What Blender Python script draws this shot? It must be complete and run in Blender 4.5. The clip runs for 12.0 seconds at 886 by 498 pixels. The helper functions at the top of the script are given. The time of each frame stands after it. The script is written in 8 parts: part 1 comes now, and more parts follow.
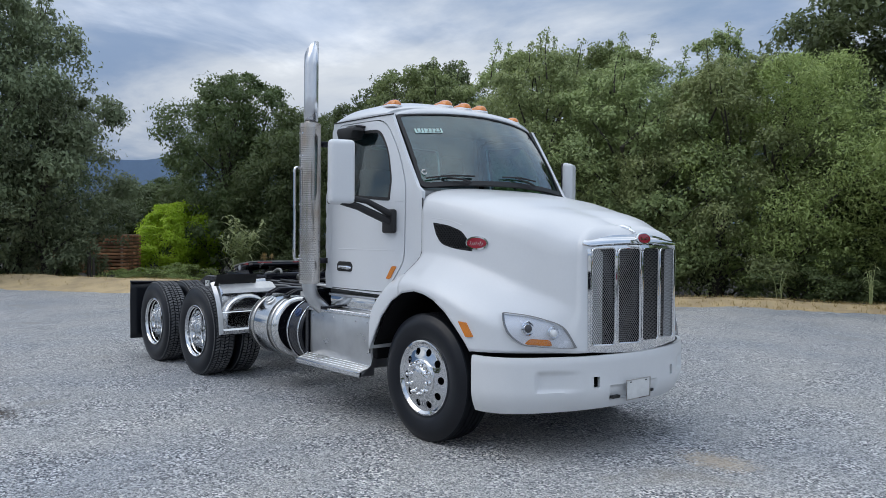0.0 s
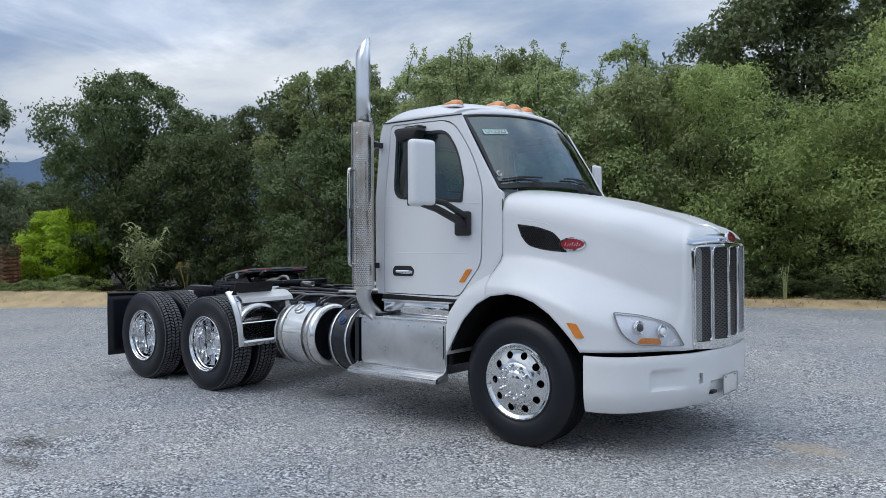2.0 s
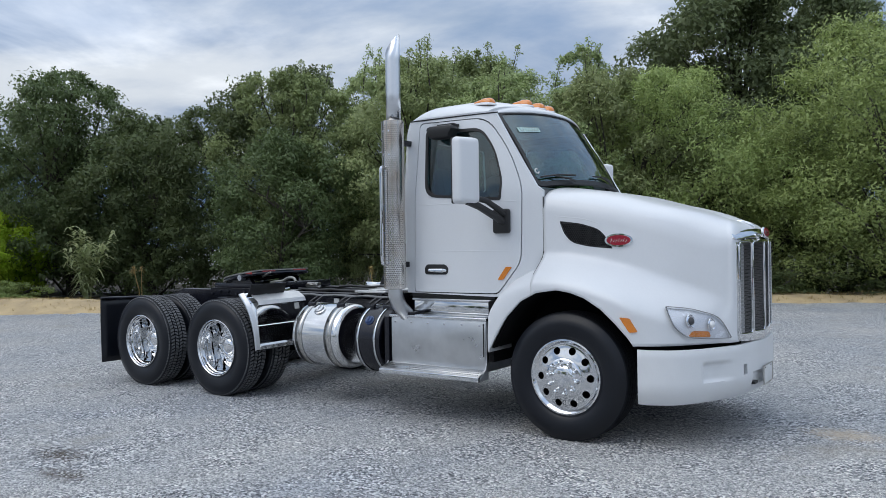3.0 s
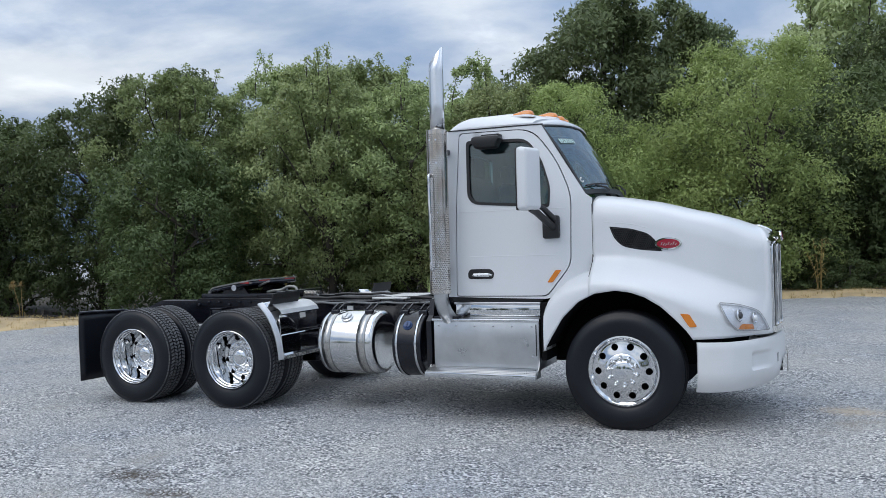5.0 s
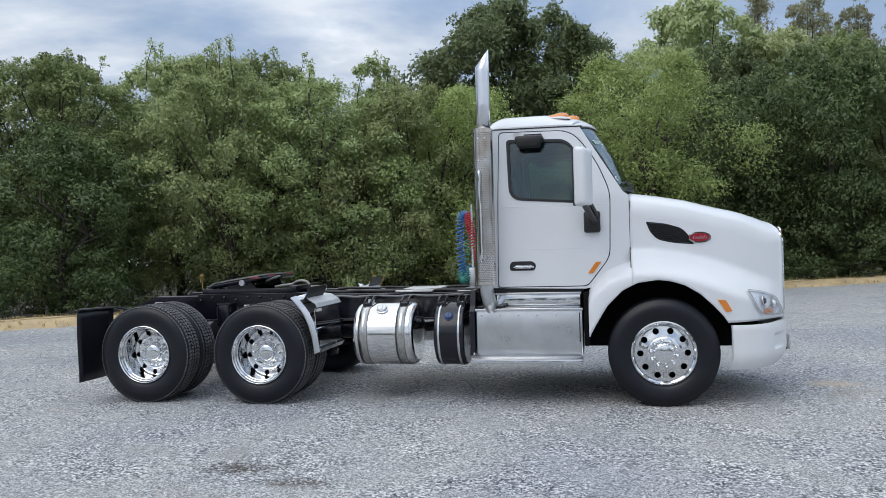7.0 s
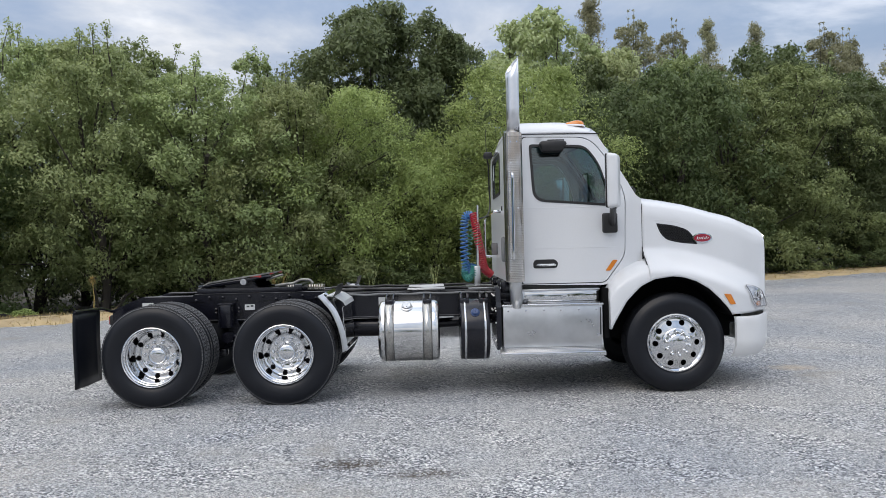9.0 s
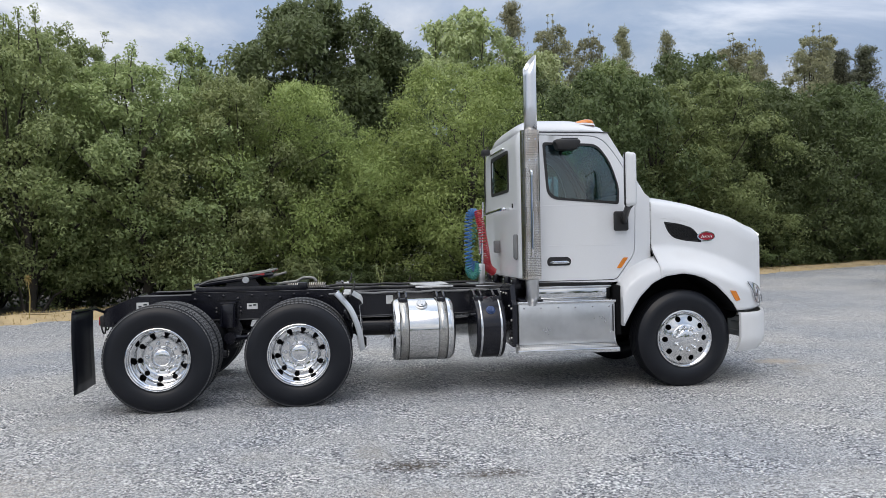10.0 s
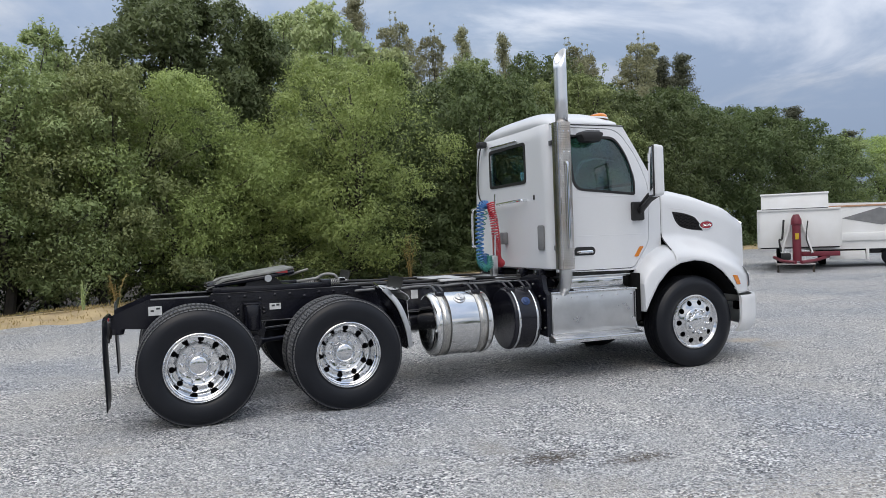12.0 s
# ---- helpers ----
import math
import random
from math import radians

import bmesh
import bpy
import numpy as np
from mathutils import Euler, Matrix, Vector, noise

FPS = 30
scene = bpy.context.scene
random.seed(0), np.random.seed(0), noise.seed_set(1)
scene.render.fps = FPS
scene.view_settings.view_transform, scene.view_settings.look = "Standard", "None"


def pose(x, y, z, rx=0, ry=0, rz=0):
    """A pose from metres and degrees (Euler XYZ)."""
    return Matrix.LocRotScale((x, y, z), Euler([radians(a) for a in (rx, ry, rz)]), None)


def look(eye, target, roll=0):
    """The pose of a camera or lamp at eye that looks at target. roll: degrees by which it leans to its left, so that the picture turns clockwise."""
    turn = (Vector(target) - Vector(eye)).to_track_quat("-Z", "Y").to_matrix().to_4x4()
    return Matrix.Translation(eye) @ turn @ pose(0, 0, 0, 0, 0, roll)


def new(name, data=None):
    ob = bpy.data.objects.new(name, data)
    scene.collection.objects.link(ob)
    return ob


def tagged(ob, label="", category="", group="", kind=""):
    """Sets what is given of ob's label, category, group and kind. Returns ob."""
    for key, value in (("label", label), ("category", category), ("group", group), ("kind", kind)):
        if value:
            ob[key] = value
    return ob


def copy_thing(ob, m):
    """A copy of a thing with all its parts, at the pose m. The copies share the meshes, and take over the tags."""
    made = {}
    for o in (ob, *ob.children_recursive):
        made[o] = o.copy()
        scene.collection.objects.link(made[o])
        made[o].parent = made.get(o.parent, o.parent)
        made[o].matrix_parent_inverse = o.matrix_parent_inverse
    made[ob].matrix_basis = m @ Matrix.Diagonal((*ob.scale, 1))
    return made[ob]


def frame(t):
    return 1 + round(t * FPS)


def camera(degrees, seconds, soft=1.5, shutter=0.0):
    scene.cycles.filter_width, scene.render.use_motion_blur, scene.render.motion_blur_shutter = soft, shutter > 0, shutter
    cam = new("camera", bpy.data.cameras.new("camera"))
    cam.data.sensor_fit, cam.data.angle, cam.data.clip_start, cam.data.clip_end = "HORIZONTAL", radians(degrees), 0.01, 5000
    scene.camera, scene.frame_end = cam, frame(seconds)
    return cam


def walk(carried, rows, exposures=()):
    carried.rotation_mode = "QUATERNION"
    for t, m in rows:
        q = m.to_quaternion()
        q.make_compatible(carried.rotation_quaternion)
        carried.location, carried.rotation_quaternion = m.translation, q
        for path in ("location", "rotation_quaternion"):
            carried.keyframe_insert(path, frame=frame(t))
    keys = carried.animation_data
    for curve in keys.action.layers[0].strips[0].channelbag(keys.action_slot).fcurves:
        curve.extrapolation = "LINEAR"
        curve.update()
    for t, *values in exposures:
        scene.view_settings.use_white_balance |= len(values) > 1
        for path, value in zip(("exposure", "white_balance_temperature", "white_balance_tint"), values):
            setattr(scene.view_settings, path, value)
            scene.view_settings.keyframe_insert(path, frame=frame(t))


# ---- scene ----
cam = camera(59.2, 12.0, soft=0.8)
PATH = [
    (0, (4.736, -4.981, 1.598), (3.217, -3.68, 1.57), 0.5),
    (0.5, (4.39, -5.177, 1.595), (2.914, -3.828, 1.571), 0.3),
    (1, (4.093, -5.531, 1.571), (2.672, -4.123, 1.551), 0.1),
    (1.5, (3.783, -5.831, 1.572), (2.429, -4.359, 1.556), -0.1),
    (2, (3.423, -6.107, 1.568), (2.142, -4.572, 1.555), -0.3),
    (2.5, (3.084, -6.455, 1.563), (1.871, -4.865, 1.55), -0.7),
    (3, (2.707, -6.64, 1.545), (1.563, -4.999, 1.535), -0.9),
    (5, (1.238, -7.725, 1.552), (0.444, -5.89, 1.557), -1.6),
    (5.5, (0.856, -8.016, 1.563), (0.153, -6.143, 1.565), -1.7),
    (6, (0.438, -8.174, 1.57), (-0.174, -6.27, 1.57), -1.7),
    (6.5, (-0.009, -8.467, 1.56), (-0.527, -6.535, 1.557), -1.7),
    (7, (-0.461, -8.585, 1.54), (-0.88, -6.629, 1.534), -1.6),
    (9, (-2.46, -9.01, 1.543), (-2.432, -7.01, 1.534), -1.3),
    (9.5, (-2.985, -8.954, 1.521), (-2.843, -6.959, 1.508), -1.2),
    (10, (-3.53, -8.846, 1.541), (-3.271, -6.863, 1.526), -1.1),
    (10.5, (-4.091, -8.76, 1.563), (-3.719, -6.795, 1.546), -1.1),
    (11, (-4.573, -8.548, 1.559), (-4.095, -6.606, 1.539), -1.4),
    (11.5, (-5.097, -8.406, 1.553), (-4.512, -6.494, 1.528), -1.7),
    (12, (-5.569, -8.217, 1.552), (-4.874, -6.342, 1.517), -2.1),
]
walk(cam, [(t, look(eye, target, roll)) for t, eye, target, roll in PATH],
     [(0.0, -0.05, 6630, 8.5), (5.0, 0.12, 6630, 8), (7.0, 0.20, 6860, 8.5), (9.0, 0.26, 7230, 11), (12.0, 0.22, 7300, 11)])

# ---------------------------------------------------------------- daylight
SUN_HEIGHT, SUN_AZIMUTH = radians(56), radians(-112)  # azimuth from +x, counter-clockwise


def make_world():
    world = bpy.data.worlds.new("overcast_sky")
    scene.world = world
    world.use_nodes = True
    nt = world.node_tree
    nt.nodes.clear()
    out = nt.nodes.new("ShaderNodeOutputWorld")
    bg = nt.nodes.new("ShaderNodeBackground")
    sky = nt.nodes.new("ShaderNodeTexSky")
    sky.sky_type, sky.sun_disc = "NISHITA", False
    sky.sun_elevation, sky.sun_rotation = SUN_HEIGHT, radians(90) - SUN_AZIMUTH
    sky.air_density, sky.dust_density, sky.ozone_density = 1.0, 2.0, 1.0
    coord = nt.nodes.new("ShaderNodeTexCoord")
    # flatten the view direction onto a cloud sheet
    sep = nt.nodes.new("ShaderNodeSeparateXYZ")
    nt.links.new(coord.outputs["Generated"], sep.inputs[0])
    lift = nt.nodes.new("ShaderNodeMath")
    lift.operation, lift.inputs[1].default_value = "ADD", 0.16
    lift.use_clamp = False
    top = nt.nodes.new("ShaderNodeMath")
    top.operation, top.inputs[1].default_value = "MAXIMUM", 0.0
    nt.links.new(sep.outputs[2], top.inputs[0])
    nt.links.new(top.outputs[0], lift.inputs[0])
    flat = nt.nodes.new("ShaderNodeCombineXYZ")
    for i in (0, 1):
        div = nt.nodes.new("ShaderNodeMath")
        div.operation = "DIVIDE"
        nt.links.new(sep.outputs[i], div.inputs[0])
        nt.links.new(lift.outputs[0], div.inputs[1])
        nt.links.new(div.outputs[0], flat.inputs[i])

    def thin(direction, width, lift_by):
        """How far the cloud sheet thins out towards a direction."""
        unit_dir = nt.nodes.new("ShaderNodeVectorMath")
        unit_dir.operation = "NORMALIZE"
        nt.links.new(coord.outputs["Generated"], unit_dir.inputs[0])
        dot = nt.nodes.new("ShaderNodeVectorMath")
        dot.operation = "DOT_PRODUCT"
        dot.inputs[1].default_value = Vector(direction).normalized()
        nt.links.new(unit_dir.outputs[0], dot.inputs[0])
        r = nt.nodes.new("ShaderNodeMapRange")
        r.interpolation_type = "SMOOTHSTEP"
        r.inputs[1].default_value, r.inputs[2].default_value = math.cos(radians(width)), 1.0
        r.inputs[3].default_value, r.inputs[4].default_value = 0.0, lift_by
        nt.links.new(dot.outputs["Value"], r.inputs[0])
        return r.outputs[0]

    def cloud(scale, detail, rough, warp, lo, hi, dark, light, seed, breaks=()):
        n = nt.nodes.new("ShaderNodeTexNoise")
        n.noise_dimensions = "4D"
        n.inputs["W"].default_value = seed
        n.inputs["Scale"].default_value, n.inputs["Detail"].default_value = scale, detail
        n.inputs["Roughness"].default_value, n.inputs["Distortion"].default_value = rough, warp
        nt.links.new(flat.outputs[0], n.inputs["Vector"])
        r = nt.nodes.new("ShaderNodeValToRGB")
        r.color_ramp.elements[0].position, r.color_ramp.elements[0].color = lo, dark
        r.color_ramp.elements[1].position, r.color_ramp.elements[1].color = hi, light
        r.color_ramp.interpolation = "EASE"
        value = n.outputs["Fac"]
        for gap in breaks:
            more = nt.nodes.new("ShaderNodeMath")
            nt.links.new(value, more.inputs[0])
            nt.links.new(gap, more.inputs[1])
            value = more.outputs[0]
        nt.links.new(value, r.inputs[0])
        return r

    body = cloud(0.95, 9, 0.56, 0.45, 0.36, 0.64, (2.3, 3.2, 4.9, 1), (6.0, 6.5, 7.3, 1), 3.1, (thin((0.30, 0.92, 0.24), 30, -0.09), thin((0.72, 0.69, 0.12), 20, -0.11)))
    cover = cloud(0.55, 5, 0.5, 0.2, 0.30, 0.46, (0.45, 0.45, 0.45, 1), (1, 1, 1, 1), 8.7)
    glow = cloud(1.1, 7, 0.55, 0.5, 0.56, 0.74, (0, 0, 0, 1), (3.0, 2.95, 2.85, 1), 1.4, (thin((-0.82, 0.60, 0.34), 17, 0.06), thin((0.69, 0.66, 0.30), 10, 0.10)))
    mix = nt.nodes.new("ShaderNodeMix")
    mix.data_type = "RGBA"
    nt.links.new(cover.outputs[0], mix.inputs[0])
    nt.links.new(sky.outputs[0], mix.inputs[6])
    nt.links.new(body.outputs[0], mix.inputs[7])
    add = nt.nodes.new("ShaderNodeMix")
    add.data_type, add.blend_type = "RGBA", "ADD"
    add.inputs[0].default_value = 1.0
    nt.links.new(mix.outputs[2], add.inputs[6])
    nt.links.new(glow.outputs[0], add.inputs[7])
    zen = nt.nodes.new("ShaderNodeMath")
    zen.operation, zen.inputs[1].default_value, zen.inputs[2].default_value = "MULTIPLY_ADD", 0.135, 0.088
    nt.links.new(top.outputs[0], zen.inputs[0])
    nt.links.new(zen.outputs[0], bg.inputs["Strength"])
    nt.links.new(add.outputs[2], bg.inputs["Color"])
    nt.links.new(bg.outputs[0], out.inputs[0])


make_world()
sun_data = bpy.data.lights.new("sun", "SUN")
sun_data.energy, sun_data.angle, sun_data.color = 0.8, radians(50), (1.0, 0.975, 0.94)
sun = new("sun", sun_data)
sun_dir = Vector((math.cos(SUN_AZIMUTH) * math.cos(SUN_HEIGHT), math.sin(SUN_AZIMUTH) * math.cos(SUN_HEIGHT), math.sin(SUN_HEIGHT)))
sun.matrix_world = look(sun_dir * 60, (0, 0, 0))
scene.view_settings.exposure = 0.0


# ---------------------------------------------------------------- materials
def surface(name, base, rough=0.5, metal=0.0, vary=0.12, scale=6.0, grain=120.0, bump=0.0, coat=0.0, spread=0.1,
            tint=None, per_object=0.0, spec=0.5):
    """A surface with stains at one scale, grain at another, uneven gloss and fine relief."""
    m = bpy.data.materials.new(name)
    m.use_nodes = True
    nt = m.node_tree
    b = nt.nodes["Principled BSDF"]
    b.inputs["Metallic"].default_value = metal
    b.inputs["Specular IOR Level"].default_value = spec
    if coat:
        b.inputs["Coat Weight"].default_value, b.inputs["Coat Roughness"].default_value = coat, 0.04
    co = nt.nodes.new("ShaderNodeTexCoord")
    big = nt.nodes.new("ShaderNodeTexNoise")
    big.inputs["Scale"].default_value, big.inputs["Detail"].default_value = scale, 6
    fine = nt.nodes.new("ShaderNodeTexNoise")
    fine.inputs["Scale"].default_value, fine.inputs["Detail"].default_value = grain, 3
    for n in (big, fine):
        nt.links.new(co.outputs["Object"], n.inputs["Vector"])
    ramp = nt.nodes.new("ShaderNodeValToRGB")
    other = tint or tuple(c * (1 - 2.2 * vary) for c in base)
    ramp.color_ramp.elements[0].position, ramp.color_ramp.elements[0].color = 0.3, (*other, 1)
    ramp.color_ramp.elements[1].position, ramp.color_ramp.elements[1].color = 0.62, (*base, 1)
    nt.links.new(big.outputs["Fac"], ramp.inputs[0])
    shade = nt.nodes.new("ShaderNodeMix")
    shade.data_type, shade.blend_type = "RGBA", "MULTIPLY"
    shade.inputs[0].default_value = min(1.0, vary * 2)
    nt.links.new(ramp.outputs[0], shade.inputs[6])
    nt.links.new(fine.outputs["Fac"], shade.inputs[7])
    last = shade.outputs[2]
    if per_object:
        info = nt.nodes.new("ShaderNodeObjectInfo")
        hsv = nt.nodes.new("ShaderNodeHueSaturation")
        rng = nt.nodes.new("ShaderNodeMapRange")
        rng.inputs[3].default_value, rng.inputs[4].default_value = 1 - per_object, 1 + per_object
        nt.links.new(info.outputs["Random"], rng.inputs[0])
        nt.links.new(rng.outputs[0], hsv.inputs["Value"])
        nt.links.new(last, hsv.inputs["Color"])
        last = hsv.outputs[0]
    nt.links.new(last, b.inputs["Base Color"])
    gloss = nt.nodes.new("ShaderNodeMapRange")
    gloss.inputs[3].default_value, gloss.inputs[4].default_value = max(0.02, rough - spread), min(1.0, rough + spread)
    nt.links.new(big.outputs["Fac"], gloss.inputs[0])
    nt.links.new(gloss.outputs[0], b.inputs["Roughness"])
    if bump:
        rel = nt.nodes.new("ShaderNodeBump")
        rel.inputs["Strength"].default_value, rel.inputs["Distance"].default_value = bump, 0.004
        nt.links.new(fine.outputs["Fac"], rel.inputs["Height"])
        nt.links.new(rel.outputs[0], b.inputs["Normal"])
    return m


def clear_glass(name, tint, rough=0.0, through_it=0.75, gloss=2.2):
    """Thin tinted glazing: a mirror-like coat over a see-through body."""
    m = bpy.data.materials.new(name)
    m.use_nodes = True
    nt = m.node_tree
    nt.nodes.clear()
    out = nt.nodes.new("ShaderNodeOutputMaterial")
    mix = nt.nodes.new("ShaderNodeMixShader")
    edge = nt.nodes.new("ShaderNodeLayerWeight")
    edge.inputs[0].default_value = 0.5
    steep = nt.nodes.new("ShaderNodeMath")
    steep.operation, steep.inputs[1].default_value = "POWER", 4.0
    nt.links.new(edge.outputs["Facing"], steep.inputs[0])
    amount = nt.nodes.new("ShaderNodeMath")
    amount.operation, amount.inputs[1].default_value, amount.inputs[2].default_value, amount.use_clamp = "MULTIPLY_ADD", 0.85, 0.045 * gloss, True
    nt.links.new(steep.outputs[0], amount.inputs[0])
    tr = nt.nodes.new("ShaderNodeBsdfTransparent")
    tr.inputs[0].default_value = (*[c * through_it for c in tint], 1)
    gl = nt.nodes.new("ShaderNodeBsdfGlossy")
    gl.inputs["Roughness"].default_value = rough
    nt.links.new(amount.outputs[0], mix.inputs[0])
    nt.links.new(tr.outputs[0], mix.inputs[1])
    nt.links.new(gl.outputs[0], mix.inputs[2])
    nt.links.new(mix.outputs[0], out.inputs[0])
    return m


def leaf_material(name, dark, mid, bright, glow=0.35):
    """Foliage: colour differs leaf by leaf and tree by tree; light comes through."""
    m = bpy.data.materials.new(name)
    m.use_nodes = True
    nt = m.node_tree
    nt.nodes.clear()
    out = nt.nodes.new("ShaderNodeOutputMaterial")
    geo = nt.nodes.new("ShaderNodeNewGeometry")
    info = nt.nodes.new("ShaderNodeObjectInfo")
    ramp = nt.nodes.new("ShaderNodeValToRGB")
    e = ramp.color_ramp.elements
    e[0].color, e[1].color = (*dark, 1), (*bright, 1)
    k = e.new(0.55)
    k.color = (*mid, 1)
    co = nt.nodes.new("ShaderNodeTexCoord")
    n = nt.nodes.new("ShaderNodeTexNoise")
    n.inputs["Scale"].default_value, n.inputs["Detail"].default_value = 0.9, 4
    nt.links.new(co.outputs["Object"], n.inputs["Vector"])
    f2 = nt.nodes.new("ShaderNodeMath")
    f2.operation, f2.inputs[1].default_value = "MULTIPLY_ADD", 0.34
    nt.links.new(geo.outputs["Random Per Island"], f2.inputs[0])
    f3 = nt.nodes.new("ShaderNodeMath")
    f3.operation, f3.inputs[1].default_value = "MULTIPLY", 0.66
    nt.links.new(n.outputs["Fac"], f3.inputs[0])
    nt.links.new(f3.outputs[0], f2.inputs[2])
    nt.links.new(f2.outputs[0], ramp.inputs[0])
    hsv = nt.nodes.new("ShaderNodeHueSaturation")
    for src, lo, hi, slot in (("Random", 0.499, 0.518, "Hue"), ("Random", 0.92, 1.2, "Value")):
        r = nt.nodes.new("ShaderNodeMapRange")
        r.inputs[3].default_value, r.inputs[4].default_value = lo, hi
        nt.links.new(info.outputs[src], r.inputs[0])
        nt.links.new(r.outputs[0], hsv.inputs[slot])
    nt.links.new(ramp.outputs[0], hsv.inputs["Color"])
    dif = nt.nodes.new("ShaderNodeBsdfPrincipled")
    dif.inputs["Roughness"].default_value = 0.55
    dif.inputs["Specular IOR Level"].default_value = 0.35
    tl = nt.nodes.new("ShaderNodeBsdfTranslucent")
    mix = nt.nodes.new("ShaderNodeMixShader")
    mix.inputs[0].default_value = glow
    nt.links.new(hsv.outputs[0], dif.inputs["Base Color"])
    nt.links.new(hsv.outputs[0], tl.inputs[0])
    nt.links.new(dif.outputs[0], mix.inputs[1])
    nt.links.new(tl.outputs[0], mix.inputs[2])
    nt.links.new(mix.outputs[0], out.inputs[0])
    return m


def gravel_material():
    """Crushed blue-grey stone: single stones, patches of fines, wheel-worn bands and a few bare, sandy spots."""
    m = bpy.data.materials.new("crushed_gravel")
    m.use_nodes = True
    nt = m.node_tree
    b = nt.nodes["Principled BSDF"]
    co = nt.nodes.new("ShaderNodeTexCoord")

    def noise_at(scale, detail=4, rough=0.55):
        n = nt.nodes.new("ShaderNodeTexNoise")
        n.inputs["Scale"].default_value, n.inputs["Detail"].default_value, n.inputs["Roughness"].default_value = scale, detail, rough
        nt.links.new(co.outputs["Object"], n.inputs["Vector"])
        return n

    def ramp_of(src, stops):
        r = nt.nodes.new("ShaderNodeValToRGB")
        els = r.color_ramp.elements
        while len(els) < len(stops):
            els.new(0.5)
        for el, (p, c) in zip(els, stops):
            el.position, el.color = p, (*c, 1)
        nt.links.new(src, r.inputs[0])
        return r

    def mixed(kind, fac, a, c):
        x = nt.nodes.new("ShaderNodeMix")
        x.data_type, x.blend_type = "RGBA", kind
        if isinstance(fac, float):
            x.inputs[0].default_value = fac
        else:
            nt.links.new(fac, x.inputs[0])
        nt.links.new(a, x.inputs[6])
        nt.links.new(c, x.inputs[7])
        return x.outputs[2]

    stone = nt.nodes.new("ShaderNodeTexVoronoi")
    stone.inputs["Scale"].default_value = 66
    nt.links.new(co.outputs["Object"], stone.inputs["Vector"])
    stone2 = nt.nodes.new("ShaderNodeTexVoronoi")
    stone2.inputs["Scale"].default_value = 120
    nt.links.new(co.outputs["Object"], stone2.inputs["Vector"])
    grey = nt.nodes.new("ShaderNodeSeparateColor")
    nt.links.new(stone.outputs["Color"], grey.inputs[0])
    grey2 = nt.nodes.new("ShaderNodeSeparateColor")
    nt.links.new(stone2.outputs["Color"], grey2.inputs[0])
    c1 = ramp_of(grey.outputs[0], [(0.0, (0.045, 0.05, 0.058)), (0.35, (0.25, 0.262, 0.28)), (0.7, (0.57, 0.58, 0.59)), (1.0, (1.0, 1.0, 0.98))])
    c2 = ramp_of(grey2.outputs[1], [(0.0, (0.09, 0.095, 0.105)), (0.5, (0.40, 0.41, 0.42)), (1.0, (0.88, 0.88, 0.86))])
    fines = noise_at(1.6, 5)
    pick = ramp_of(fines.outputs["Fac"], [(0.42, (0, 0, 0)), (0.6, (0.75, 0.75, 0.75))])
    col = mixed("MIX", pick.outputs[0], c1.outputs[0], c2.outputs[0])
    worn = ramp_of(noise_at(0.35, 4).outputs["Fac"], [(0.36, (0.84, 0.86, 0.9)), (0.62, (1.1, 1.07, 1.03))])
    col = mixed("MULTIPLY", 1.0, col, worn.outputs[0])
    sandy = ramp_of(noise_at(0.8, 5, 0.6).outputs["Fac"], [(0.60, (0, 0, 0)), (0.72, (0.45, 0.45, 0.45))])
    sand = nt.nodes.new("ShaderNodeRGB")
    sand.outputs[0].default_value = (0.34, 0.30, 0.245, 1)
    col = mixed("MIX", sandy.outputs[0], col, sand.outputs[0])
    # spots of its own: a bare sandy patch and damp dark soil stains
    warp = noise_at(17.0, 10, 0.85)
    for cx, cy, rx, ry, tone, amount in ((1.78, 0.18, 0.34, 0.24, (0.56, 0.47, 0.36), 0.8), (-3.06, -3.46, 0.38, 0.19, (0.115, 0.085, 0.058), 0.95), (-2.55, -3.74, 0.32, 0.14, (0.13, 0.095, 0.064), 0.9),
                                         (-4.2, -5.3, 2.4, 1.1, (0.60, 0.54, 0.46), 0.45), (-6.9, -3.6, 2.0, 1.0, (0.58, 0.51, 0.43), 0.42), (-2.0, -4.9, 1.4, 0.5, (0.60, 0.55, 0.48), 0.35), (3.0, -3.1, 0.9, 0.4, (0.60, 0.56, 0.50), 0.3), (-0.6, -4.4, 0.9, 0.35, (0.62, 0.60, 0.57), 0.3)):
        mp = nt.nodes.new("ShaderNodeMapping")
        mp.vector_type = "TEXTURE"
        mp.inputs["Location"].default_value, mp.inputs["Scale"].default_value = (cx, cy, 0), (rx, ry, 100)
        nt.links.new(co.outputs["Object"], mp.inputs["Vector"])
        ln = nt.nodes.new("ShaderNodeVectorMath")
        ln.operation = "LENGTH"
        nt.links.new(mp.outputs[0], ln.inputs[0])
        ad = nt.nodes.new("ShaderNodeMath")
        ad.operation, ad.inputs[1].default_value = "MULTIPLY_ADD", 4.4
        nt.links.new(warp.outputs["Fac"], ad.inputs[0])
        nt.links.new(ln.outputs["Value"], ad.inputs[2])
        msk = ramp_of(ad.outputs[0], [(0.0, (amount,) * 3), (1.0, (0, 0, 0))])
        half = nt.nodes.new("ShaderNodeMath")
        half.operation, half.inputs[1].default_value = "MULTIPLY_ADD", 1.25
        half.inputs[2].default_value = -3.05
        nt.links.new(ad.outputs[0], half.inputs[0])
        nt.links.new(half.outputs[0], msk.inputs[0])
        c = nt.nodes.new("ShaderNodeRGB")
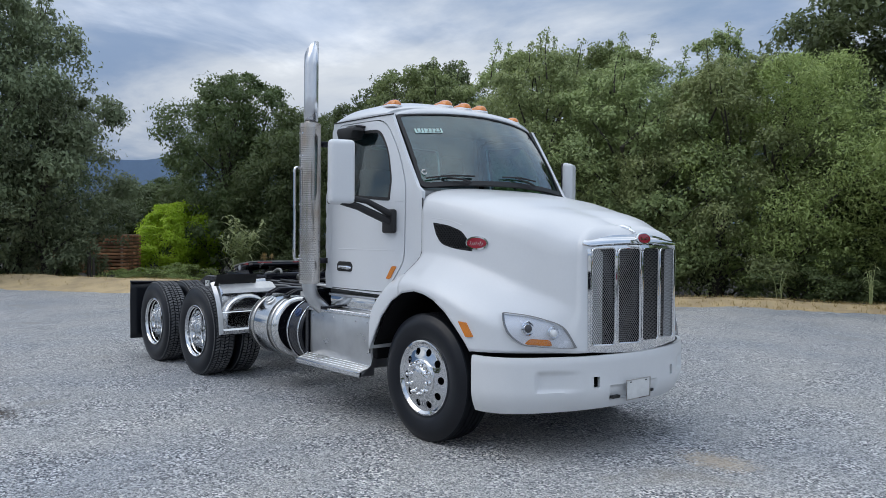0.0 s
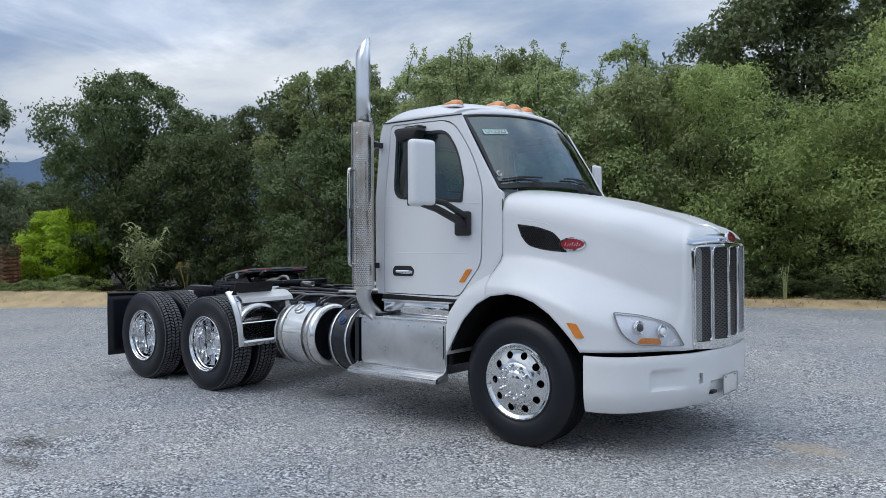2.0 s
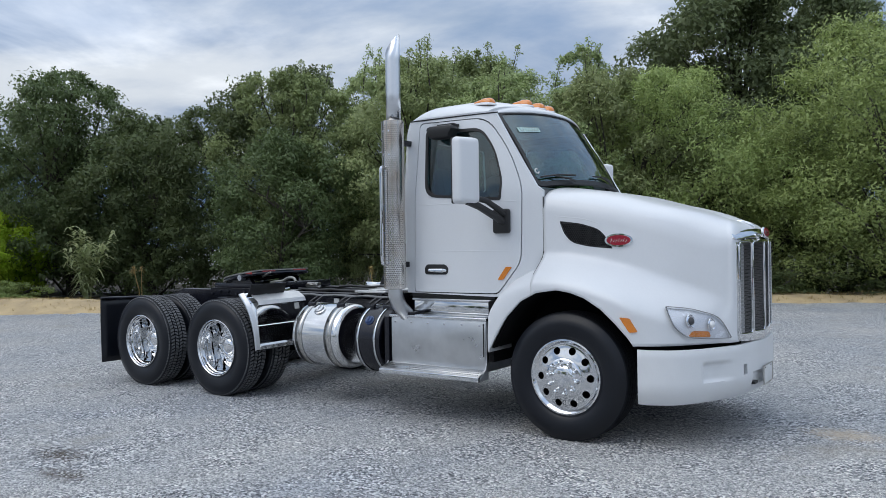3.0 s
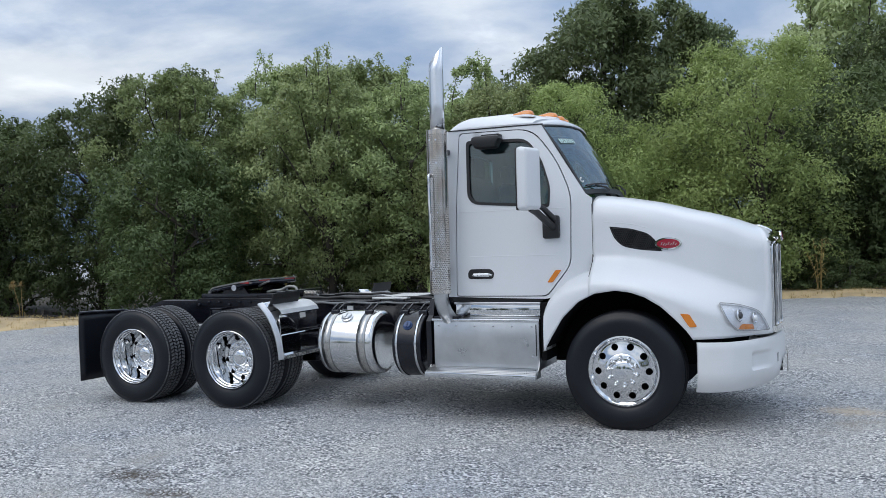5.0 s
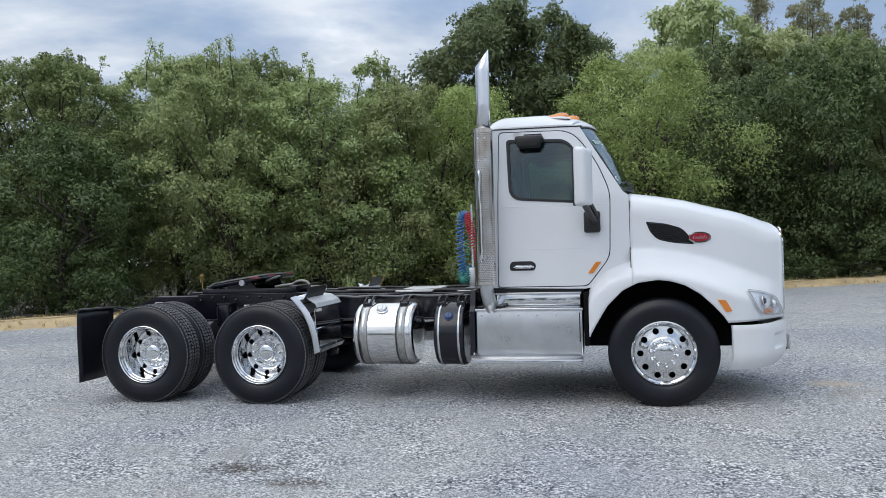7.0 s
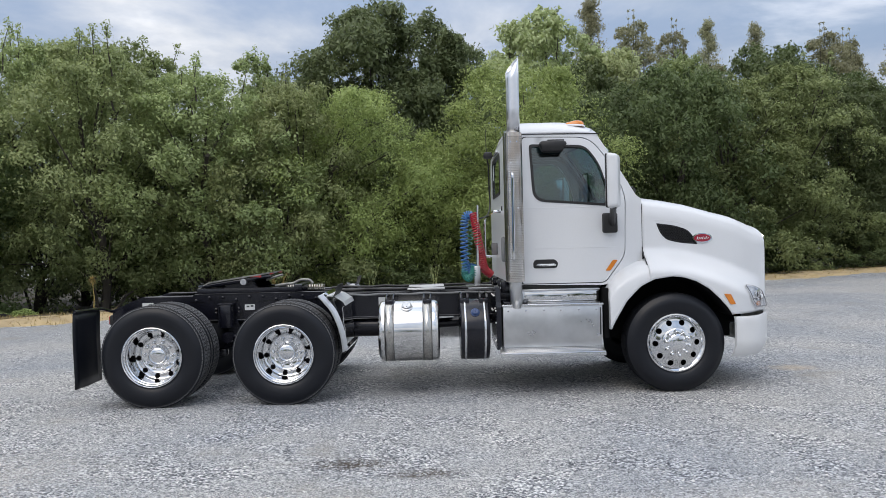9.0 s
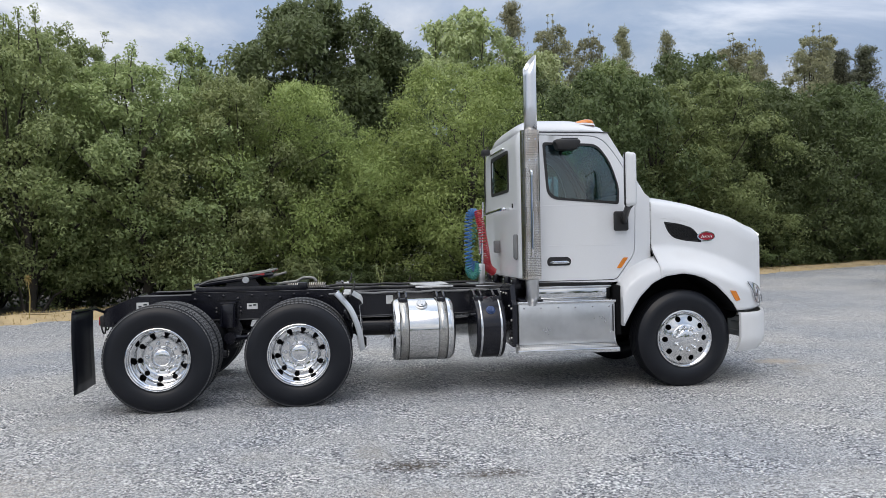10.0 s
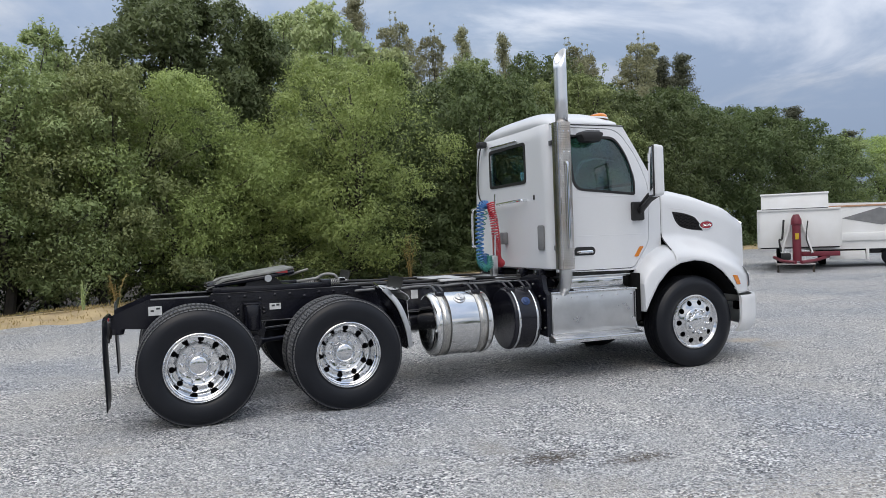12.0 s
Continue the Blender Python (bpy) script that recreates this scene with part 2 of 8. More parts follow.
        c.outputs[0].default_value = (*tone, 1)
        spot = mixed("MULTIPLY", 0.75, c.outputs[0], c2.outputs[0]) if tone[0] < 0.2 else c.outputs[0]
        amount_of = msk.outputs[0]
        if tone[0] < 0.2:
            amount_of = mixed("MULTIPLY", 1.0, amount_of, ramp_of(grey.outputs[2], [(0.35, (1, 1, 1)), (0.95, (0.2, 0.2, 0.2))]).outputs[0])
        col = mixed("MIX", amount_of, col, spot)
    nt.links.new(col, b.inputs["Base Color"])
    b.inputs["Roughness"].default_value = 0.88
    b.inputs["Specular IOR Level"].default_value = 0.3
    inv = nt.nodes.new("ShaderNodeMath")
    inv.operation, inv.inputs[0].default_value = "SUBTRACT", 1.0
    nt.links.new(stone.outputs["Distance"], inv.inputs[1])
    both = nt.nodes.new("ShaderNodeMath")
    both.operation = "ADD"
    nt.links.new(inv.outputs[0], both.inputs[0])
    nt.links.new(grey.outputs[1], both.inputs[1])
    rel = nt.nodes.new("ShaderNodeBump")
    rel.inputs["Strength"].default_value, rel.inputs["Distance"].default_value = 1.0, 0.014
    nt.links.new(both.outputs[0], rel.inputs["Height"])
    nt.links.new(rel.outputs[0], b.inputs["Normal"])
    return m


WHITE = surface("white_truck_paint", (0.745, 0.762, 0.78), 0.34, 0, 0.02, 1.5, 60, coat=0.35, spread=0.05)
WHITE_PLASTIC = surface("white_moulded_plastic", (0.755, 0.768, 0.778), 0.36, 0, 0.025, 2.0, 80, coat=0.2)
TRIM_GREY = surface("grey_cab_trim", (0.24, 0.245, 0.25), 0.7, 0, 0.1, 5, 150, bump=0.1)
SEAM_GREY = surface("dark_seam", (0.07, 0.07, 0.075), 0.6, 0, 0.1, 5, 150)
CHROME = surface("chrome", (0.84, 0.85, 0.86), 0.03, 1.0, 0.03, 4, 60, spread=0.015)
POLISHED = surface("polished_aluminium", (0.80, 0.81, 0.82), 0.05, 1.0, 0.05, 6, 200, spread=0.02)
ALLOY = surface("brushed_aluminium", (0.74, 0.75, 0.76), 0.29, 1.0, 0.08, 5, 220, spread=0.04, bump=0.05)
TANK_ALLOY = surface("polished_tank_aluminium", (0.84, 0.84, 0.83), 0.12, 1.0, 0.06, 5, 160, spread=0.05, bump=0.03)
PALE_ALLOY = surface("pale_deck_and_shelf_aluminium", (0.80, 0.80, 0.79), 0.5, 0.7, 0.10, 5, 140, spread=0.1, bump=0.08)
STRAP_ALLOY = surface("worn_strap_aluminium", (0.66, 0.645, 0.61), 0.24, 1.0, 0.10, 6, 160, spread=0.08, bump=0.04)
STAIN_STEEL = surface("heat_tinted_steel", (0.62, 0.60, 0.57), 0.3, 1.0, 0.14, 5, 120, spread=0.12, tint=(0.44, 0.40, 0.36), bump=0.06)
RUBBER = surface("tyre_rubber", (0.008, 0.009, 0.013), 0.75, 0, 0.15, 6, 150, bump=0.12, tint=(0.016, 0.0175, 0.020), spec=0.12)
RUBBER_DUSTY = surface("dusty_tread_rubber", (0.125, 0.127, 0.132), 0.8, 0, 0.15, 8, 150, spread=0.2, bump=0.12, tint=(0.21, 0.212, 0.215), spec=0.15)
RUBBER_SIDE = surface("tyre_sidewall", (0.0055, 0.0070, 0.0115), 0.36, 0, 0.14, 5, 130, bump=0.04, tint=(0.0075, 0.0092, 0.0140), spec=0.38)
BLACK_PAINT = surface("black_frame_paint", (0.0085, 0.009, 0.0155), 0.22, 0, 0.12, 5, 120, bump=0.015, spec=0.5)
BLACK_PLASTIC = surface("black_plastic", (0.018, 0.018, 0.019), 0.5, 0, 0.12, 8, 200, bump=0.08)
WELL = surface("dark_wheel_well", (0.008, 0.008, 0.009), 0.85, 0, 0.2, 5, 90, bump=0.2, spec=0.12)
AMBER = surface("amber_lens", (0.80, 0.24, 0.015), 0.18, 0, 0.08, 20, 160, coat=0.8, spread=0.04)
RED_ENAMEL = surface("red_enamel", (0.34, 0.012, 0.03), 0.22, 0, 0.06, 20, 160, coat=0.6)
RED_REFLECT = surface("red_reflector", (0.42, 0.03, 0.03), 0.35, 0, 0.1, 20, 160)
GREASE = surface("greasy_plate_steel", (0.42, 0.42, 0.39), 0.45, 0.3, 0.22, 9, 120, spread=0.16, bump=0.15, tint=(0.16, 0.16, 0.15))
GLASS = clear_glass("cab_glass", (0.56, 0.73, 0.75), 0.0, 0.95, 2.0)
SCREEN = clear_glass("windscreen_glass", (0.68, 0.89, 0.93), 0.0, 0.94, 2.6)
LENS = clear_glass("lamp_lens", (0.97, 0.98, 1.0), 0.02, 0.98, 0.9)
REFLECTOR = surface("lamp_reflector", (0.88, 0.89, 0.90), 0.25, 0.2, 0.05, 10, 90)
MESH_STEEL = surface("dark_mesh_steel", (0.30, 0.30, 0.31), 0.35, 1.0, 0.1, 10, 200)
STACK = surface("bright_stack_chrome", (0.82, 0.84, 0.87), 0.28, 1.0, 0.04, 4, 60, spread=0.04)
# dust grey, lightened further to paint in the sky's sheen along the flanges
DUSTY_SHEEN_BLACK = surface("dusty_sheen_frame_flange", (0.16, 0.16, 0.165), 0.5, 0, 0.15, 5, 120, bump=0.03, tint=(0.05, 0.05, 0.055))
SHIELD = surface("pierced_shield_steel", (0.84, 0.82, 0.79), 0.20, 1.0, 0.12, 4, 120, spread=0.08, tint=(0.62, 0.53, 0.44), bump=0.06)
SLOT = surface("shield_slot", (0.15, 0.145, 0.14), 0.5, 0.6, 0.1, 10, 100)
# brown leaf litter, darkened further to paint in the shade under the trees
LITTER = surface("shade_darkened_litter", (0.075, 0.060, 0.040), 0.95, 0, 0.2, 1.5, 40, bump=0.8, tint=(0.035, 0.032, 0.022))
LABEL_WHITE = surface("white_label", (0.78, 0.79, 0.78), 0.5, 0, 0.05, 20, 150)
INK = surface("dark_ink", (0.03, 0.035, 0.04), 0.6, 0, 0.05, 20, 150)
CYAN_PAPER = surface("pale_green_paper", (0.62, 0.84, 0.80), 0.55, 0, 0.04, 20, 150)
BLUE_HOSE = surface("blue_coil_hose", (0.055, 0.21, 0.50), 0.35, 0, 0.1, 20, 150)
RED_HOSE = surface("red_coil_hose", (0.58, 0.03, 0.05), 0.35, 0, 0.1, 20, 150)
GREEN_HOSE = surface("green_coil_cable", (0.05, 0.33, 0.28), 0.4, 0, 0.1, 20, 150)
BLUE_CAP = surface("blue_plastic_cap", (0.03, 0.07, 0.19), 0.3, 0, 0.1, 20, 150)
SEAT_CLOTH = surface("grey_seat_cloth", (0.10, 0.105, 0.11), 0.85, 0, 0.12, 8, 220, bump=0.15)
GRAVEL = gravel_material()


def stone_material():
    m = bpy.data.materials.new("loose_stone")
    m.use_nodes = True
    nt = m.node_tree
    b = nt.nodes["Principled BSDF"]
    geo = nt.nodes.new("ShaderNodeNewGeometry")
    r = nt.nodes.new("ShaderNodeValToRGB")
    r.color_ramp.elements[0].color, r.color_ramp.elements[1].color = (0.16, 0.17, 0.19, 1), (0.80, 0.79, 0.77, 1)
    nt.links.new(geo.outputs["Random Per Island"], r.inputs[0])
    nt.links.new(r.outputs[0], b.inputs["Base Color"])
    b.inputs["Roughness"].default_value = 0.85
    return m


STONE = stone_material()
STRAW = surface("dry_straw_soil", (0.62, 0.47, 0.265), 0.9, 0, 0.16, 1.8, 60, bump=0.9, tint=(0.42, 0.32, 0.19))
BARK = surface("grey_brown_bark", (0.085, 0.072, 0.058), 0.9, 0, 0.2, 3, 40, bump=0.8, tint=(0.05, 0.045, 0.04))
LEAF_OAK = leaf_material("oak_leaves", (0.135, 0.170, 0.070), (0.335, 0.386, 0.170), (0.59, 0.635, 0.30), 0.40)
LEAF_DARK = leaf_material("dark_oak_leaves", (0.061, 0.083, 0.036), (0.126, 0.164, 0.064), (0.226, 0.264, 0.118), 0.40)
LEAF_LIVE = leaf_material("live_oak_leaves", (0.080, 0.104, 0.050), (0.165, 0.204, 0.090), (0.285, 0.325, 0.155), 0.40)
LEAF_MID = leaf_material("mid_oak_leaves", (0.120, 0.154, 0.064), (0.285, 0.342, 0.142), (0.490, 0.541, 0.245), 0.40)
LEAF_SHRUB = leaf_material("grey_oak_leaves", (0.10, 0.125, 0.068), (0.235, 0.272, 0.152), (0.42, 0.45, 0.275), 0.40)
LEAF_LIGHT = leaf_material("willow_leaves", (0.142, 0.182, 0.057), (0.348, 0.416, 0.146), (0.604, 0.661, 0.262), 0.40)
# light green leaves, paled further with distance haze in the colour
LEAF_HAZY = leaf_material("haze_paled_far_leaves", (0.20, 0.23, 0.11), (0.42, 0.46, 0.23), (0.60, 0.62, 0.36), 0.40)
LEAF_BUSH = leaf_material("bright_bush_leaves", (0.19, 0.26, 0.02), (0.45, 0.56, 0.05), (0.66, 0.73, 0.12), 0.55)
LEAF_PINE = leaf_material("conifer_needles", (0.16, 0.165, 0.10), (0.34, 0.335, 0.205), (0.50, 0.46, 0.31), 0.55)
LEAF_FIR = leaf_material("fir_needles", (0.07, 0.08, 0.055), (0.155, 0.165, 0.108), (0.27, 0.265, 0.175), 0.45)
REED = leaf_material("reed_blades", (0.28, 0.33, 0.15), (0.52, 0.57, 0.30), (0.74, 0.75, 0.48), 0.45)
DRY_STALK = leaf_material("dry_stalks", (0.22, 0.15, 0.06), (0.42, 0.31, 0.13), (0.62, 0.5, 0.26), 0.3)


# ---------------------------------------------------------------- mesh helpers
def part(name, bm, material, parent=None, label="", smooth=True, angle=35):
    """Links a bmesh as one mesh object under a thing or a part. material: one or a list."""
    me = bpy.data.meshes.new(name)
    bmesh.ops.recalc_face_normals(bm, faces=bm.faces)
    if smooth:
        for f in bm.faces:
            f.smooth = True
        for e in bm.edges:
            if len(e.link_faces) == 2 and e.calc_face_angle(0) > radians(angle):
                e.smooth = False
    bm.to_mesh(me)
    bm.free()
    for m in material if isinstance(material, (list, tuple)) else (material,):
        me.materials.append(m)
    ob = new(name, me)
    if parent is not None:
        ob.parent = parent
    if label:
        ob["label"] = label
    return ob


def thing(name, label, category, at=(0, 0, 0), turn=0.0, group="", kind=""):
    ob = new(name)
    ob.empty_display_size = 0.2
    ob.matrix_world = pose(*at, 0, 0, turn)
    return tagged(ob, label, category, group, kind)


def box(bm, lo, hi, bevel=0.0, m=None, index=0):
    """A box from corner to corner, its edges rounded."""
    lo, hi = Vector(lo), Vector(hi)
    r = bmesh.ops.create_cube(bm, size=1.0)
    vs = r["verts"]
    mid, size = (lo + hi) / 2, hi - lo
    for v in vs:
        v.co = Vector((v.co.x * size.x, v.co.y * size.y, v.co.z * size.z)) + mid
    if bevel:
        es = list({e for v in vs for e in v.link_edges})
        out = bmesh.ops.bevel(bm, geom=es, offset=bevel, segments=2, affect="EDGES", profile=0.5)
        vs = list({v for f in out["faces"] for v in f.verts} | {v for v in vs if v.is_valid})
    fs = {f for v in vs for f in v.link_faces}
    for f in fs:
        f.material_index = index
    if m is not None:
        bmesh.ops.transform(bm, matrix=m, verts=[v for v in vs if v.is_valid])
    return bm


def new_box(lo, hi, bevel=0.0, m=None):
    return box(bmesh.new(), lo, hi, bevel, m)


def tube(bm, pts, radius, n=12, closed=False, ends=True, index=0):
    """A tube along points; radius may be a list."""
    pts = [Vector(p) for p in pts]
    k = len(pts)
    rad = radius if isinstance(radius, (list, tuple)) else [radius] * k
    rings, side = [], None
    for i, p in enumerate(pts):
        a = pts[(i - 1) % k] if (i or closed) else p
        c = pts[(i + 1) % k] if (i < k - 1 or closed) else p
        d = (c - a).normalized()
        if side is None:
            side = d.orthogonal().normalized()
        side = (side - d * side.dot(d)).normalized()
        up = d.cross(side)
        rings.append([bm.verts.new(p + rad[i] * (math.cos(2 * math.pi * j / n) * side + math.sin(2 * math.pi * j / n) * up)) for j in range(n)])
    for i in range(k if closed else k - 1):
        r0, r1 = rings[i], rings[(i + 1) % k]
        for j in range(n):
            f = bm.faces.new((r0[j], r0[(j + 1) % n], r1[(j + 1) % n], r1[j]))
            f.material_index = index
    if ends and not closed:
        for r in (rings[0], rings[-1]):
            bm.faces.new(r).material_index = index
    return bm


def revolve(bm, profile, n=64, index=0, axis_m=None):
    """Turns (radius, along) points round the y axis. Ends at radius 0 close."""
    rings = []
    made = []
    for r, a in profile:
        if r < 1e-6:
            v = bm.verts.new((0, a, 0))
            made.append(v)
            rings.append([v])
        else:
            ring = [bm.verts.new((r * math.cos(2 * math.pi * j / n), a, r * math.sin(2 * math.pi * j / n))) for j in range(n)]
            made += ring
            rings.append(ring)
    for r0, r1 in zip(rings, rings[1:]):
        for j in range(n):
            k = (j + 1) % n
            vs = [r0[j % len(r0)], r0[k % len(r0)], r1[k % len(r1)], r1[j % len(r1)]]
            vs = list(dict.fromkeys(vs))
            if len(vs) > 2:
                bm.faces.new(vs).material_index = index
    if axis_m is not None:
        bmesh.ops.transform(bm, matrix=axis_m, verts=made)
    return bm


def smooth_line(pts, per=6):
    """Catmull-Rom through points of any dimension."""
    pts = [np.array(p, float) for p in pts]
    ext = [2 * pts[0] - pts[1], *pts, 2 * pts[-1] - pts[-2]]
    out = []
    for i in range(1, len(ext) - 2):
        p0, p1, p2, p3 = ext[i - 1:i + 3]
        for k in range(per):
            t = k / per
            out.append(0.5 * ((2 * p1) + (p2 - p0) * t + (2 * p0 - 5 * p1 + 4 * p2 - p3) * t * t + (3 * p1 - p0 - 3 * p2 + p3) * t ** 3))
    out.append(pts[-1])
    return [tuple(float(c) for c in p) for p in out]


def round_corners(poly, r, n=5):
    """A closed 2D outline with its corners rounded."""
    out, k = [], len(poly)
    for i in range(k):
        p, a, c = Vector(poly[i]), Vector(poly[i - 1]), Vector(poly[(i + 1) % k])
        ra = min(r[i] if isinstance(r, (list, tuple)) else r, (a - p).length * 0.45, (c - p).length * 0.45)
        s, e = p + (a - p).normalized() * ra, p + (c - p).normalized() * ra
        for j in range(n + 1):
            t = j / n
            q = s.lerp(p, t).lerp(p.lerp(e, t), t)
            out.append((q.x, q.y))
    return out


def inside(p, poly):
    x, y = p
    hit = False
    for (x0, y0), (x1, y1) in zip(poly, poly[1:] + poly[:1]):
        if (y0 > y) != (y1 > y) and x < (x1 - x0) * (y - y0) / (y1 - y0) + x0:
            hit = not hit
    return hit


def sheet(bm, outer, holes, to3d, thick, step=0.08, inner_index=0, index=0):
    """A curved panel with real openings: fills a 2D outline, lays it on the surface to3d and thickens it along thick (a vector or a function)."""
    from mathutils.geometry import delaunay_2d_cdt
    loops = [list(outer)] + [list(h) for h in holes]
    verts, edges = [], []

    def dense(poly):
        res = []
        for (x0, y0), (x1, y1) in zip(poly, poly[1:] + poly[:1]):
            n = max(1, int(math.hypot(x1 - x0, y1 - y0) / step))
            res += [(x0 + (x1 - x0) * i / n, y0 + (y1 - y0) * i / n) for i in range(n)]
        return res

    loops = [dense(p) for p in loops]
    for p in loops:
        s = len(verts)
        verts += p
        edges += [(s + i, s + (i + 1) % len(p)) for i in range(len(p))]
    xs, ys = [p[0] for p in loops[0]], [p[1] for p in loops[0]]
    bound = np.array(verts)
    i, y = 0, min(ys) + step / 2
    while y < max(ys):
        x = min(xs) + (step / 2 if i % 2 else step * 0.25)
        while x < max(xs):
            if np.min(np.hypot(bound[:, 0] - x, bound[:, 1] - y)) > step * 0.45:
                if inside((x, y), loops[0]) and not any(inside((x, y), h) for h in loops[1:]):
                    verts.append((x, y))
            x += step
        y += step * 0.87
        i += 1
    vs, _, fs = delaunay_2d_cdt([Vector(v) for v in verts], edges, [], 0, 1e-5)[:3]
    front = [Vector(to3d(v.x, v.y)) for v in vs]
    shift = [Vector(thick(v.x, v.y) if callable(thick) else thick) for v in vs]
    a = [bm.verts.new(p) for p in front]
    c = [bm.verts.new(p + s) for p, s in zip(front, shift)]
    used = {}
    for f in fs:
        m = ((vs[f[0]].x + vs[f[1]].x + vs[f[2]].x) / 3, (vs[f[0]].y + vs[f[1]].y + vs[f[2]].y) / 3)
        if not inside(m, loops[0]) or any(inside(m, h) for h in loops[1:]):
            continue
        bm.faces.new([a[i] for i in f]).material_index = index
        bm.faces.new([c[i] for i in reversed(f)]).material_index = inner_index
        for i, j in ((f[0], f[1]), (f[1], f[2]), (f[2], f[0])):
            used[(i, j)] = True
    for i, j in used:
        if (j, i) not in used:
            bm.faces.new((a[j], a[i], c[i], c[j])).material_index = index
    for v in [v for v in a + c if not v.link_faces]:
        bm.verts.remove(v)
    return bm


def circle(cx, cy, r, n=20, ry=None):
    return [(cx + r * math.cos(2 * math.pi * i / n), cy + (ry or r) * math.sin(2 * math.pi * i / n)) for i in range(n)]


def spline1(xs, ys):
    return lambda x: float(np.interp(x, xs, ys))


def mirror_bm(bm):
    """The same on the other side of the truck."""
    for v in bm.verts:
        v.co.y = -v.co.y
    return bm


# ---------------------------------------------------------------- the truck (nose towards +x, front axle at x = 0)
truck = thing("truck", "white three-axle day-cab tractor truck with chrome grille, parked on gravel", "truck")


def moved(bm, m):
    bmesh.ops.transform(bm, matrix=m, verts=bm.verts)
    return bm


def sstep(a, b, x):
    t = min(1.0, max(0.0, (x - a) / (b - a)))
    return t * t * (3 - 2 * t)


# ---- cab shell
cab_half = spline1([-1.7, -0.95, -0.6, -0.45, -0.27], [0.995, 1.0, 0.975, 0.955, 0.922])


def lean_in(z):
    return max(0.0, z - 1.98) * 0.115


def cab_side(side, out=0.0):
    return lambda x, z: (x, side * (cab_half(x) - lean_in(z) + out), z)


DOOR = round_corners([(-1.537, 1.13), (-0.68, 1.13), (-0.468, 1.40), (-0.452, 2.02), (-0.575, 2.33), (-0.80, 2.63), (-1.505, 2.645)],
                     [0.03, 0.05, 0.08, 0.1, 0.25, 0.14, 0.05])
DOOR_GAP = round_corners([(-1.546, 1.121), (-0.674, 1.121), (-0.459, 1.398), (-0.443, 2.022), (-0.567, 2.335), (-0.794, 2.639), (-1.514, 2.654)],
                         [0.03, 0.05, 0.08, 0.1, 0.25, 0.14, 0.05])
WINDOW = round_corners([(-1.40, 1.985), (-0.645, 1.925), (-0.635, 2.10), (-0.715, 2.36), (-0.85, 2.54), (-1.425, 2.56)], [0.12, 0.03, 0.06, 0.12, 0.08, 0.04])


def shrink(poly, d):
    cx, cz = sum(p[0] for p in poly) / len(poly), sum(p[1] for p in poly) / len(poly)
    hx, hz = max(abs(p[0] - cx) for p in poly), max(abs(p[1] - cz) for p in poly)
    return [(cx + (p[0] - cx) * (1 - d / hx), cz + (p[1] - cz) * (1 - d / hz)) for p in poly]


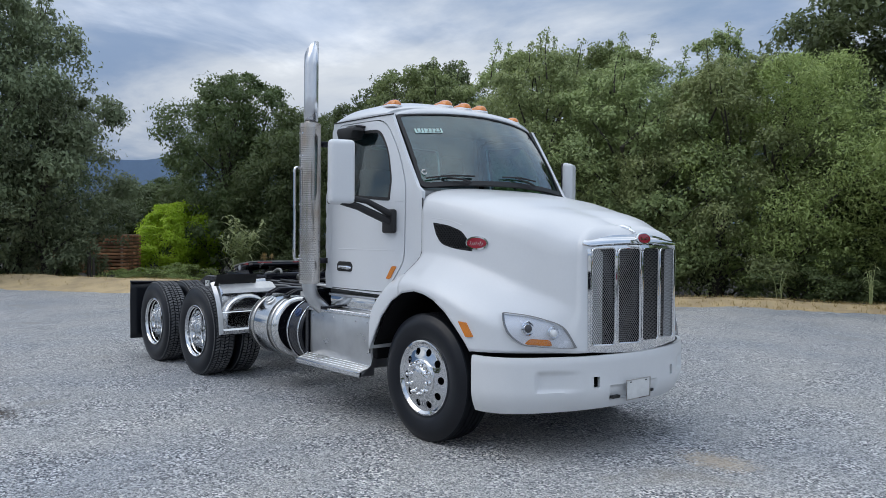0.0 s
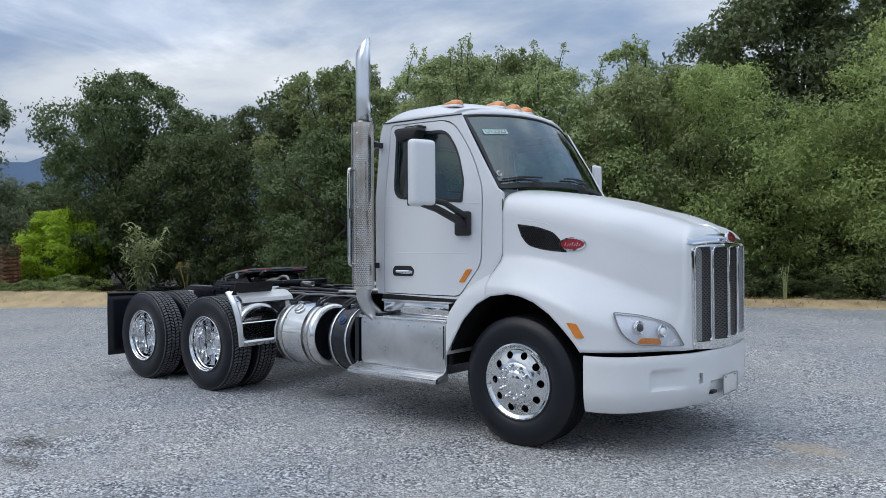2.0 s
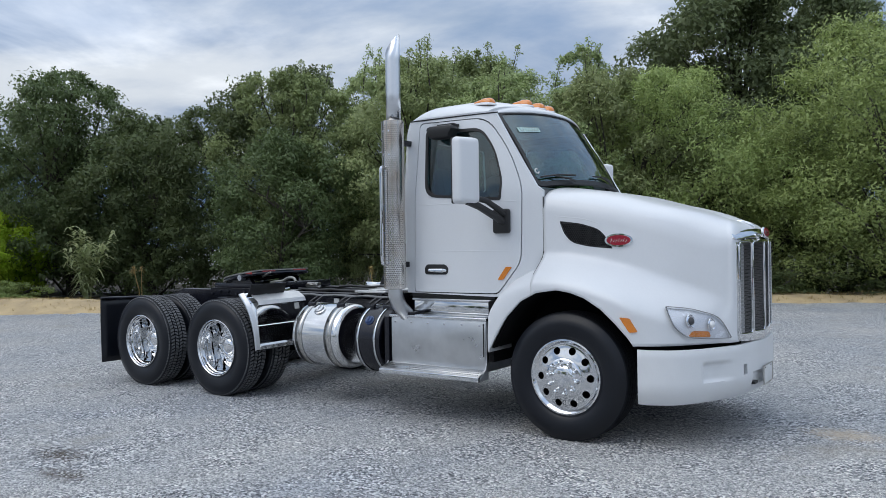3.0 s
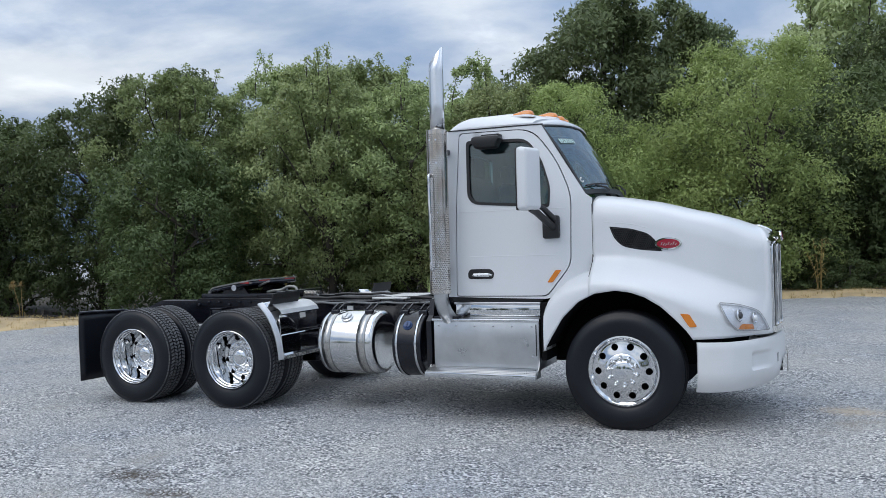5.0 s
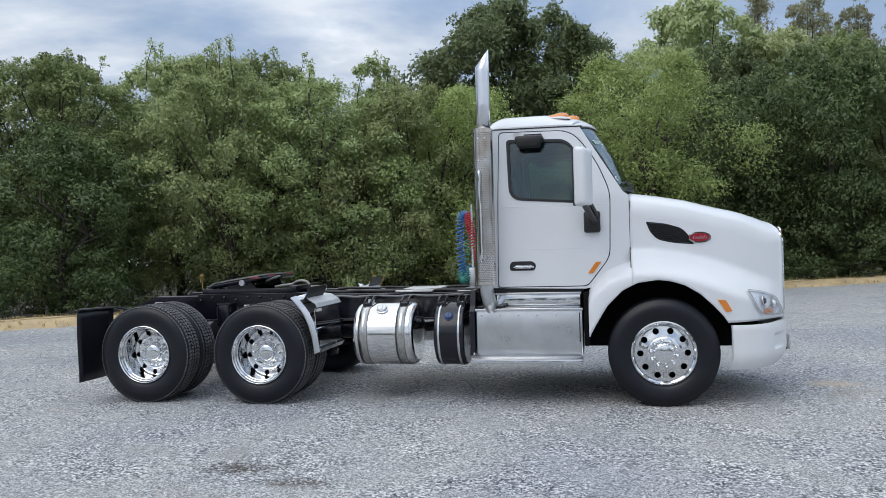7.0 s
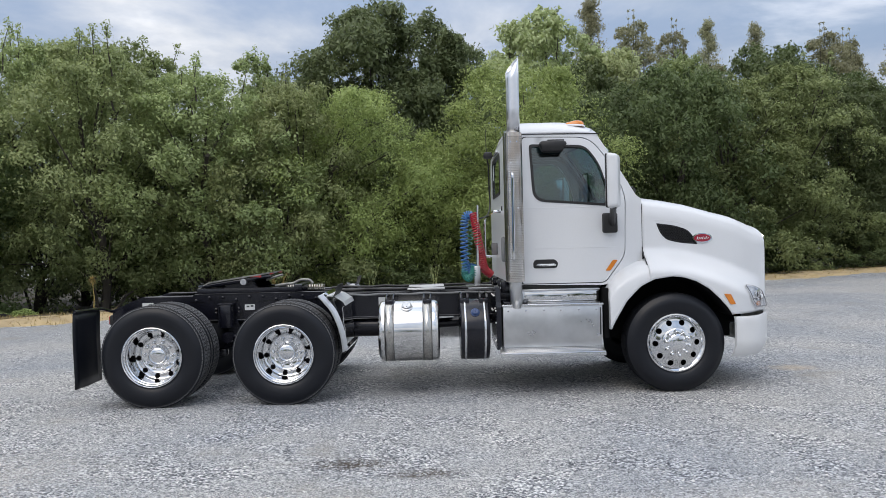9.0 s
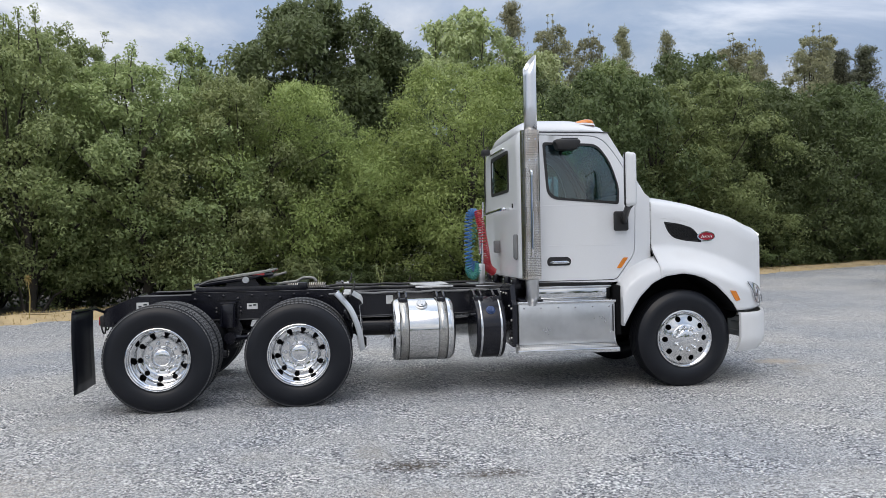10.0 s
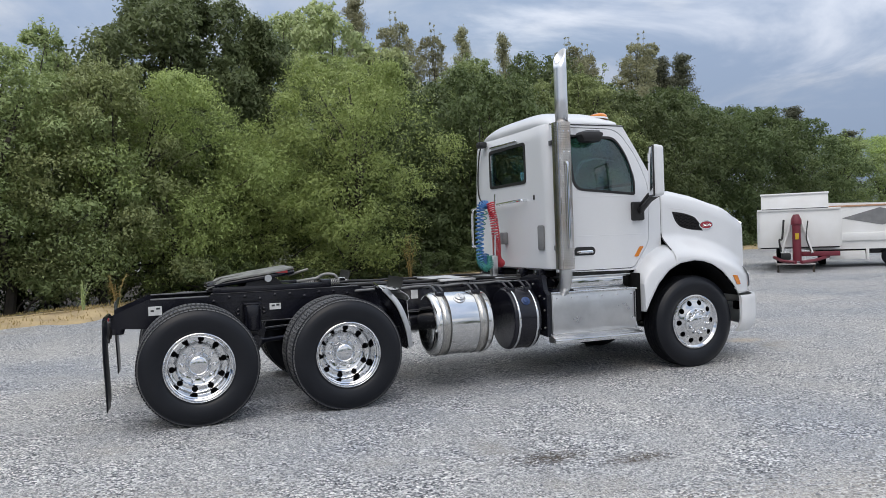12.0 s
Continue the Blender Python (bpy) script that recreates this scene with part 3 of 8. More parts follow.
SIDE = [(-1.625, 1.12), (-0.70, 1.10), (-0.55, 1.12), (-0.275, 1.16), (-0.275, 1.985), (-0.33, 2.025), (-0.73, 2.682), (-1.625, 2.685)]
for side in (-1, 1):
    bm = sheet(bmesh.new(), SIDE, [DOOR_GAP], cab_side(side), (0, -side * 0.035, 0), 0.09, 1)
    part("cab_side", bm, [WHITE, TRIM_GREY], truck)
    # dark weather seal behind the shut line
    bm = sheet(bmesh.new(), shrink(DOOR_GAP, -0.03), [shrink(DOOR, 0.03)], cab_side(side, -0.045), (0, -side * 0.01, 0), 0.12)
    part("door_seal", bm, BLACK_PLASTIC, truck)
    panel = sheet(bmesh.new(), DOOR, [WINDOW], cab_side(side, 0.004), (0, -side * 0.04, 0), 0.06, 1)
    door = part("door", panel, [WHITE, TRIM_GREY], truck)
    part("window_seal", sheet(bmesh.new(), shrink(WINDOW, -0.012), [shrink(WINDOW, 0.016)], cab_side(side, 0.009), (0, -side * 0.016, 0), 0.1), BLACK_PLASTIC, door)
    pane = part("window_pane", sheet(bmesh.new(), shrink(WINDOW, 0.004), [], cab_side(side, -0.012), (0, -side * 0.004, 0), 0.12), GLASS, door, "tinted side window glass")
    pane.visible_shadow = False
    # pressed swage lines
    for z0, x0, x1 in ((1.49, -1.40, -0.56), (1.905, -1.52, -0.47)):
        ln = bmesh.new()
        tube(ln, [cab_side(side, 0.001)(x0 + (x1 - x0) * i / 12, z0) for i in range(13)], 0.005, 6)
        part("swage_line", ln, WHITE, door)
    # handle: black bowl with a chrome pull
    bowl = sheet(bmesh.new(), round_corners([(-1.42, 1.285), (-1.18, 1.285), (-1.165, 1.34), (-1.20, 1.375), (-1.40, 1.375), (-1.425, 1.34)], 0.03), [],
                 cab_side(side, 0.008), (0, -side * 0.01, 0), 0.1)
    bowl = part("handle_bowl", bowl, BLACK_PLASTIC, door, "black door handle recess")
    pull = bmesh.new()
    y = side * (cab_half(-1.3) + 0.025)
    tube(pull, [(-1.385, y - side * 0.022, 1.318), (-1.36, y, 1.322), (-1.22, y, 1.322), (-1.195, y - side * 0.022, 1.318)], [0.010, 0.015, 0.017, 0.012], 10)
    part("door_handle", pull, CHROME, door, "chrome door handle")
    mk = sheet(bmesh.new(), round_corners([(-0.675, 1.245), (-0.625, 1.245), (-0.545, 1.355), (-0.597, 1.355)], 0.012, 3), [],
               cab_side(side, 0.014), (0, -side * 0.014, 0), 0.1)
    part("side_marker", mk, AMBER, door, "amber reflector on the door")
    # rain visor mirror over the window
    y0 = side * (cab_half(-1.2) - 0.06)
    m = bmesh.new()
    box(m, (-1.34, min(y0, y0 + side * 0.15), 2.475), (-1.06, max(y0, y0 + side * 0.15), 2.59), 0.035)
    for v in m.verts:
        if v.co.z < 2.52:
            v.co.x += 0.02 if v.co.x < -1.2 else -0.03
    low = part("lookdown_mirror", m, BLACK_PLASTIC, truck, "black convex mirror above the door window")
    part("mirror_bracket", new_box((-1.25, min(y0 - side * 0.04, y0 + side * 0.09), 2.585), (-1.08, max(y0 - side * 0.04, y0 + side * 0.09), 2.605), 0.004), BLACK_PLASTIC, low)


# ---- rear wall
def rear(u, z):
    k = 1 - lean_in(z)
    a = abs(u)
    if a <= 0.915:
        x, y = -1.70, a
    else:
        g = (a - 0.915) / 0.08
        x, y = -1.70 + 0.08 * (1 - math.cos(g)), 0.915 + 0.08 * math.sin(g)
    top = max(0.0, z - 2.56) / 0.14
    return (x + 0.05 * top * top, math.copysign(y * k, u), z)


END = 0.915 + 0.08 * math.pi / 2
REAR_WIN = round_corners([(-0.475, 2.10), (0.47, 2.10), (0.47, 2.53), (-0.475, 2.53)], 0.055)
rear_wall = part("cab_rear_wall", sheet(bmesh.new(), [(-END, 1.16), (END, 1.16), (END, 2.685), (-END, 2.685)], [REAR_WIN], rear, (0.03, 0, 0), 0.07, 1), [WHITE, TRIM_GREY], truck)
part("window_seal", sheet(bmesh.new(), shrink(REAR_WIN, -0.014), [shrink(REAR_WIN, 0.018)], lambda u, z: (-1.709, u, z), (0.014, 0, 0), 0.1), BLACK_PLASTIC, rear_wall)
pane = part("window_pane", sheet(bmesh.new(), shrink(REAR_WIN, 0.004), [], lambda u, z: (-1.695, u, z), (0.004, 0, 0), 0.2), GLASS, rear_wall, "dark rear window")
pane.visible_shadow = False
part("drip_rail", new_box((-1.728, -0.30, 2.568), (-1.69, 0.42, 2.588), 0.006), POLISHED, rear_wall)
part("cab_vent", new_box((-1.728, -0.885, 1.355), (-1.695, -0.755, 1.62), 0.02), TRIM_GREY, rear_wall, "grey cab exhaust vent")
bar = bmesh.new()
tube(bar, smooth_line([(-1.70, -0.485, 1.90), (-1.765, -0.475, 1.902), (-1.775, -0.40, 1.90), (-1.778, 0.2, 1.885), (-1.78, 0.80, 1.87), (-1.782, 0.88, 1.84), (-1.784, 0.895, 1.75), (-1.785, 0.90, 1.45), (-1.78, 0.90, 1.40), (-1.70, 0.90, 1.385)], 5), 0.017, 10)
part("grab_rail", bar, CHROME, rear_wall, "chrome grab rail on the cab's back")
part("fastener", new_box((-1.712, -0.68, 1.90), (-1.698, -0.66, 1.95), 0.004), BLACK_PLASTIC, rear_wall)
part("work_lamp", new_box((-1.80, 0.53, 2.60), (-1.70, 0.66, 2.675), 0.02), BLACK_PLASTIC, rear_wall, "small black work lamp")
an = bmesh.new()
tube(an, [(-1.765, 0.60, 2.67), (-1.768, 0.60, 2.80), (-1.77, 0.605, 2.98)], [0.006, 0.004, 0.002], 6)
part("aerial", an, BLACK_PLASTIC, rear_wall)
cable = bmesh.new()
tube(cable, smooth_line([(-1.76, 0.60, 2.61), (-1.735, 0.72, 2.5), (-1.725, 0.80, 2.25), (-1.722, 0.79, 2.02), (-1.78, 0.5, 1.90), (-1.86, 0.2, 1.86), (-1.95, 0.0, 1.84)], 6), 0.009, 6)
part("cable", cable, BLACK_PLASTIC, rear_wall)


# ---- roof
def roof_point(u, v):
    a = abs(u)
    front = (-0.575 - 0.18 * u * u, 0.845 * u)
    back = (-1.665 + 0.05 * a ** 6, 0.915 * u)
    x = back[0] + (front[0] - back[0]) * v
    y = back[1] + (front[1] - back[1]) * v + 0.0
    if 0.05 < v < 0.95:
        y = u * max(abs(y / u) if a > 1e-6 else 0.9, cab_half(x) - 0.083)
    edge = 2.682 + 0.006 * v
    rise_y = (1 - a ** 3.6) ** 0.62 if a < 1 else 0.0
    g = math.sqrt(max(0.0, 1 - (1 - min(1.0, v / 0.22)) ** 2))
    g *= 1 - 0.46 * sstep(0.50, 1.0, v) ** 1.4
    z = edge + 0.185 * rise_y * g
    # rounded front edge down to the glass
    w = max(0.0, (v - 0.86) / 0.14)
    foot = 2.728 - 0.05 * u * u
    return (x + 0.014 * w, y, z - max(0.0, z - foot) * (1 - math.sqrt(max(0.0, 1 - w * w))))


bm = bmesh.new()
NU, NV = 48, 44
grid = []
for i in range(NU + 1):
    t = -1 + 2 * i / NU
    u = math.copysign(1 - (1 - abs(t)) ** 1.6, t)
    grid.append([bm.verts.new(roof_point(u, (1 - (1 - j / NV) ** 1.7))) for j in range(NV + 1)])
for i in range(NU):
    for j in range(NV):
        bm.faces.new((grid[i][j], grid[i + 1][j], grid[i + 1][j + 1], grid[i][j + 1]))
roof = part("cab_roof", bm, [WHITE, TRIM_GREY], truck, angle=60)
mod = roof.modifiers.new("thickness", "SOLIDIFY")
mod.thickness, mod.material_offset = 0.02, 1
# seam between roof cap and cab
for side in (-1, 1):
    sm = bmesh.new()
    tube(sm, [cab_side(side, 0.002)(-1.62 + 0.92 * i / 14, 2.68 - 0.008 * i / 14) for i in range(15)], 0.006, 6)
    part("roof_seam", sm, BLACK_PLASTIC, truck)


def marker_lamp(x, y, z, tilt):
    """Teardrop lamp: pale tail to the rear, amber lens with a steep front."""
    m = pose(x, y, z, 0, tilt, 0)

    def drop(lo, hi, lift, wide):
        bm = bmesh.new()
        rows = []
        for i in range(15):
            f = i / 14
            px = lo + (hi - lo) * f
            tail = min(1.0, (px + 0.215) / 0.20)
            nosef = math.sqrt(max(0.0, 1 - max(0.0, (px - 0.02) / (hi + 0.001 - 0.02)) ** 2.6)) if px > 0.02 else 1.0
            h = lift * max(0.0, tail) ** 1.3 * nosef
            w = wide * max(0.05, tail) ** 0.6 * (0.35 + 0.65 * nosef)
            rows.append([bm.verts.new((px, w * math.cos(g), -0.012 + (h + 0.012) * math.sin(g) ** 0.8 if math.sin(g) > 0 else -0.012)) for g in np.linspace(0, math.pi, 11)])
        for r0, r1 in zip(rows, rows[1:]):
            for j in range(10):
                bm.faces.new((r0[j], r1[j], r1[j + 1], r0[j + 1]))
        for r in (rows[0], rows[-1]):
            bm.faces.new(r)
        bmesh.ops.recalc_face_normals(bm, faces=bm.faces)
        return moved(bm, m)

    lamp = part("marker_lamp", drop(-0.215, 0.088, 0.022, 0.062), WHITE_PLASTIC, truck, "amber roof marker lamp on a pale base")
    part("lens", drop(-0.115, 0.080, 0.056, 0.052), AMBER, lamp)


def roof_height(x, y):
    best = min(((roof_point(y / w, v)) for w in np.linspace(0.84, 0.93, 10) for v in np.linspace(0.3, 1.0, 60)), key=lambda p: (p[0] - x) ** 2 + (p[1] - y) ** 2)
    return best[2]


for x, y, tilt in ((-0.90, -0.755, 5), (-0.815, -0.222, 9), (-0.80, 0.0, 9), (-0.815, 0.222, 9), (-0.90, 0.755, 5)):
    marker_lamp(x, y, roof_height(x, y) + 0.004, tilt)


# ---- windscreen
def screen(a, b, out=0.0):
    low = Vector((-0.205 - 0.135 * a * a, 0.885 * a, 2.065 - 0.05 * a * a))
    high = Vector((-0.578 - 0.18 * a * a, 0.845 * a, 2.735 - 0.05 * a * a))
    p = low.lerp(high, b)
    n = Vector((0.86, 0.25 * a, 0.42)).normalized()
    return p + n * (out + 0.025 * math.sin(math.pi * b))


FULL = round_corners([(-1, 0), (1, 0), (1, 1), (-1, 1)], 0.08)
INNER = round_corners([(-0.968, 0.055), (0.968, 0.055), (0.965, 0.968), (-0.965, 0.968)], 0.06)
part("windscreen_border", sheet(bmesh.new(), FULL, [INNER], lambda a, b: screen(a, b, 0.006), (-0.02, 0, -0.01), 0.09), BLACK_PLASTIC, truck, "black windscreen surround")
glass = part("windscreen", sheet(bmesh.new(), shrink(FULL, 0.03), [], lambda a, b: screen(a, b, -0.002), (-0.004, 0, -0.002), 0.09), SCREEN, truck, "wide curved windscreen")
glass.visible_shadow = False
for y0, reach in ((-0.42, 0.42), (0.36, 0.40)):
    wp = bmesh.new()
    a0 = y0 / 0.885
    arm = [screen(a0, 0.02, 0.03), screen(a0 - 0.10, 0.05, 0.04), screen(a0 - 0.28, 0.10, 0.03)]
    tube(wp, arm, [0.012, 0.009, 0.006], 8)
    w = part("wiper", wp, BLACK_PLASTIC, truck)
    bl = bmesh.new()
    tube(bl, [screen(a0 - 0.52 * k + 0.06, 0.115 - 0.03 * abs(k - 0.5), 0.022) for k in np.linspace(0, 1, 8)], 0.008, 6)
    part("wiper_blade", bl, BLACK_PLASTIC, w)
# numbered paper sticker and a round decal, both behind the glass
st = sheet(bmesh.new(), [(-0.875, 0.70), (-0.585, 0.70), (-0.585, 0.768), (-0.875, 0.768)], [], lambda a, b: screen(a, b, 0.004), (-0.001, 0, 0), 0.1)
sticker = part("number_sticker", st, CYAN_PAPER, glass, "pale green paper sticker with a stock number")
fc = bpy.data.curves.new("sticker_text", "FONT")
fc.body, fc.size, fc.align_x, fc.align_y = "U12323", 0.066, "CENTER", "CENTER"
fo = new("lettering", fc)
bpy.context.view_layer.update()
letters = bpy.data.meshes.new_from_object(fo.evaluated_get(bpy.context.evaluated_depsgraph_get()))
bpy.data.objects.remove(fo)
bpy.data.curves.remove(fc)
for v in letters.vertices:
    v.co = screen(-0.73 + v.co.x / 0.80, 0.734 + v.co.y / 0.75, 0.0065)
letters.materials.clear()
letters.materials.append(INK)
lo = new("lettering", letters)
lo.parent = sticker
dec = bmesh.new()
tube(dec, [screen(-0.925 + 0.022 * math.cos(g), 0.185 + 0.028 * math.sin(g), 0.006) for g in np.linspace(0.9, 5.9, 16)], 0.005, 6)
part("round_decal", dec, LABEL_WHITE, glass, "small white arc decal")

# ---- bonnet with front wings, one tilting shell
top_line = spline1([-0.30, 0.0, 0.26, 0.65, 0.85, 1.0, 1.12, 1.22], [2.035, 1.99, 1.94, 1.83, 1.765, 1.70, 1.64, 1.585])
CREST = spline1([-0.3, -0.05, 0.2, 0.45, 0.7, 0.9, 1.05, 1.25], [1.315, 1.315, 1.275, 1.20, 1.10, 1.02, 0.96, 0.9])
HIGH = smooth_line([(-0.27, 0.922), (0.0, 0.918), (0.35, 0.885), (0.65, 0.825), (0.86, 0.745), (1.015, 0.67), (1.10, 0.61), (1.152, 0.555), (1.175, 0.27), (1.195, 0.0)], 12)
LOW = smooth_line([(-0.27, 1.17), (0.0, 1.185), (0.32, 1.185), (0.57, 1.155), (0.77, 1.055), (0.92, 0.89), (1.035, 0.725), (1.145, 0.575), (1.175, 0.27), (1.195, 0.0)], 12)
ARCH = spline1([-0.70, -0.655, -0.60, -0.5, -0.36, -0.22, -0.04, 0.08, 0.2, 0.33, 0.44, 0.53, 0.59], [0.62, 0.68, 0.78, 0.945, 1.085, 1.155, 1.18, 1.165, 1.125, 1.045, 0.94, 0.84, 0.745])


def shell(s, z):
    """The outer skin, s from 0 at the cowl to 1 at the nose."""
    f = s * (len(HIGH) - 1)
    i = min(int(f), len(HIGH) - 2)
    f -= i
    hx, hy = (HIGH[i][k] * (1 - f) + HIGH[i + 1][k] * f for k in (0, 1))
    lx, ly = (LOW[i][k] * (1 - f) + LOW[i + 1][k] * f for k in (0, 1))
    c = CREST((hx + lx) / 2)
    w = 1 - sstep(c - 0.11, c + 0.17, z)
    drop = 0.012 * max(0.0, c - z)
    return Vector((hx + (lx - hx) * w, -(hy + (ly - hy) * w - drop), z))


def shell_at(x, z, out=0.0):
    lo_s, hi_s = 0.0, 1.0
    for _ in range(24):
        mid = (lo_s + hi_s) / 2
        if shell(mid, z).x < x:
            lo_s = mid
        else:
            hi_s = mid
    p = shell(lo_s, z)
    if out:
        t1 = shell(min(1, lo_s + 0.01), z) - shell(max(0, lo_s - 0.01), z)
        t2 = shell(lo_s, z + 0.01) - shell(lo_s, z - 0.01)
        n = t1.cross(t2).normalized()
        if n.y > 0:
            n = -n
        p = p + n * out
    return p


bm = bmesh.new()
NS, N1, N2 = 84, 30, 16
cols = []
for i in range(2 * NS + 1):
    s, sign = (i / NS, 1) if i <= NS else (2 - i / NS, -1)
    x0 = shell(s, 0.9).x
    bottom = ARCH(x0) if x0 < 0.575 else 0.780
    xt = shell(s, 1.6).x
    spine = xt if xt < 0.55 else 0.55 + (xt - 0.55) * 0.68
    k = sstep(0.75, 1.12, xt)
    shoulder = (top_line(xt) - 0.21) * (1 - k) + 1.50 * k
    col = []
    for j in range(N1 + 1):
        p = shell(s, bottom + (shoulder - bottom) * j / N1)
        col.append(p)
    a, b = col[-1], Vector((spine, 0, top_line(spine)))
    pw = 3.3 * (1 - k) + 2.3 * k
    for j in range(1, N2 + 1):
        w = (j / N2) ** 1.5
        h = (1 - (1 - w) ** pw) ** (1 / pw)
        q = a.lerp(b, w)
        q.z = a.z + (b.z - a.z) * h
        col.append(q)
    cols.append([bm.verts.new((p.x, p.y * sign, p.z)) for p in col])
for c0, c1 in zip(cols, cols[1:]):
    for j in range(len(c0) - 1):
        vs = list(dict.fromkeys((c0[j], c1[j], c1[j + 1], c0[j + 1])))
        bm.faces.new(vs)
bmesh.ops.remove_doubles(bm, verts=bm.verts, dist=0.0005)
hood = part("bonnet", bm, WHITE, truck, "white sloping bonnet with flared front wings", angle=50)
mod = hood.modifiers.new("thickness", "SOLIDIFY")
mod.thickness, mod.offset = 0.008, 0
for side in (-1, 1):
    flip = (lambda b: b) if side < 0 else mirror_bm
    # air vent with honeycomb look
    VENT = round_corners([(-0.125, 1.725), (0.06, 1.70), (0.20, 1.655), (0.255, 1.60), (0.315, 1.497), (0.12, 1.515), (-0.02, 1.55), (-0.085, 1.62)], [0.015, 0.05, 0.06, 0.03, 0.008, 0.08, 0.08, 0.05])
    v = part("air_vent", flip(sheet(bmesh.new(), VENT, [], lambda x, z: shell_at(x, z, 0.006), (0, 0.01, 0), 0.05)), BLACK_PLASTIC, hood, "black bonnet side vent")
    mesh_bm = bmesh.new()
    for row in range(14):
        for colm in range(26):
            cx, cz = -0.13 + 0.018 * colm + (0.009 if row % 2 else 0), 1.495 + 0.0165 * row
            if inside((cx, cz), shrink(VENT, 0.012)):
                n = Vector((0, -1, 0))
                ring = [mesh_bm.verts.new(shell_at(cx + 0.0082 * math.cos(g), cz + 0.0082 * math.sin(g), 0.0085)) for g in np.linspace(0, 2 * math.pi, 7)[:-1]]
                mid = mesh_bm.verts.new(shell_at(cx, cz, 0.004))
                for q in range(6):
                    mesh_bm.faces.new((ring[q], ring[(q + 1) % 6], mid))
    part("vent_mesh", flip(mesh_bm), WELL, hood, smooth=False)
    rim = bmesh.new()
    line = smooth_line([(-0.165, 1.765), (-0.05, 1.752), (0.08, 1.735), (0.2, 1.70)], 5)
    tube(rim, [shell_at(x, z, 0.0) for x, z in line], 0.006, 6)
    part("pressed_edge", flip(rim), WHITE, hood)
    bd = part("badge", flip(sheet(bmesh.new(), circle(0.362, 1.562, 0.108, 32, 0.052), [], lambda x, z: shell_at(x, z, 0.016), (0, 0.02, 0), 0.05)), CHROME, hood, "red oval badge in a chrome rim")
    part("enamel", flip(sheet(bmesh.new(), circle(0.362, 1.562, 0.092, 32, 0.04), [], lambda x, z: shell_at(x, z, 0.02), (0, 0.006, 0), 0.05)), RED_ENAMEL, hood)
    bars = bmesh.new()
    for k in range(7):
        x = 0.302 + 0.019 * k
        tube(bars, [shell_at(x, 1.546, 0.0215), shell_at(x + 0.012, 1.562 + (0.014 if k in (0, 3, 5) else 0.004), 0.0215)], 0.003, 5)
    part("badge_bars", flip(bars), CHROME, hood)
    # side marker on the wing
    mkr = sheet(bmesh.new(), round_corners([(0.475, 0.992), (0.545, 0.985), (0.60, 0.885), (0.545, 0.88)], 0.01, 3), [], lambda x, z: shell_at(x, z, 0.016), (0, 0.014, 0), 0.06)
    part("side_marker", flip(mkr), AMBER, hood, "amber marker on the front wing")
    # headlamp
    LAMP = round_corners([(0.752, 1.052), (0.89, 1.035), (1.034, 0.985), (1.086, 0.905), (1.116, 0.820), (1.02, 0.818), (0.885, 0.838), (0.825, 0.905)], [0.012, 0.05, 0.08, 0.06, 0.012, 0.05, 0.03, 0.05])
    back = part("headlamp", flip(sheet(bmesh.new(), LAMP, [], lambda x, z: shell_at(x, z, 0.008), (0, 0.006, 0), 0.03)), REFLECTOR, hood, "clear headlamp with an amber turn segment")
    frame_bm = sheet(bmesh.new(), shrink(LAMP, -0.002), [shrink(LAMP, 0.002)], lambda x, z: shell_at(x, z, 0.028), (0, 0.02, 0), 0.03)
    part("lamp_rim", flip(frame_bm), TRIM_GREY, hood)
    TURN_LENS = round_corners([(0.895, 0.85), (0.918, 0.885), (1.0, 0.875), (1.01, 0.832), (0.91, 0.842)], 0.012, 3)
    part("turn_lens", flip(sheet(bmesh.new(), TURN_LENS, [], lambda x, z: shell_at(x, z, 0.016), (0, 0.006, 0), 0.04)), AMBER, hood)
    for cx, cz, r in ((0.90, 0.955, 0.050), (1.010, 0.925, 0.046)):
        n = (shell_at(cx, cz, 0.02) - shell_at(cx, cz, 0.01)).normalized()
        n = (n + Vector((0.9, 0, 0))).normalized()
        bowl = bmesh.new()
        revolve(bowl, [(r, 0.016), (r * 1.05, 0.02), (r * 0.95, 0.024), (r * 0.72, 0.014), (r * 0.62, 0.020), (r * 0.4, 0.032), (0, 0.037)], 24)
        q = n.to_track_quat("Y", "Z").to_matrix().to_4x4()
        moved(bowl, Matrix.Translation(shell_at(cx, cz, -0.002)) @ q)
        part("lamp_projector", flip(bowl), CHROME, hood)
        eye = bmesh.new()
        revolve(eye, [(r * 0.60, 0.021), (r * 0.52, 0.034), (r * 0.3, 0.041), (0, 0.043)], 20)
        moved(eye, Matrix.Translation(shell_at(cx, cz, -0.002)) @ q)
        part("projector_eye", flip(eye), SEAM_GREY if cx < 1 else REFLECTOR, hood)
    lens = part("lamp_lens", flip(sheet(bmesh.new(), shrink(LAMP, 0.004), [], lambda x, z: shell_at(x, z, 0.027), (0, 0.002, 0), 0.03)), LENS, hood)
    lens.visible_shadow = False
    # rear part of the wing, fixed to the cab
    crest_t = spline1([-0.70, -0.655, -0.60, -0.5, -0.36, -0.235], [0.98, 1.08, 1.15, 1.235, 1.30, 1.335])
    tail = bmesh.new()
    rows = []
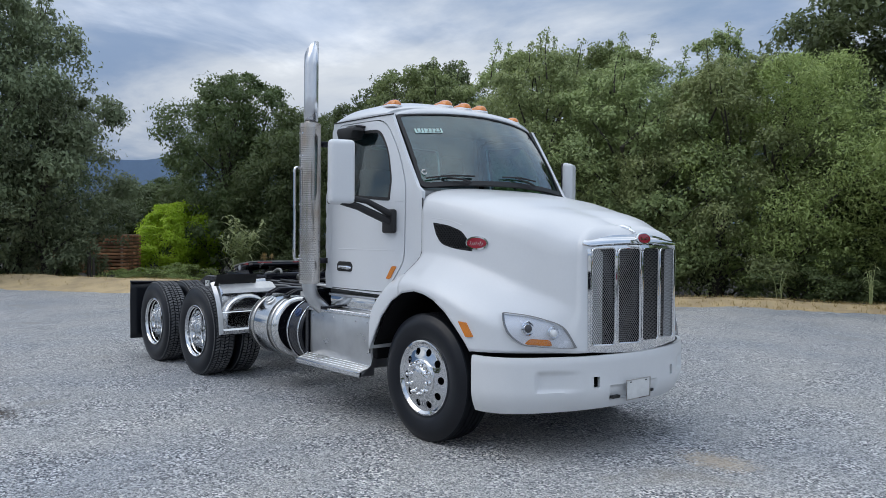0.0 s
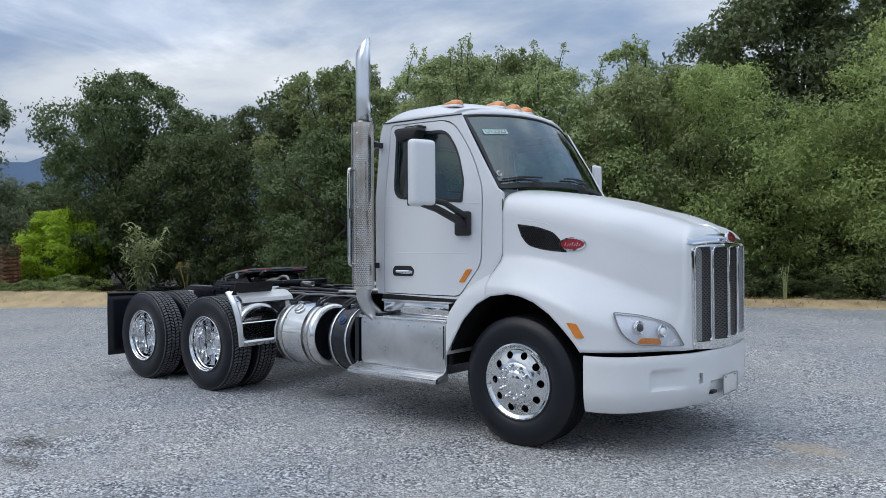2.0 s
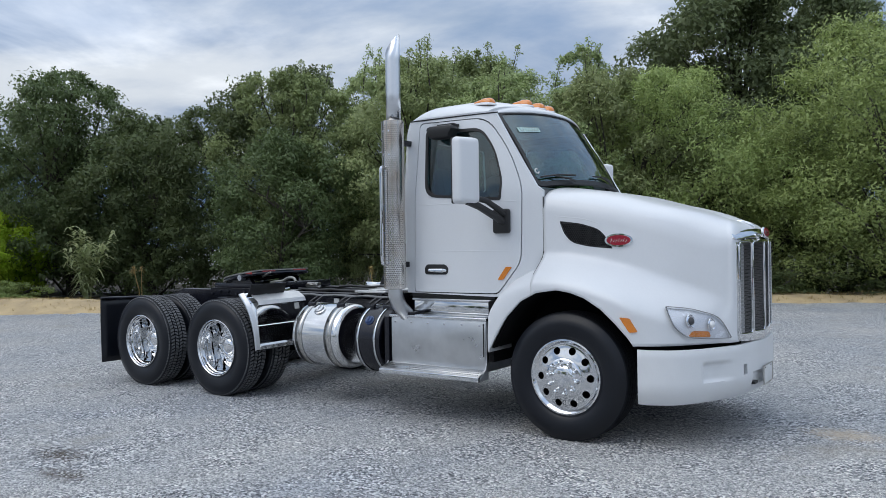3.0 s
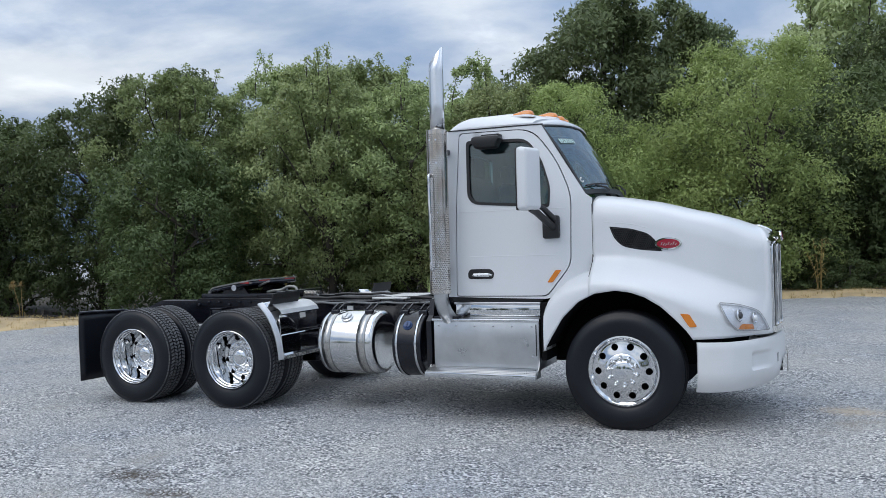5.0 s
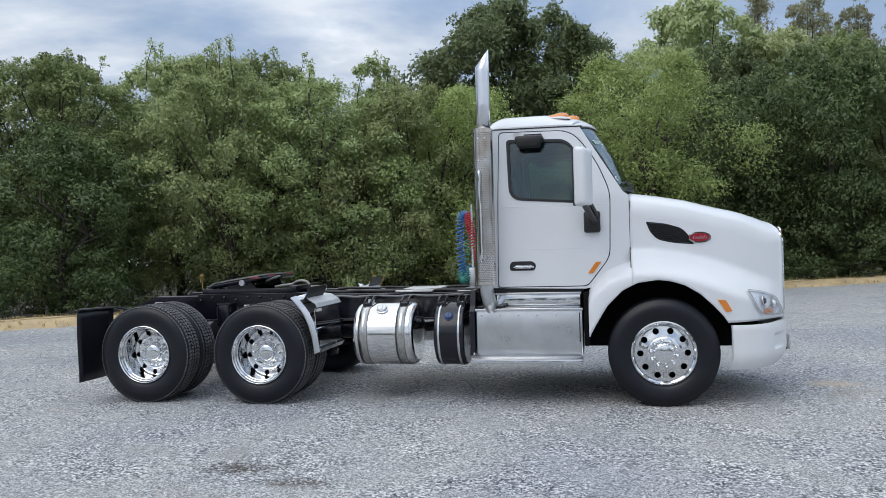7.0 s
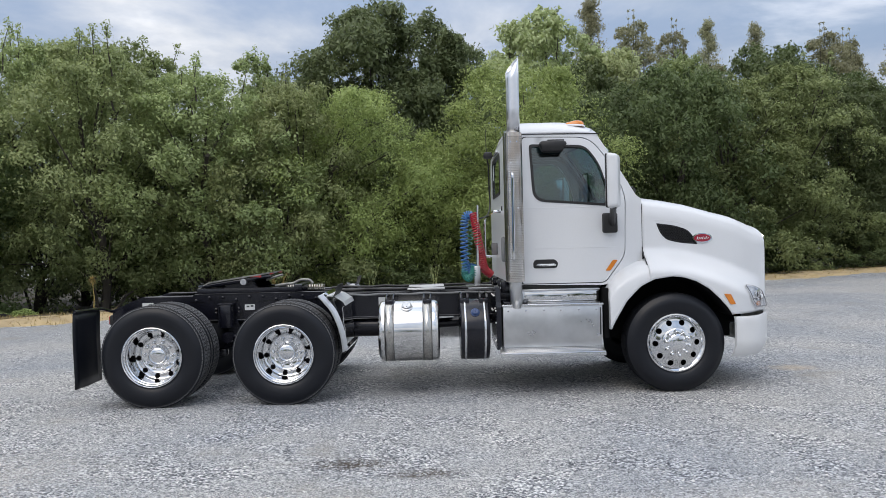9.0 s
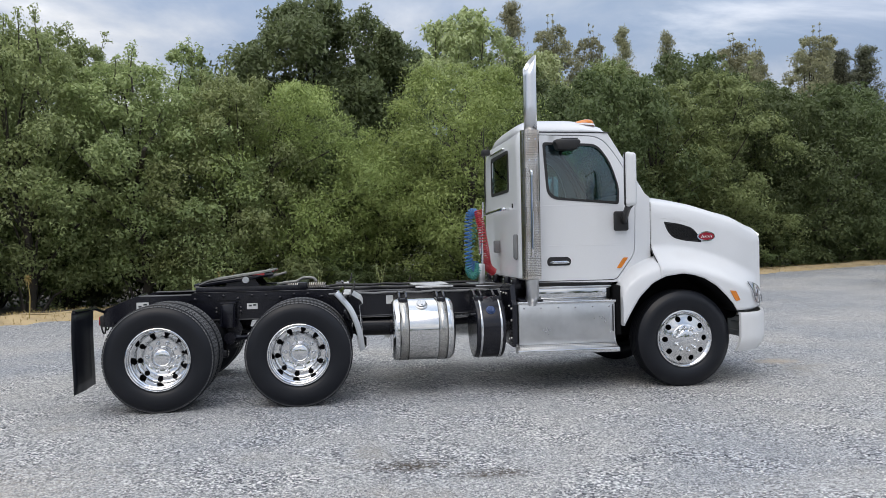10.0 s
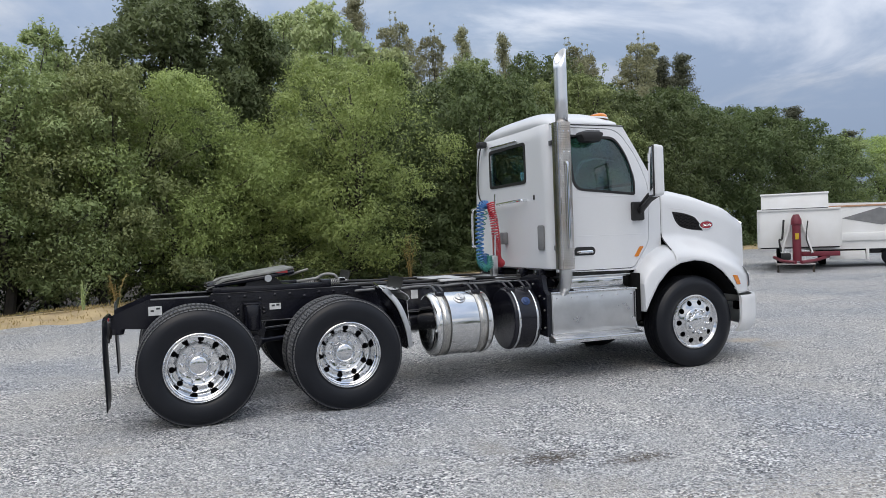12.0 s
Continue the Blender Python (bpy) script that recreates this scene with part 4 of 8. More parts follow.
    for i in range(25):
        x = -0.672 + (-0.242 + 0.672) * i / 24
        c, bt = crest_t(x), ARCH(x)
        pts = [(-(cab_half(max(x, -0.6)) - 0.02), c + 0.03), (-0.985, c + 0.02), (-1.06, c - 0.005), (-1.12, c - 0.05), (-1.155, c - 0.10)]
        pts = [p for p in pts if p[1] > bt + 0.02] + [(-1.168, max(bt + 0.01, (c - 0.10 + bt) / 2)), (-1.168, bt)]
        while len(pts) < 7:
            pts.insert(-1, tuple((np.array(pts[-2]) + np.array(pts[-1])) / 2))
        rows.append([tail.verts.new((x, p[0], p[1])) for p in smooth_line(pts, 3)])
    for r0, r1 in zip(rows, rows[1:]):
        for j in range(len(r0) - 1):
            tail.faces.new((r0[j], r0[j + 1], r1[j + 1], r1[j]))
    # rear face of the wing
    edge = rows[0]
    inner = [tail.verts.new((v.co.x, -0.80, v.co.z)) for v in edge]
    for j in range(len(edge) - 1):
        tail.faces.new((edge[j], inner[j], inner[j + 1], edge[j + 1]))
    t = part("wing_extension", flip(tail), WHITE, truck, angle=50)
    mod = t.modifiers.new("thickness", "SOLIDIFY")
    mod.thickness, mod.offset = 0.012, -1
    # wheel-arch liner
    liner = bmesh.new()
    xs = np.linspace(-0.655, 0.585, 32)
    l0 = [liner.verts.new((x, -1.13, ARCH(x) + 0.012)) for x in xs]
    l1 = [liner.verts.new((x * 0.98, -0.55, ARCH(x) + 0.03)) for x in xs]
    for j in range(31):
        liner.faces.new((l0[j], l0[j + 1], l1[j + 1], l1[j]))
    ln = part("arch_liner", flip(liner), WELL, truck)
    mod = ln.modifiers.new("thickness", "SOLIDIFY")
    mod.thickness = 0.01
    part("inner_panel", flip(new_box((-0.72, -0.60, 0.50), (0.75, -0.54, 1.28), 0.01)), WELL, truck)
    part("splash_guard", flip(new_box((-0.72, -1.08, 0.56), (-0.668, -0.56, 1.07), 0.01)), WELL, truck)
    # seam between bonnet and cab
    sm = bmesh.new()
    tube(sm, [(-0.272, side * (shell(0.0, z).y * -1 - 0.004), z) for z in np.linspace(1.30, 1.93, 14)], 0.007, 6)
    part("bonnet_seam", sm, SEAM_GREY, truck)
part("engine", new_box((-0.6, -0.45, 0.62), (0.95, 0.45, 1.45), 0.05), WELL, truck)
part("cowl", sheet(bmesh.new(), [(-0.9, 0), (0.9, 0), (0.9, 1), (-0.9, 1)], [], lambda y, b: (-0.30 - 0.06 * b - 0.02 * y * y + 0.10 * (1 - abs(y)) * (1 - b * 0.3), y, 1.96 + 0.06 * b - 0.03 * y * y), (0, 0, -0.02), 0.15), BLACK_PLASTIC, truck)


# ---- grille
def nose(y):
    return 1.221 - 0.062 * (abs(y) / 0.52) ** 1.25


OUT = [(-0.542, 0.785), (-0.30, 0.765), (0, 0.755), (0.30, 0.765), (0.542, 0.785), (0.556, 1.54), (0.49, 1.60), (0.25, 1.632), (0, 1.64), (-0.25, 1.632), (-0.49, 1.60), (-0.556, 1.54)]
cells = []
for y0, y1 in ((-0.515, -0.288), (-0.252, -0.018), (0.018, 0.252), (0.288, 0.515)):
    cells.append(round_corners([(y0, 0.835), (y1, 0.825), (y1, 1.535), (y0, 1.53)], 0.03))


def grille_map(y, z):
    return (nose(y) - 0.05 * max(0.0, z - 1.50) / 0.14 * (1 if z < 1.7 else 1), y, z)


grille = part("grille", sheet(bmesh.new(), round_corners(OUT, 0.05), cells, lambda y, z: (grille_map(y, z)[0] + 0.011, y, z), (-0.04, 0, 0), 0.05), CHROME, truck, "chrome grille with four mesh panels")
for cell in cells:
    y0, y1 = min(p[0] for p in cell), max(p[0] for p in cell)
    z0, z1 = min(p[1] for p in cell), max(p[1] for p in cell)
    mesh_bm = bmesh.new()
    pitch = 0.021

    def strip(pa, pb):
        d = Vector((pb[0] - pa[0], pb[1] - pa[1])).normalized() * 0.0024
        n = (-d.y, d.x)
        vs = []
        for q in ((pa[0] + n[0], pa[1] + n[1]), (pb[0] + n[0], pb[1] + n[1]), (pb[0] - n[0], pb[1] - n[1]), (pa[0] - n[0], pa[1] - n[1])):
            vs.append(mesh_bm.verts.new((nose(q[0]) + 0.005, q[0], q[1])))
        mesh_bm.faces.new(vs)

    slope = 1.35
    w, h = y1 - y0, z1 - z0
    k = -h / slope
    while k < w:
        # rising and falling wires, cut at the opening
        pts = []
        a_y, b_y = max(0.0, k), min(w, k + h / slope)
        if b_y - a_y > 0.004:
            strip((y0 + a_y, z0 + (a_y - k) * slope), (y0 + b_y, z0 + (b_y - k) * slope))
            strip((y1 - a_y, z0 + (a_y - k) * slope), (y1 - b_y, z0 + (b_y - k) * slope))
        k += pitch
    part("mesh_panel", mesh_bm, MESH_STEEL, grille, "woven metal mesh", smooth=False)
    part("mesh_backing", sheet(bmesh.new(), shrink(cell, -0.01), [], lambda y, z: (nose(y) - 0.006, y, z), (-0.006, 0, 0), 0.08), WELL, grille)
    lip = bmesh.new()
    tube(lip, [(nose(p[0]) + 0.013, p[0], p[1]) for p in cell], 0.006, 6, closed=True)
    part("cell_rim", lip, CHROME, grille)
# chrome hood over the grille, its badge and winged ornament
cap = sheet(bmesh.new(), round_corners([(-0.60, 0.0), (0.60, 0.0), (0.50, 0.55), (0.16, 1.0), (-0.16, 1.0), (-0.50, 0.55)], 0.1), [],
            lambda y, b: (nose(y) + 0.008 - 0.14 * b, y, 1.575 + 0.085 * math.sqrt(max(0.0, b)) - 0.03 * (y / 0.6) ** 2 * (1 - b)), (-0.012, 0, -0.012), 0.06)
part("grille_cap", cap, CHROME, grille, "polished chrome cap above the grille")
bd = bmesh.new()
revolve(bd, [(0.088, 0.0), (0.09, -0.012), (0.08, -0.018), (0.0, -0.02)], 32, axis_m=Matrix.Diagonal((1, 1, 0.52, 1)))
part("badge", moved(bd, pose(1.235, 0, 1.605, 0, -12, 0) @ pose(0, 0, 0, 0, 0, 90)), CHROME, grille, "red oval nose badge")
bd = bmesh.new()
revolve(bd, [(0.076, -0.017), (0.074, -0.022), (0.0, -0.024)], 32, axis_m=Matrix.Diagonal((1, 1, 0.48, 1)))
part("enamel", moved(bd, pose(1.235, 0, 1.605, 0, -12, 0) @ pose(0, 0, 0, 0, 0, 90)), RED_ENAMEL, grille)
bd = bmesh.new()
for k in range(6):
    box(bd, (1.2585, -0.052 + 0.018 * k, 1.596), (1.2605, -0.043 + 0.018 * k, 1.612 + (0.008 if k in (0, 4) else 0)))
part("badge_bars", bd, CHROME, grille, smooth=False)
orn = bmesh.new()
tube(orn, [(1.17, 0, 1.652), (1.12, 0, 1.672), (1.06, 0, 1.692), (0.99, 0, 1.705)], [0.006, 0.02, 0.024, 0.008], 12)
for s in (-1, 1):
    tube(orn, [(1.13, 0, 1.67), (1.09, s * 0.04, 1.69), (1.02, s * 0.085, 1.695)], [0.012, 0.012, 0.003], 8)
part("bonnet_ornament", orn, CHROME, hood, "small winged chrome ornament")

# ---- bumper
BUMP = smooth_line([(0.605, -1.165), (0.72, -1.155), (0.87, -1.08), (1.00, -0.92), (1.095, -0.74), (1.165, -0.57), (1.21, -0.40), (1.243, -0.18), (1.256, 0.0)], 10)
ARC = [0.0]
for p, q in zip(BUMP, BUMP[1:]):
    ARC.append(ARC[-1] + math.hypot(q[0] - p[0], q[1] - p[1]))
HALF = ARC[-1]


def bumper_point(u, z):
    """u: distance round the bumper from its middle, negative on the passenger side."""
    d = HALF - abs(u)
    x = float(np.interp(d, ARC, [p[0] for p in BUMP]))
    y = float(np.interp(d, ARC, [p[1] for p in BUMP]))
    tuck = 0.06 * max(0.0, (0.52 - z) / 0.16) ** 2 + 0.012 * max(0.0, (z - 0.70) / 0.06) ** 2
    # fog-lamp hollow: crisp at its outer end and rims, running out towards the middle
    a = abs(u)
    tuck += 0.032 * sstep(0.56, 0.86, a) * sstep(0.965, 0.94, a) * sstep(0.505, 0.525, z) * sstep(0.655, 0.635, z)
    # pocket round the number plate
    tuck += 0.024 * sstep(-0.345, -0.33, u) * sstep(0.205, 0.19, u) * sstep(0.425, 0.435, z) * sstep(0.53, 0.518, z)
    n = Vector((0.35 + 0.65 * d / HALF, -1.0 + 0.98 * d / HALF)).normalized()
    return (x - n.x * tuck, math.copysign(y - n.y * tuck, u) if u > 0 else y - n.y * tuck, z)


def bumper_in(u, z):
    d = (HALF - abs(u)) / HALF
    return Vector((-0.03 * (0.3 + d), math.copysign(0.03 * (1 - d), -u), 0))


low_edge = lambda u: 0.345 + 0.02 * (1 - abs(u) / HALF)
ring = [(u, low_edge(u)) for u in np.linspace(-HALF, HALF, 40)] + [(HALF, 0.755), (-HALF, 0.755)]
tow = [round_corners([(c - 0.028, 0.525), (c + 0.028, 0.525), (c + 0.028, 0.605), (c - 0.028, 0.605)], 0.008, 2) for c in (-0.475, 0.468)]
bumper = part("bumper", sheet(bmesh.new(), ring, tow, bumper_point, bumper_in, 0.016), WHITE_PLASTIC, truck, "white moulded front bumper", angle=50)
part("bumper_seam", sheet(bmesh.new(), [(-HALF * 0.99, 0.735), (HALF * 0.99, 0.735), (HALF * 0.99, 0.79), (-HALF * 0.99, 0.79)], [], lambda u, z: Vector(bumper_point(u, 0.6)) + bumper_in(u, z), bumper_in, 0.05), WELL, truck)
for c in (-0.475, 0.468):
    p = Vector(bumper_point(c, 0.565))
    part("tow_pocket", new_box(p + Vector((-0.09, -0.035, -0.05)), p + Vector((-0.045, 0.035, 0.05)), 0.005), WELL, bumper)
part("licence_plate", new_box((1.262, -0.213, 0.418), (1.268, 0.072, 0.556), 0.002), LABEL_WHITE, bumper, "blank white licence plate in a thin steel frame")
fr = bmesh.new()
tube(fr, [(1.269, -0.216, 0.415), (1.269, 0.075, 0.415), (1.269, 0.075, 0.559), (1.269, -0.216, 0.559)], 0.0045, 6, closed=True)
part("plate_frame", fr, STAIN_STEEL, bumper)
for y in (-0.165, 0.024):
    part("plate_screw", new_box((1.267, y - 0.012, 0.538), (1.272, y + 0.012, 0.546), 0.002), SEAM_GREY, bumper)
for y0, y1 in ((-0.325, -0.235), (0.095, 0.185)):
    part("bumper_slot", new_box((1.195, y0, 0.430), (1.229, y1, 0.452), 0.004), BLACK_PLASTIC, bumper)


# ---- door mirrors
def door_mirror(side, cx, cy, turn):
    m = pose(cx, cy, 2.135, 0, 0, turn)
    bm = bmesh.new()
    box(bm, (-0.058, -0.112, -0.268), (0.055, 0.112, 0.268), 0.0)
    bmesh.ops.bevel(bm, geom=[e for e in bm.edges], offset=0.045, segments=4, affect="EDGES", profile=0.6)
    for v in bm.verts:
        if v.co.x > 0:
            v.co.y *= 0.93
            v.co.z *= 0.97
    mir = part("door_mirror", moved(bm, m), WHITE, truck, "white door mirror on a black arm", angle=50)
    part("mirror_frame", moved(new_box((-0.064, -0.106, -0.262), (-0.045, 0.106, 0.262), 0.01), m), BLACK_PLASTIC, mir)
    part("mirror_glass", moved(new_box((-0.067, -0.092, -0.245), (-0.062, 0.092, 0.245), 0.002), m), CHROME, mir)
    arm = bmesh.new()
    y = side * (cab_half(-0.6) + 0.03)
    foot = Vector(m @ Vector((0, 0, -0.24)))
    tube(arm, [foot, (cx + 0.02, (foot.y * 2 + y) / 3, 1.855), (-0.60, y + side * 0.01, 1.735)], [0.032, 0.03, 0.034], 10)
    tube(arm, [m @ Vector((0.01, 0, -0.20)), (cx + 0.05, (foot.y + y) / 2, 1.90), (-0.585, y + side * 0.012, 1.80)], [0.022, 0.024, 0.028], 10)
    part("mirror_arm", arm, BLACK_PLASTIC, mir)
    lo_y, hi_y = sorted((y - side * 0.035, y + side * 0.022))
    part("mirror_foot", new_box((-0.70, lo_y, 1.635), (-0.545, hi_y, 1.84), 0.02), BLACK_PLASTIC, mir)


door_mirror(-1, -0.68, -1.445, -22)
door_mirror(1, -0.70, 1.43, 28)

# ---- cab interior
part("cab_floor", new_box((-1.68, -0.93, 1.14), (-0.30, 0.93, 1.19), 0.01), TRIM_GREY, truck)
dash = sheet(bmesh.new(), round_corners([(-0.75, 1.25), (-0.33, 1.25), (-0.30, 1.99), (-0.45, 2.04), (-0.62, 2.02), (-0.70, 1.85)], 0.05), [], lambda x, z: (x, -0.90, z), (0, 1.8, 0), 0.3)
part("dashboard", dash, TRIM_GREY, truck, "grey dashboard")
for y in (-0.48, 0.48):
    seat = bmesh.new()
    box(seat, (-1.42, y - 0.25, 1.45), (-0.92, y + 0.25, 1.62), 0.05)
    st = part("driver_seat", seat, SEAT_CLOTH, truck)
    part("backrest", moved(new_box((-0.07, -0.24, 0.0), (0.07, 0.24, 0.68), 0.05), pose(-1.38, y, 1.58, 0, -9, 0)), SEAT_CLOTH, st)
    part("headrest", moved(new_box((-0.05, -0.14, 0.0), (0.05, 0.14, 0.2), 0.04), pose(-1.50, y, 2.26, 0, -6, 0)), SEAT_CLOTH, st)
    part("seat_base", new_box((-1.38, y - 0.18, 1.18), (-0.98, y + 0.18, 1.46), 0.03), BLACK_PLASTIC, st)
sw = bmesh.new()
tube(sw, [Vector((-0.80, 0.48, 1.93)) + Matrix.Rotation(radians(-32), 3, "Y") @ Vector((0.22 * math.cos(g), 0.22 * math.sin(g), 0)) for g in np.linspace(0, 2 * math.pi, 29)[:-1]], 0.016, 8, closed=True)
for g in (0.5, 2.6, 4.71):
    tube(sw, [(-0.80, 0.48, 1.93), Vector((-0.80, 0.48, 1.93)) + Matrix.Rotation(radians(-32), 3, "Y") @ Vector((0.21 * math.cos(g), 0.21 * math.sin(g), 0))], 0.014, 6)
tube(sw, [(-0.80, 0.48, 1.93), (-0.55, 0.48, 1.72)], 0.03, 8)
part("steering_wheel", sw, BLACK_PLASTIC, truck)


# ---------------------------------------------------------------- running gear
def tyre_mesh(width, radius, rim_r, treaded):
    """Tyre round the y axis, its outer face at y = 0, the rest at positive y."""
    w, R = width, radius
    bm = bmesh.new()
    prof = [(rim_r - 0.012, 0.024), (rim_r + 0.008, 0.014), (rim_r + 0.022, 0.013), (rim_r + 0.027, 0.0095), (rim_r + 0.055, 0.0), (rim_r + 0.085, -0.0065), (rim_r + 0.112, -0.008), (rim_r + 0.135, -0.0065), (R - 0.060, -0.001), (R - 0.040, 0.006), (R - 0.036, 0.0095), (R - 0.02, 0.017), (R - 0.006, 0.028)]
    tread = [(R, 0.034)]
    if treaded:
        tread = [(R - 0.008, 0.030), (R - 0.010, 0.088), (R - 0.010, w / 2), (R - 0.010, w - 0.088), (R - 0.008, w - 0.030)]
    else:
        for c in (0.27, 0.43, 0.57, 0.73):
            tread += [(R + 0.004, w * c - 0.012), (R + 0.003, w * c - 0.005), (R - 0.011, w * c - 0.004), (R - 0.011, w * c + 0.004), (R + 0.003, w * c + 0.005), (R + 0.004, w * c + 0.012)]
    if not treaded:
        tread += [(R, w - 0.034)]
    full = prof + tread + [(r, w - a) for r, a in reversed(prof)]
    n = 84 if treaded else 100
    revolve(bm, full, n)
    bm.faces.ensure_lookup_table()
    if treaded:
        # zigzag the tread rings, then raise every cell into a block
        for v in bm.verts:
            if abs(v.co.y - 0.088) < 0.002 or abs(v.co.y - (w - 0.088)) < 0.002:
                g = math.atan2(v.co.z, v.co.x) + math.pi / n
                rr = math.hypot(v.co.x, v.co.z)
                if rr > R - 0.02:
                    v.co.x, v.co.z = rr * math.cos(g), rr * math.sin(g)
        cells = [f for f in bm.faces if all(math.hypot(v.co.x, v.co.z) > R - 0.0105 and 0.025 < v.co.y < w - 0.025 for v in f.verts)]
        bmesh.ops.recalc_face_normals(bm, faces=bm.faces)
        bmesh.ops.inset_individual(bm, faces=cells, thickness=0.0075, depth=0.015)
        # lugs that wrap over the shoulders
        lugs = []
        for f in bm.faces:
            c = f.calc_center_median()
            if R - 0.021 < math.hypot(c.x, c.z) < R - 0.0085 and (0.004 < c.y < 0.0295 or w - 0.0295 < c.y < w - 0.004):
                lugs.append(f)
        bmesh.ops.inset_individual(bm, faces=lugs, thickness=0.0045, depth=0.005)
        for f in lugs + cells:
            f.material_index = 1
    for f in ([] if treaded else bm.faces):
        c = f.calc_center_median()
        if math.hypot(c.x, c.z) > R - 0.012:
            f.material_index = 1
    return bm


def rim_disc(bm, r_in, r_out, hole_r, hole_at, depth, n=10, thick=0.012):
    """A pressed wheel disc with round hand holes; depth(r) gives its dish."""
    holes = [circle(hole_at * math.cos(2 * math.pi * (k + 0.5) / n), hole_at * math.sin(2 * math.pi * (k + 0.5) / n), hole_r, 14) for k in range(n)]
    holes.append(circle(0, 0, r_in, 32))
    return sheet(bm, circle(0, 0, r_out, 64), holes, lambda x, z: (x, depth(math.hypot(x, z)), z), (0, thick, 0), 0.018)


nut_mesh = None


def add_nuts(parent, ring, y, n=10, long=0.05):
    global nut_mesh
    if nut_mesh is None:
        bm = bmesh.new()
        revolve(bm, [(0.020, 0.0), (0.020, -0.008), (0.0155, -0.012), (0.0155, -long * 0.7), (0.010, -long * 0.92), (0.0, -long)], 12)
        bmesh.ops.recalc_face_normals(bm, faces=bm.faces)
        me = bpy.data.meshes.new("lug_nut")
        for f in bm.faces:
            f.smooth = True
        bm.to_mesh(me)
        bm.free()
        me.materials.append(CHROME)
        nut_mesh = me
    for k in range(n):
        g = 2 * math.pi * k / n + 0.12
        o = new("lug_nut", nut_mesh)
        o.parent = parent
        o.location = (ring * math.cos(g), y, ring * math.sin(g))


TYRE_R, RIM_R = 0.502, 0.288
front_tyre = tyre_mesh(0.295, TYRE_R, RIM_R + 0.004, False)
rear_tyre = tyre_mesh(0.275, TYRE_R + 0.004, RIM_R + 0.004, True)
tyre_data = {}
for key, bm in (("front", front_tyre), ("rear", rear_tyre)):
    o = part("tyre", bm, [RUBBER_SIDE, RUBBER if key == "front" else RUBBER_DUSTY], truck, angle=30)
    tyre_data[key] = o.data
    bpy.data.objects.remove(o)


def tyre_on(wheel, key, y, flip=False):
    o = new("tyre", tyre_data[key])
    o.parent = wheel
    o.matrix_local = pose(0, y, 0, 0, 0, 180 if flip else 0)
    return o


def steer_wheel(x, side):
    bm = bmesh.new()
    rim_disc(bm, 0.03, RIM_R - 0.018, 0.0295, 0.212, lambda r: 0.012 - 0.030 * sstep(0.26, 0.12, r), 10)
    revolve(bm, [(RIM_R - 0.03, 0.016), (RIM_R - 0.02, 0.006), (RIM_R - 0.004, -0.006), (RIM_R + 0.008, -0.004), (RIM_R + 0.01, 0.02), (RIM_R - 0.015, 0.05), (RIM_R - 0.05, 0.14), (RIM_R - 0.03, 0.26)], 72)
    wheel = part("wheel", bm, POLISHED, truck, "polished ten-hole alloy front wheel")
    wheel.matrix_local = pose(x, side * 1.118, 0.5, 0, 17, 0 if side < 0 else 180)
    tyre_on(wheel, "front", -0.012)
    hub = bmesh.new()
    revolve(hub, [(0.148, -0.014), (0.150, -0.026), (0.138, -0.034), (0.100, -0.036), (0.096, -0.042), (0.088, -0.049), (0.07, -0.055), (0.0, -0.058)], 40)
    part("hub_cover", hub, CHROME, wheel, "chrome hub cover")
    add_nuts(wheel, 0.121, -0.032)
    bk = bmesh.new()
    revolve(bk, [(0.0, 0.10), (0.22, 0.10), (0.24, 0.11), (0.24, 0.24), (0.0, 0.24)], 32)
    part("brake_drum", bk, WELL, wheel)
    return wheel


def drive_wheel(x, side):
    bm = bmesh.new()
    rim_disc(bm, 0.09, 0.252, 0.0265, 0.2225, lambda r: 0.222 + 0.040 * sstep(0.178, 0.196, r) - 0.012 * sstep(0.235, 0.252, r), 10)
    revolve(bm, [(0.250, 0.250), (0.256, 0.22), (0.257, 0.12), (0.259, 0.062), (0.268, 0.054), (0.271, 0.030), (0.280, 0.024), (RIM_R - 0.004, 0.008), (RIM_R + 0.003, 0.001), (RIM_R + 0.009, 0.004), (RIM_R + 0.010, 0.02), (0.266, 0.07), (0.262, 0.27)], 72)
    wheel = part("wheel", bm, POLISHED, truck, "polished deep-dish dual drive wheel")
    wheel.matrix_local = pose(x, side * 1.305, 0.5025, 0, 9, 0 if side < 0 else 180)
    tyre_on(wheel, "rear", 0.0)
    tyre_on(wheel, "rear", 0.335 + 0.275, True)
    hub = bmesh.new()
    revolve(hub, [(0.180, 0.226), (0.180, 0.212), (0.170, 0.206), (0.160, 0.210), (0.112, 0.212), (0.108, 0.204), (0.104, 0.190), (0.101, 0.188), (0.0985, 0.183), (0.096, 0.172), (0.089, 0.161), (0.076, 0.151), (0.058, 0.145), (0.030, 0.141), (0.0, 0.140)], 48)
    part("hub_cover", hub, CHROME, wheel, "chrome dome hub cover")
    add_nuts(wheel, 0.137, 0.212, long=0.045)
    bk = bmesh.new()
    revolve(bk, [(0.0, 0.275), (0.24, 0.275), (0.24, 0.34), (0.255, 0.38), (0.255, 0.70), (0.0, 0.70)], 32)
    part("brake_drum", bk, WELL, wheel)
    return wheel


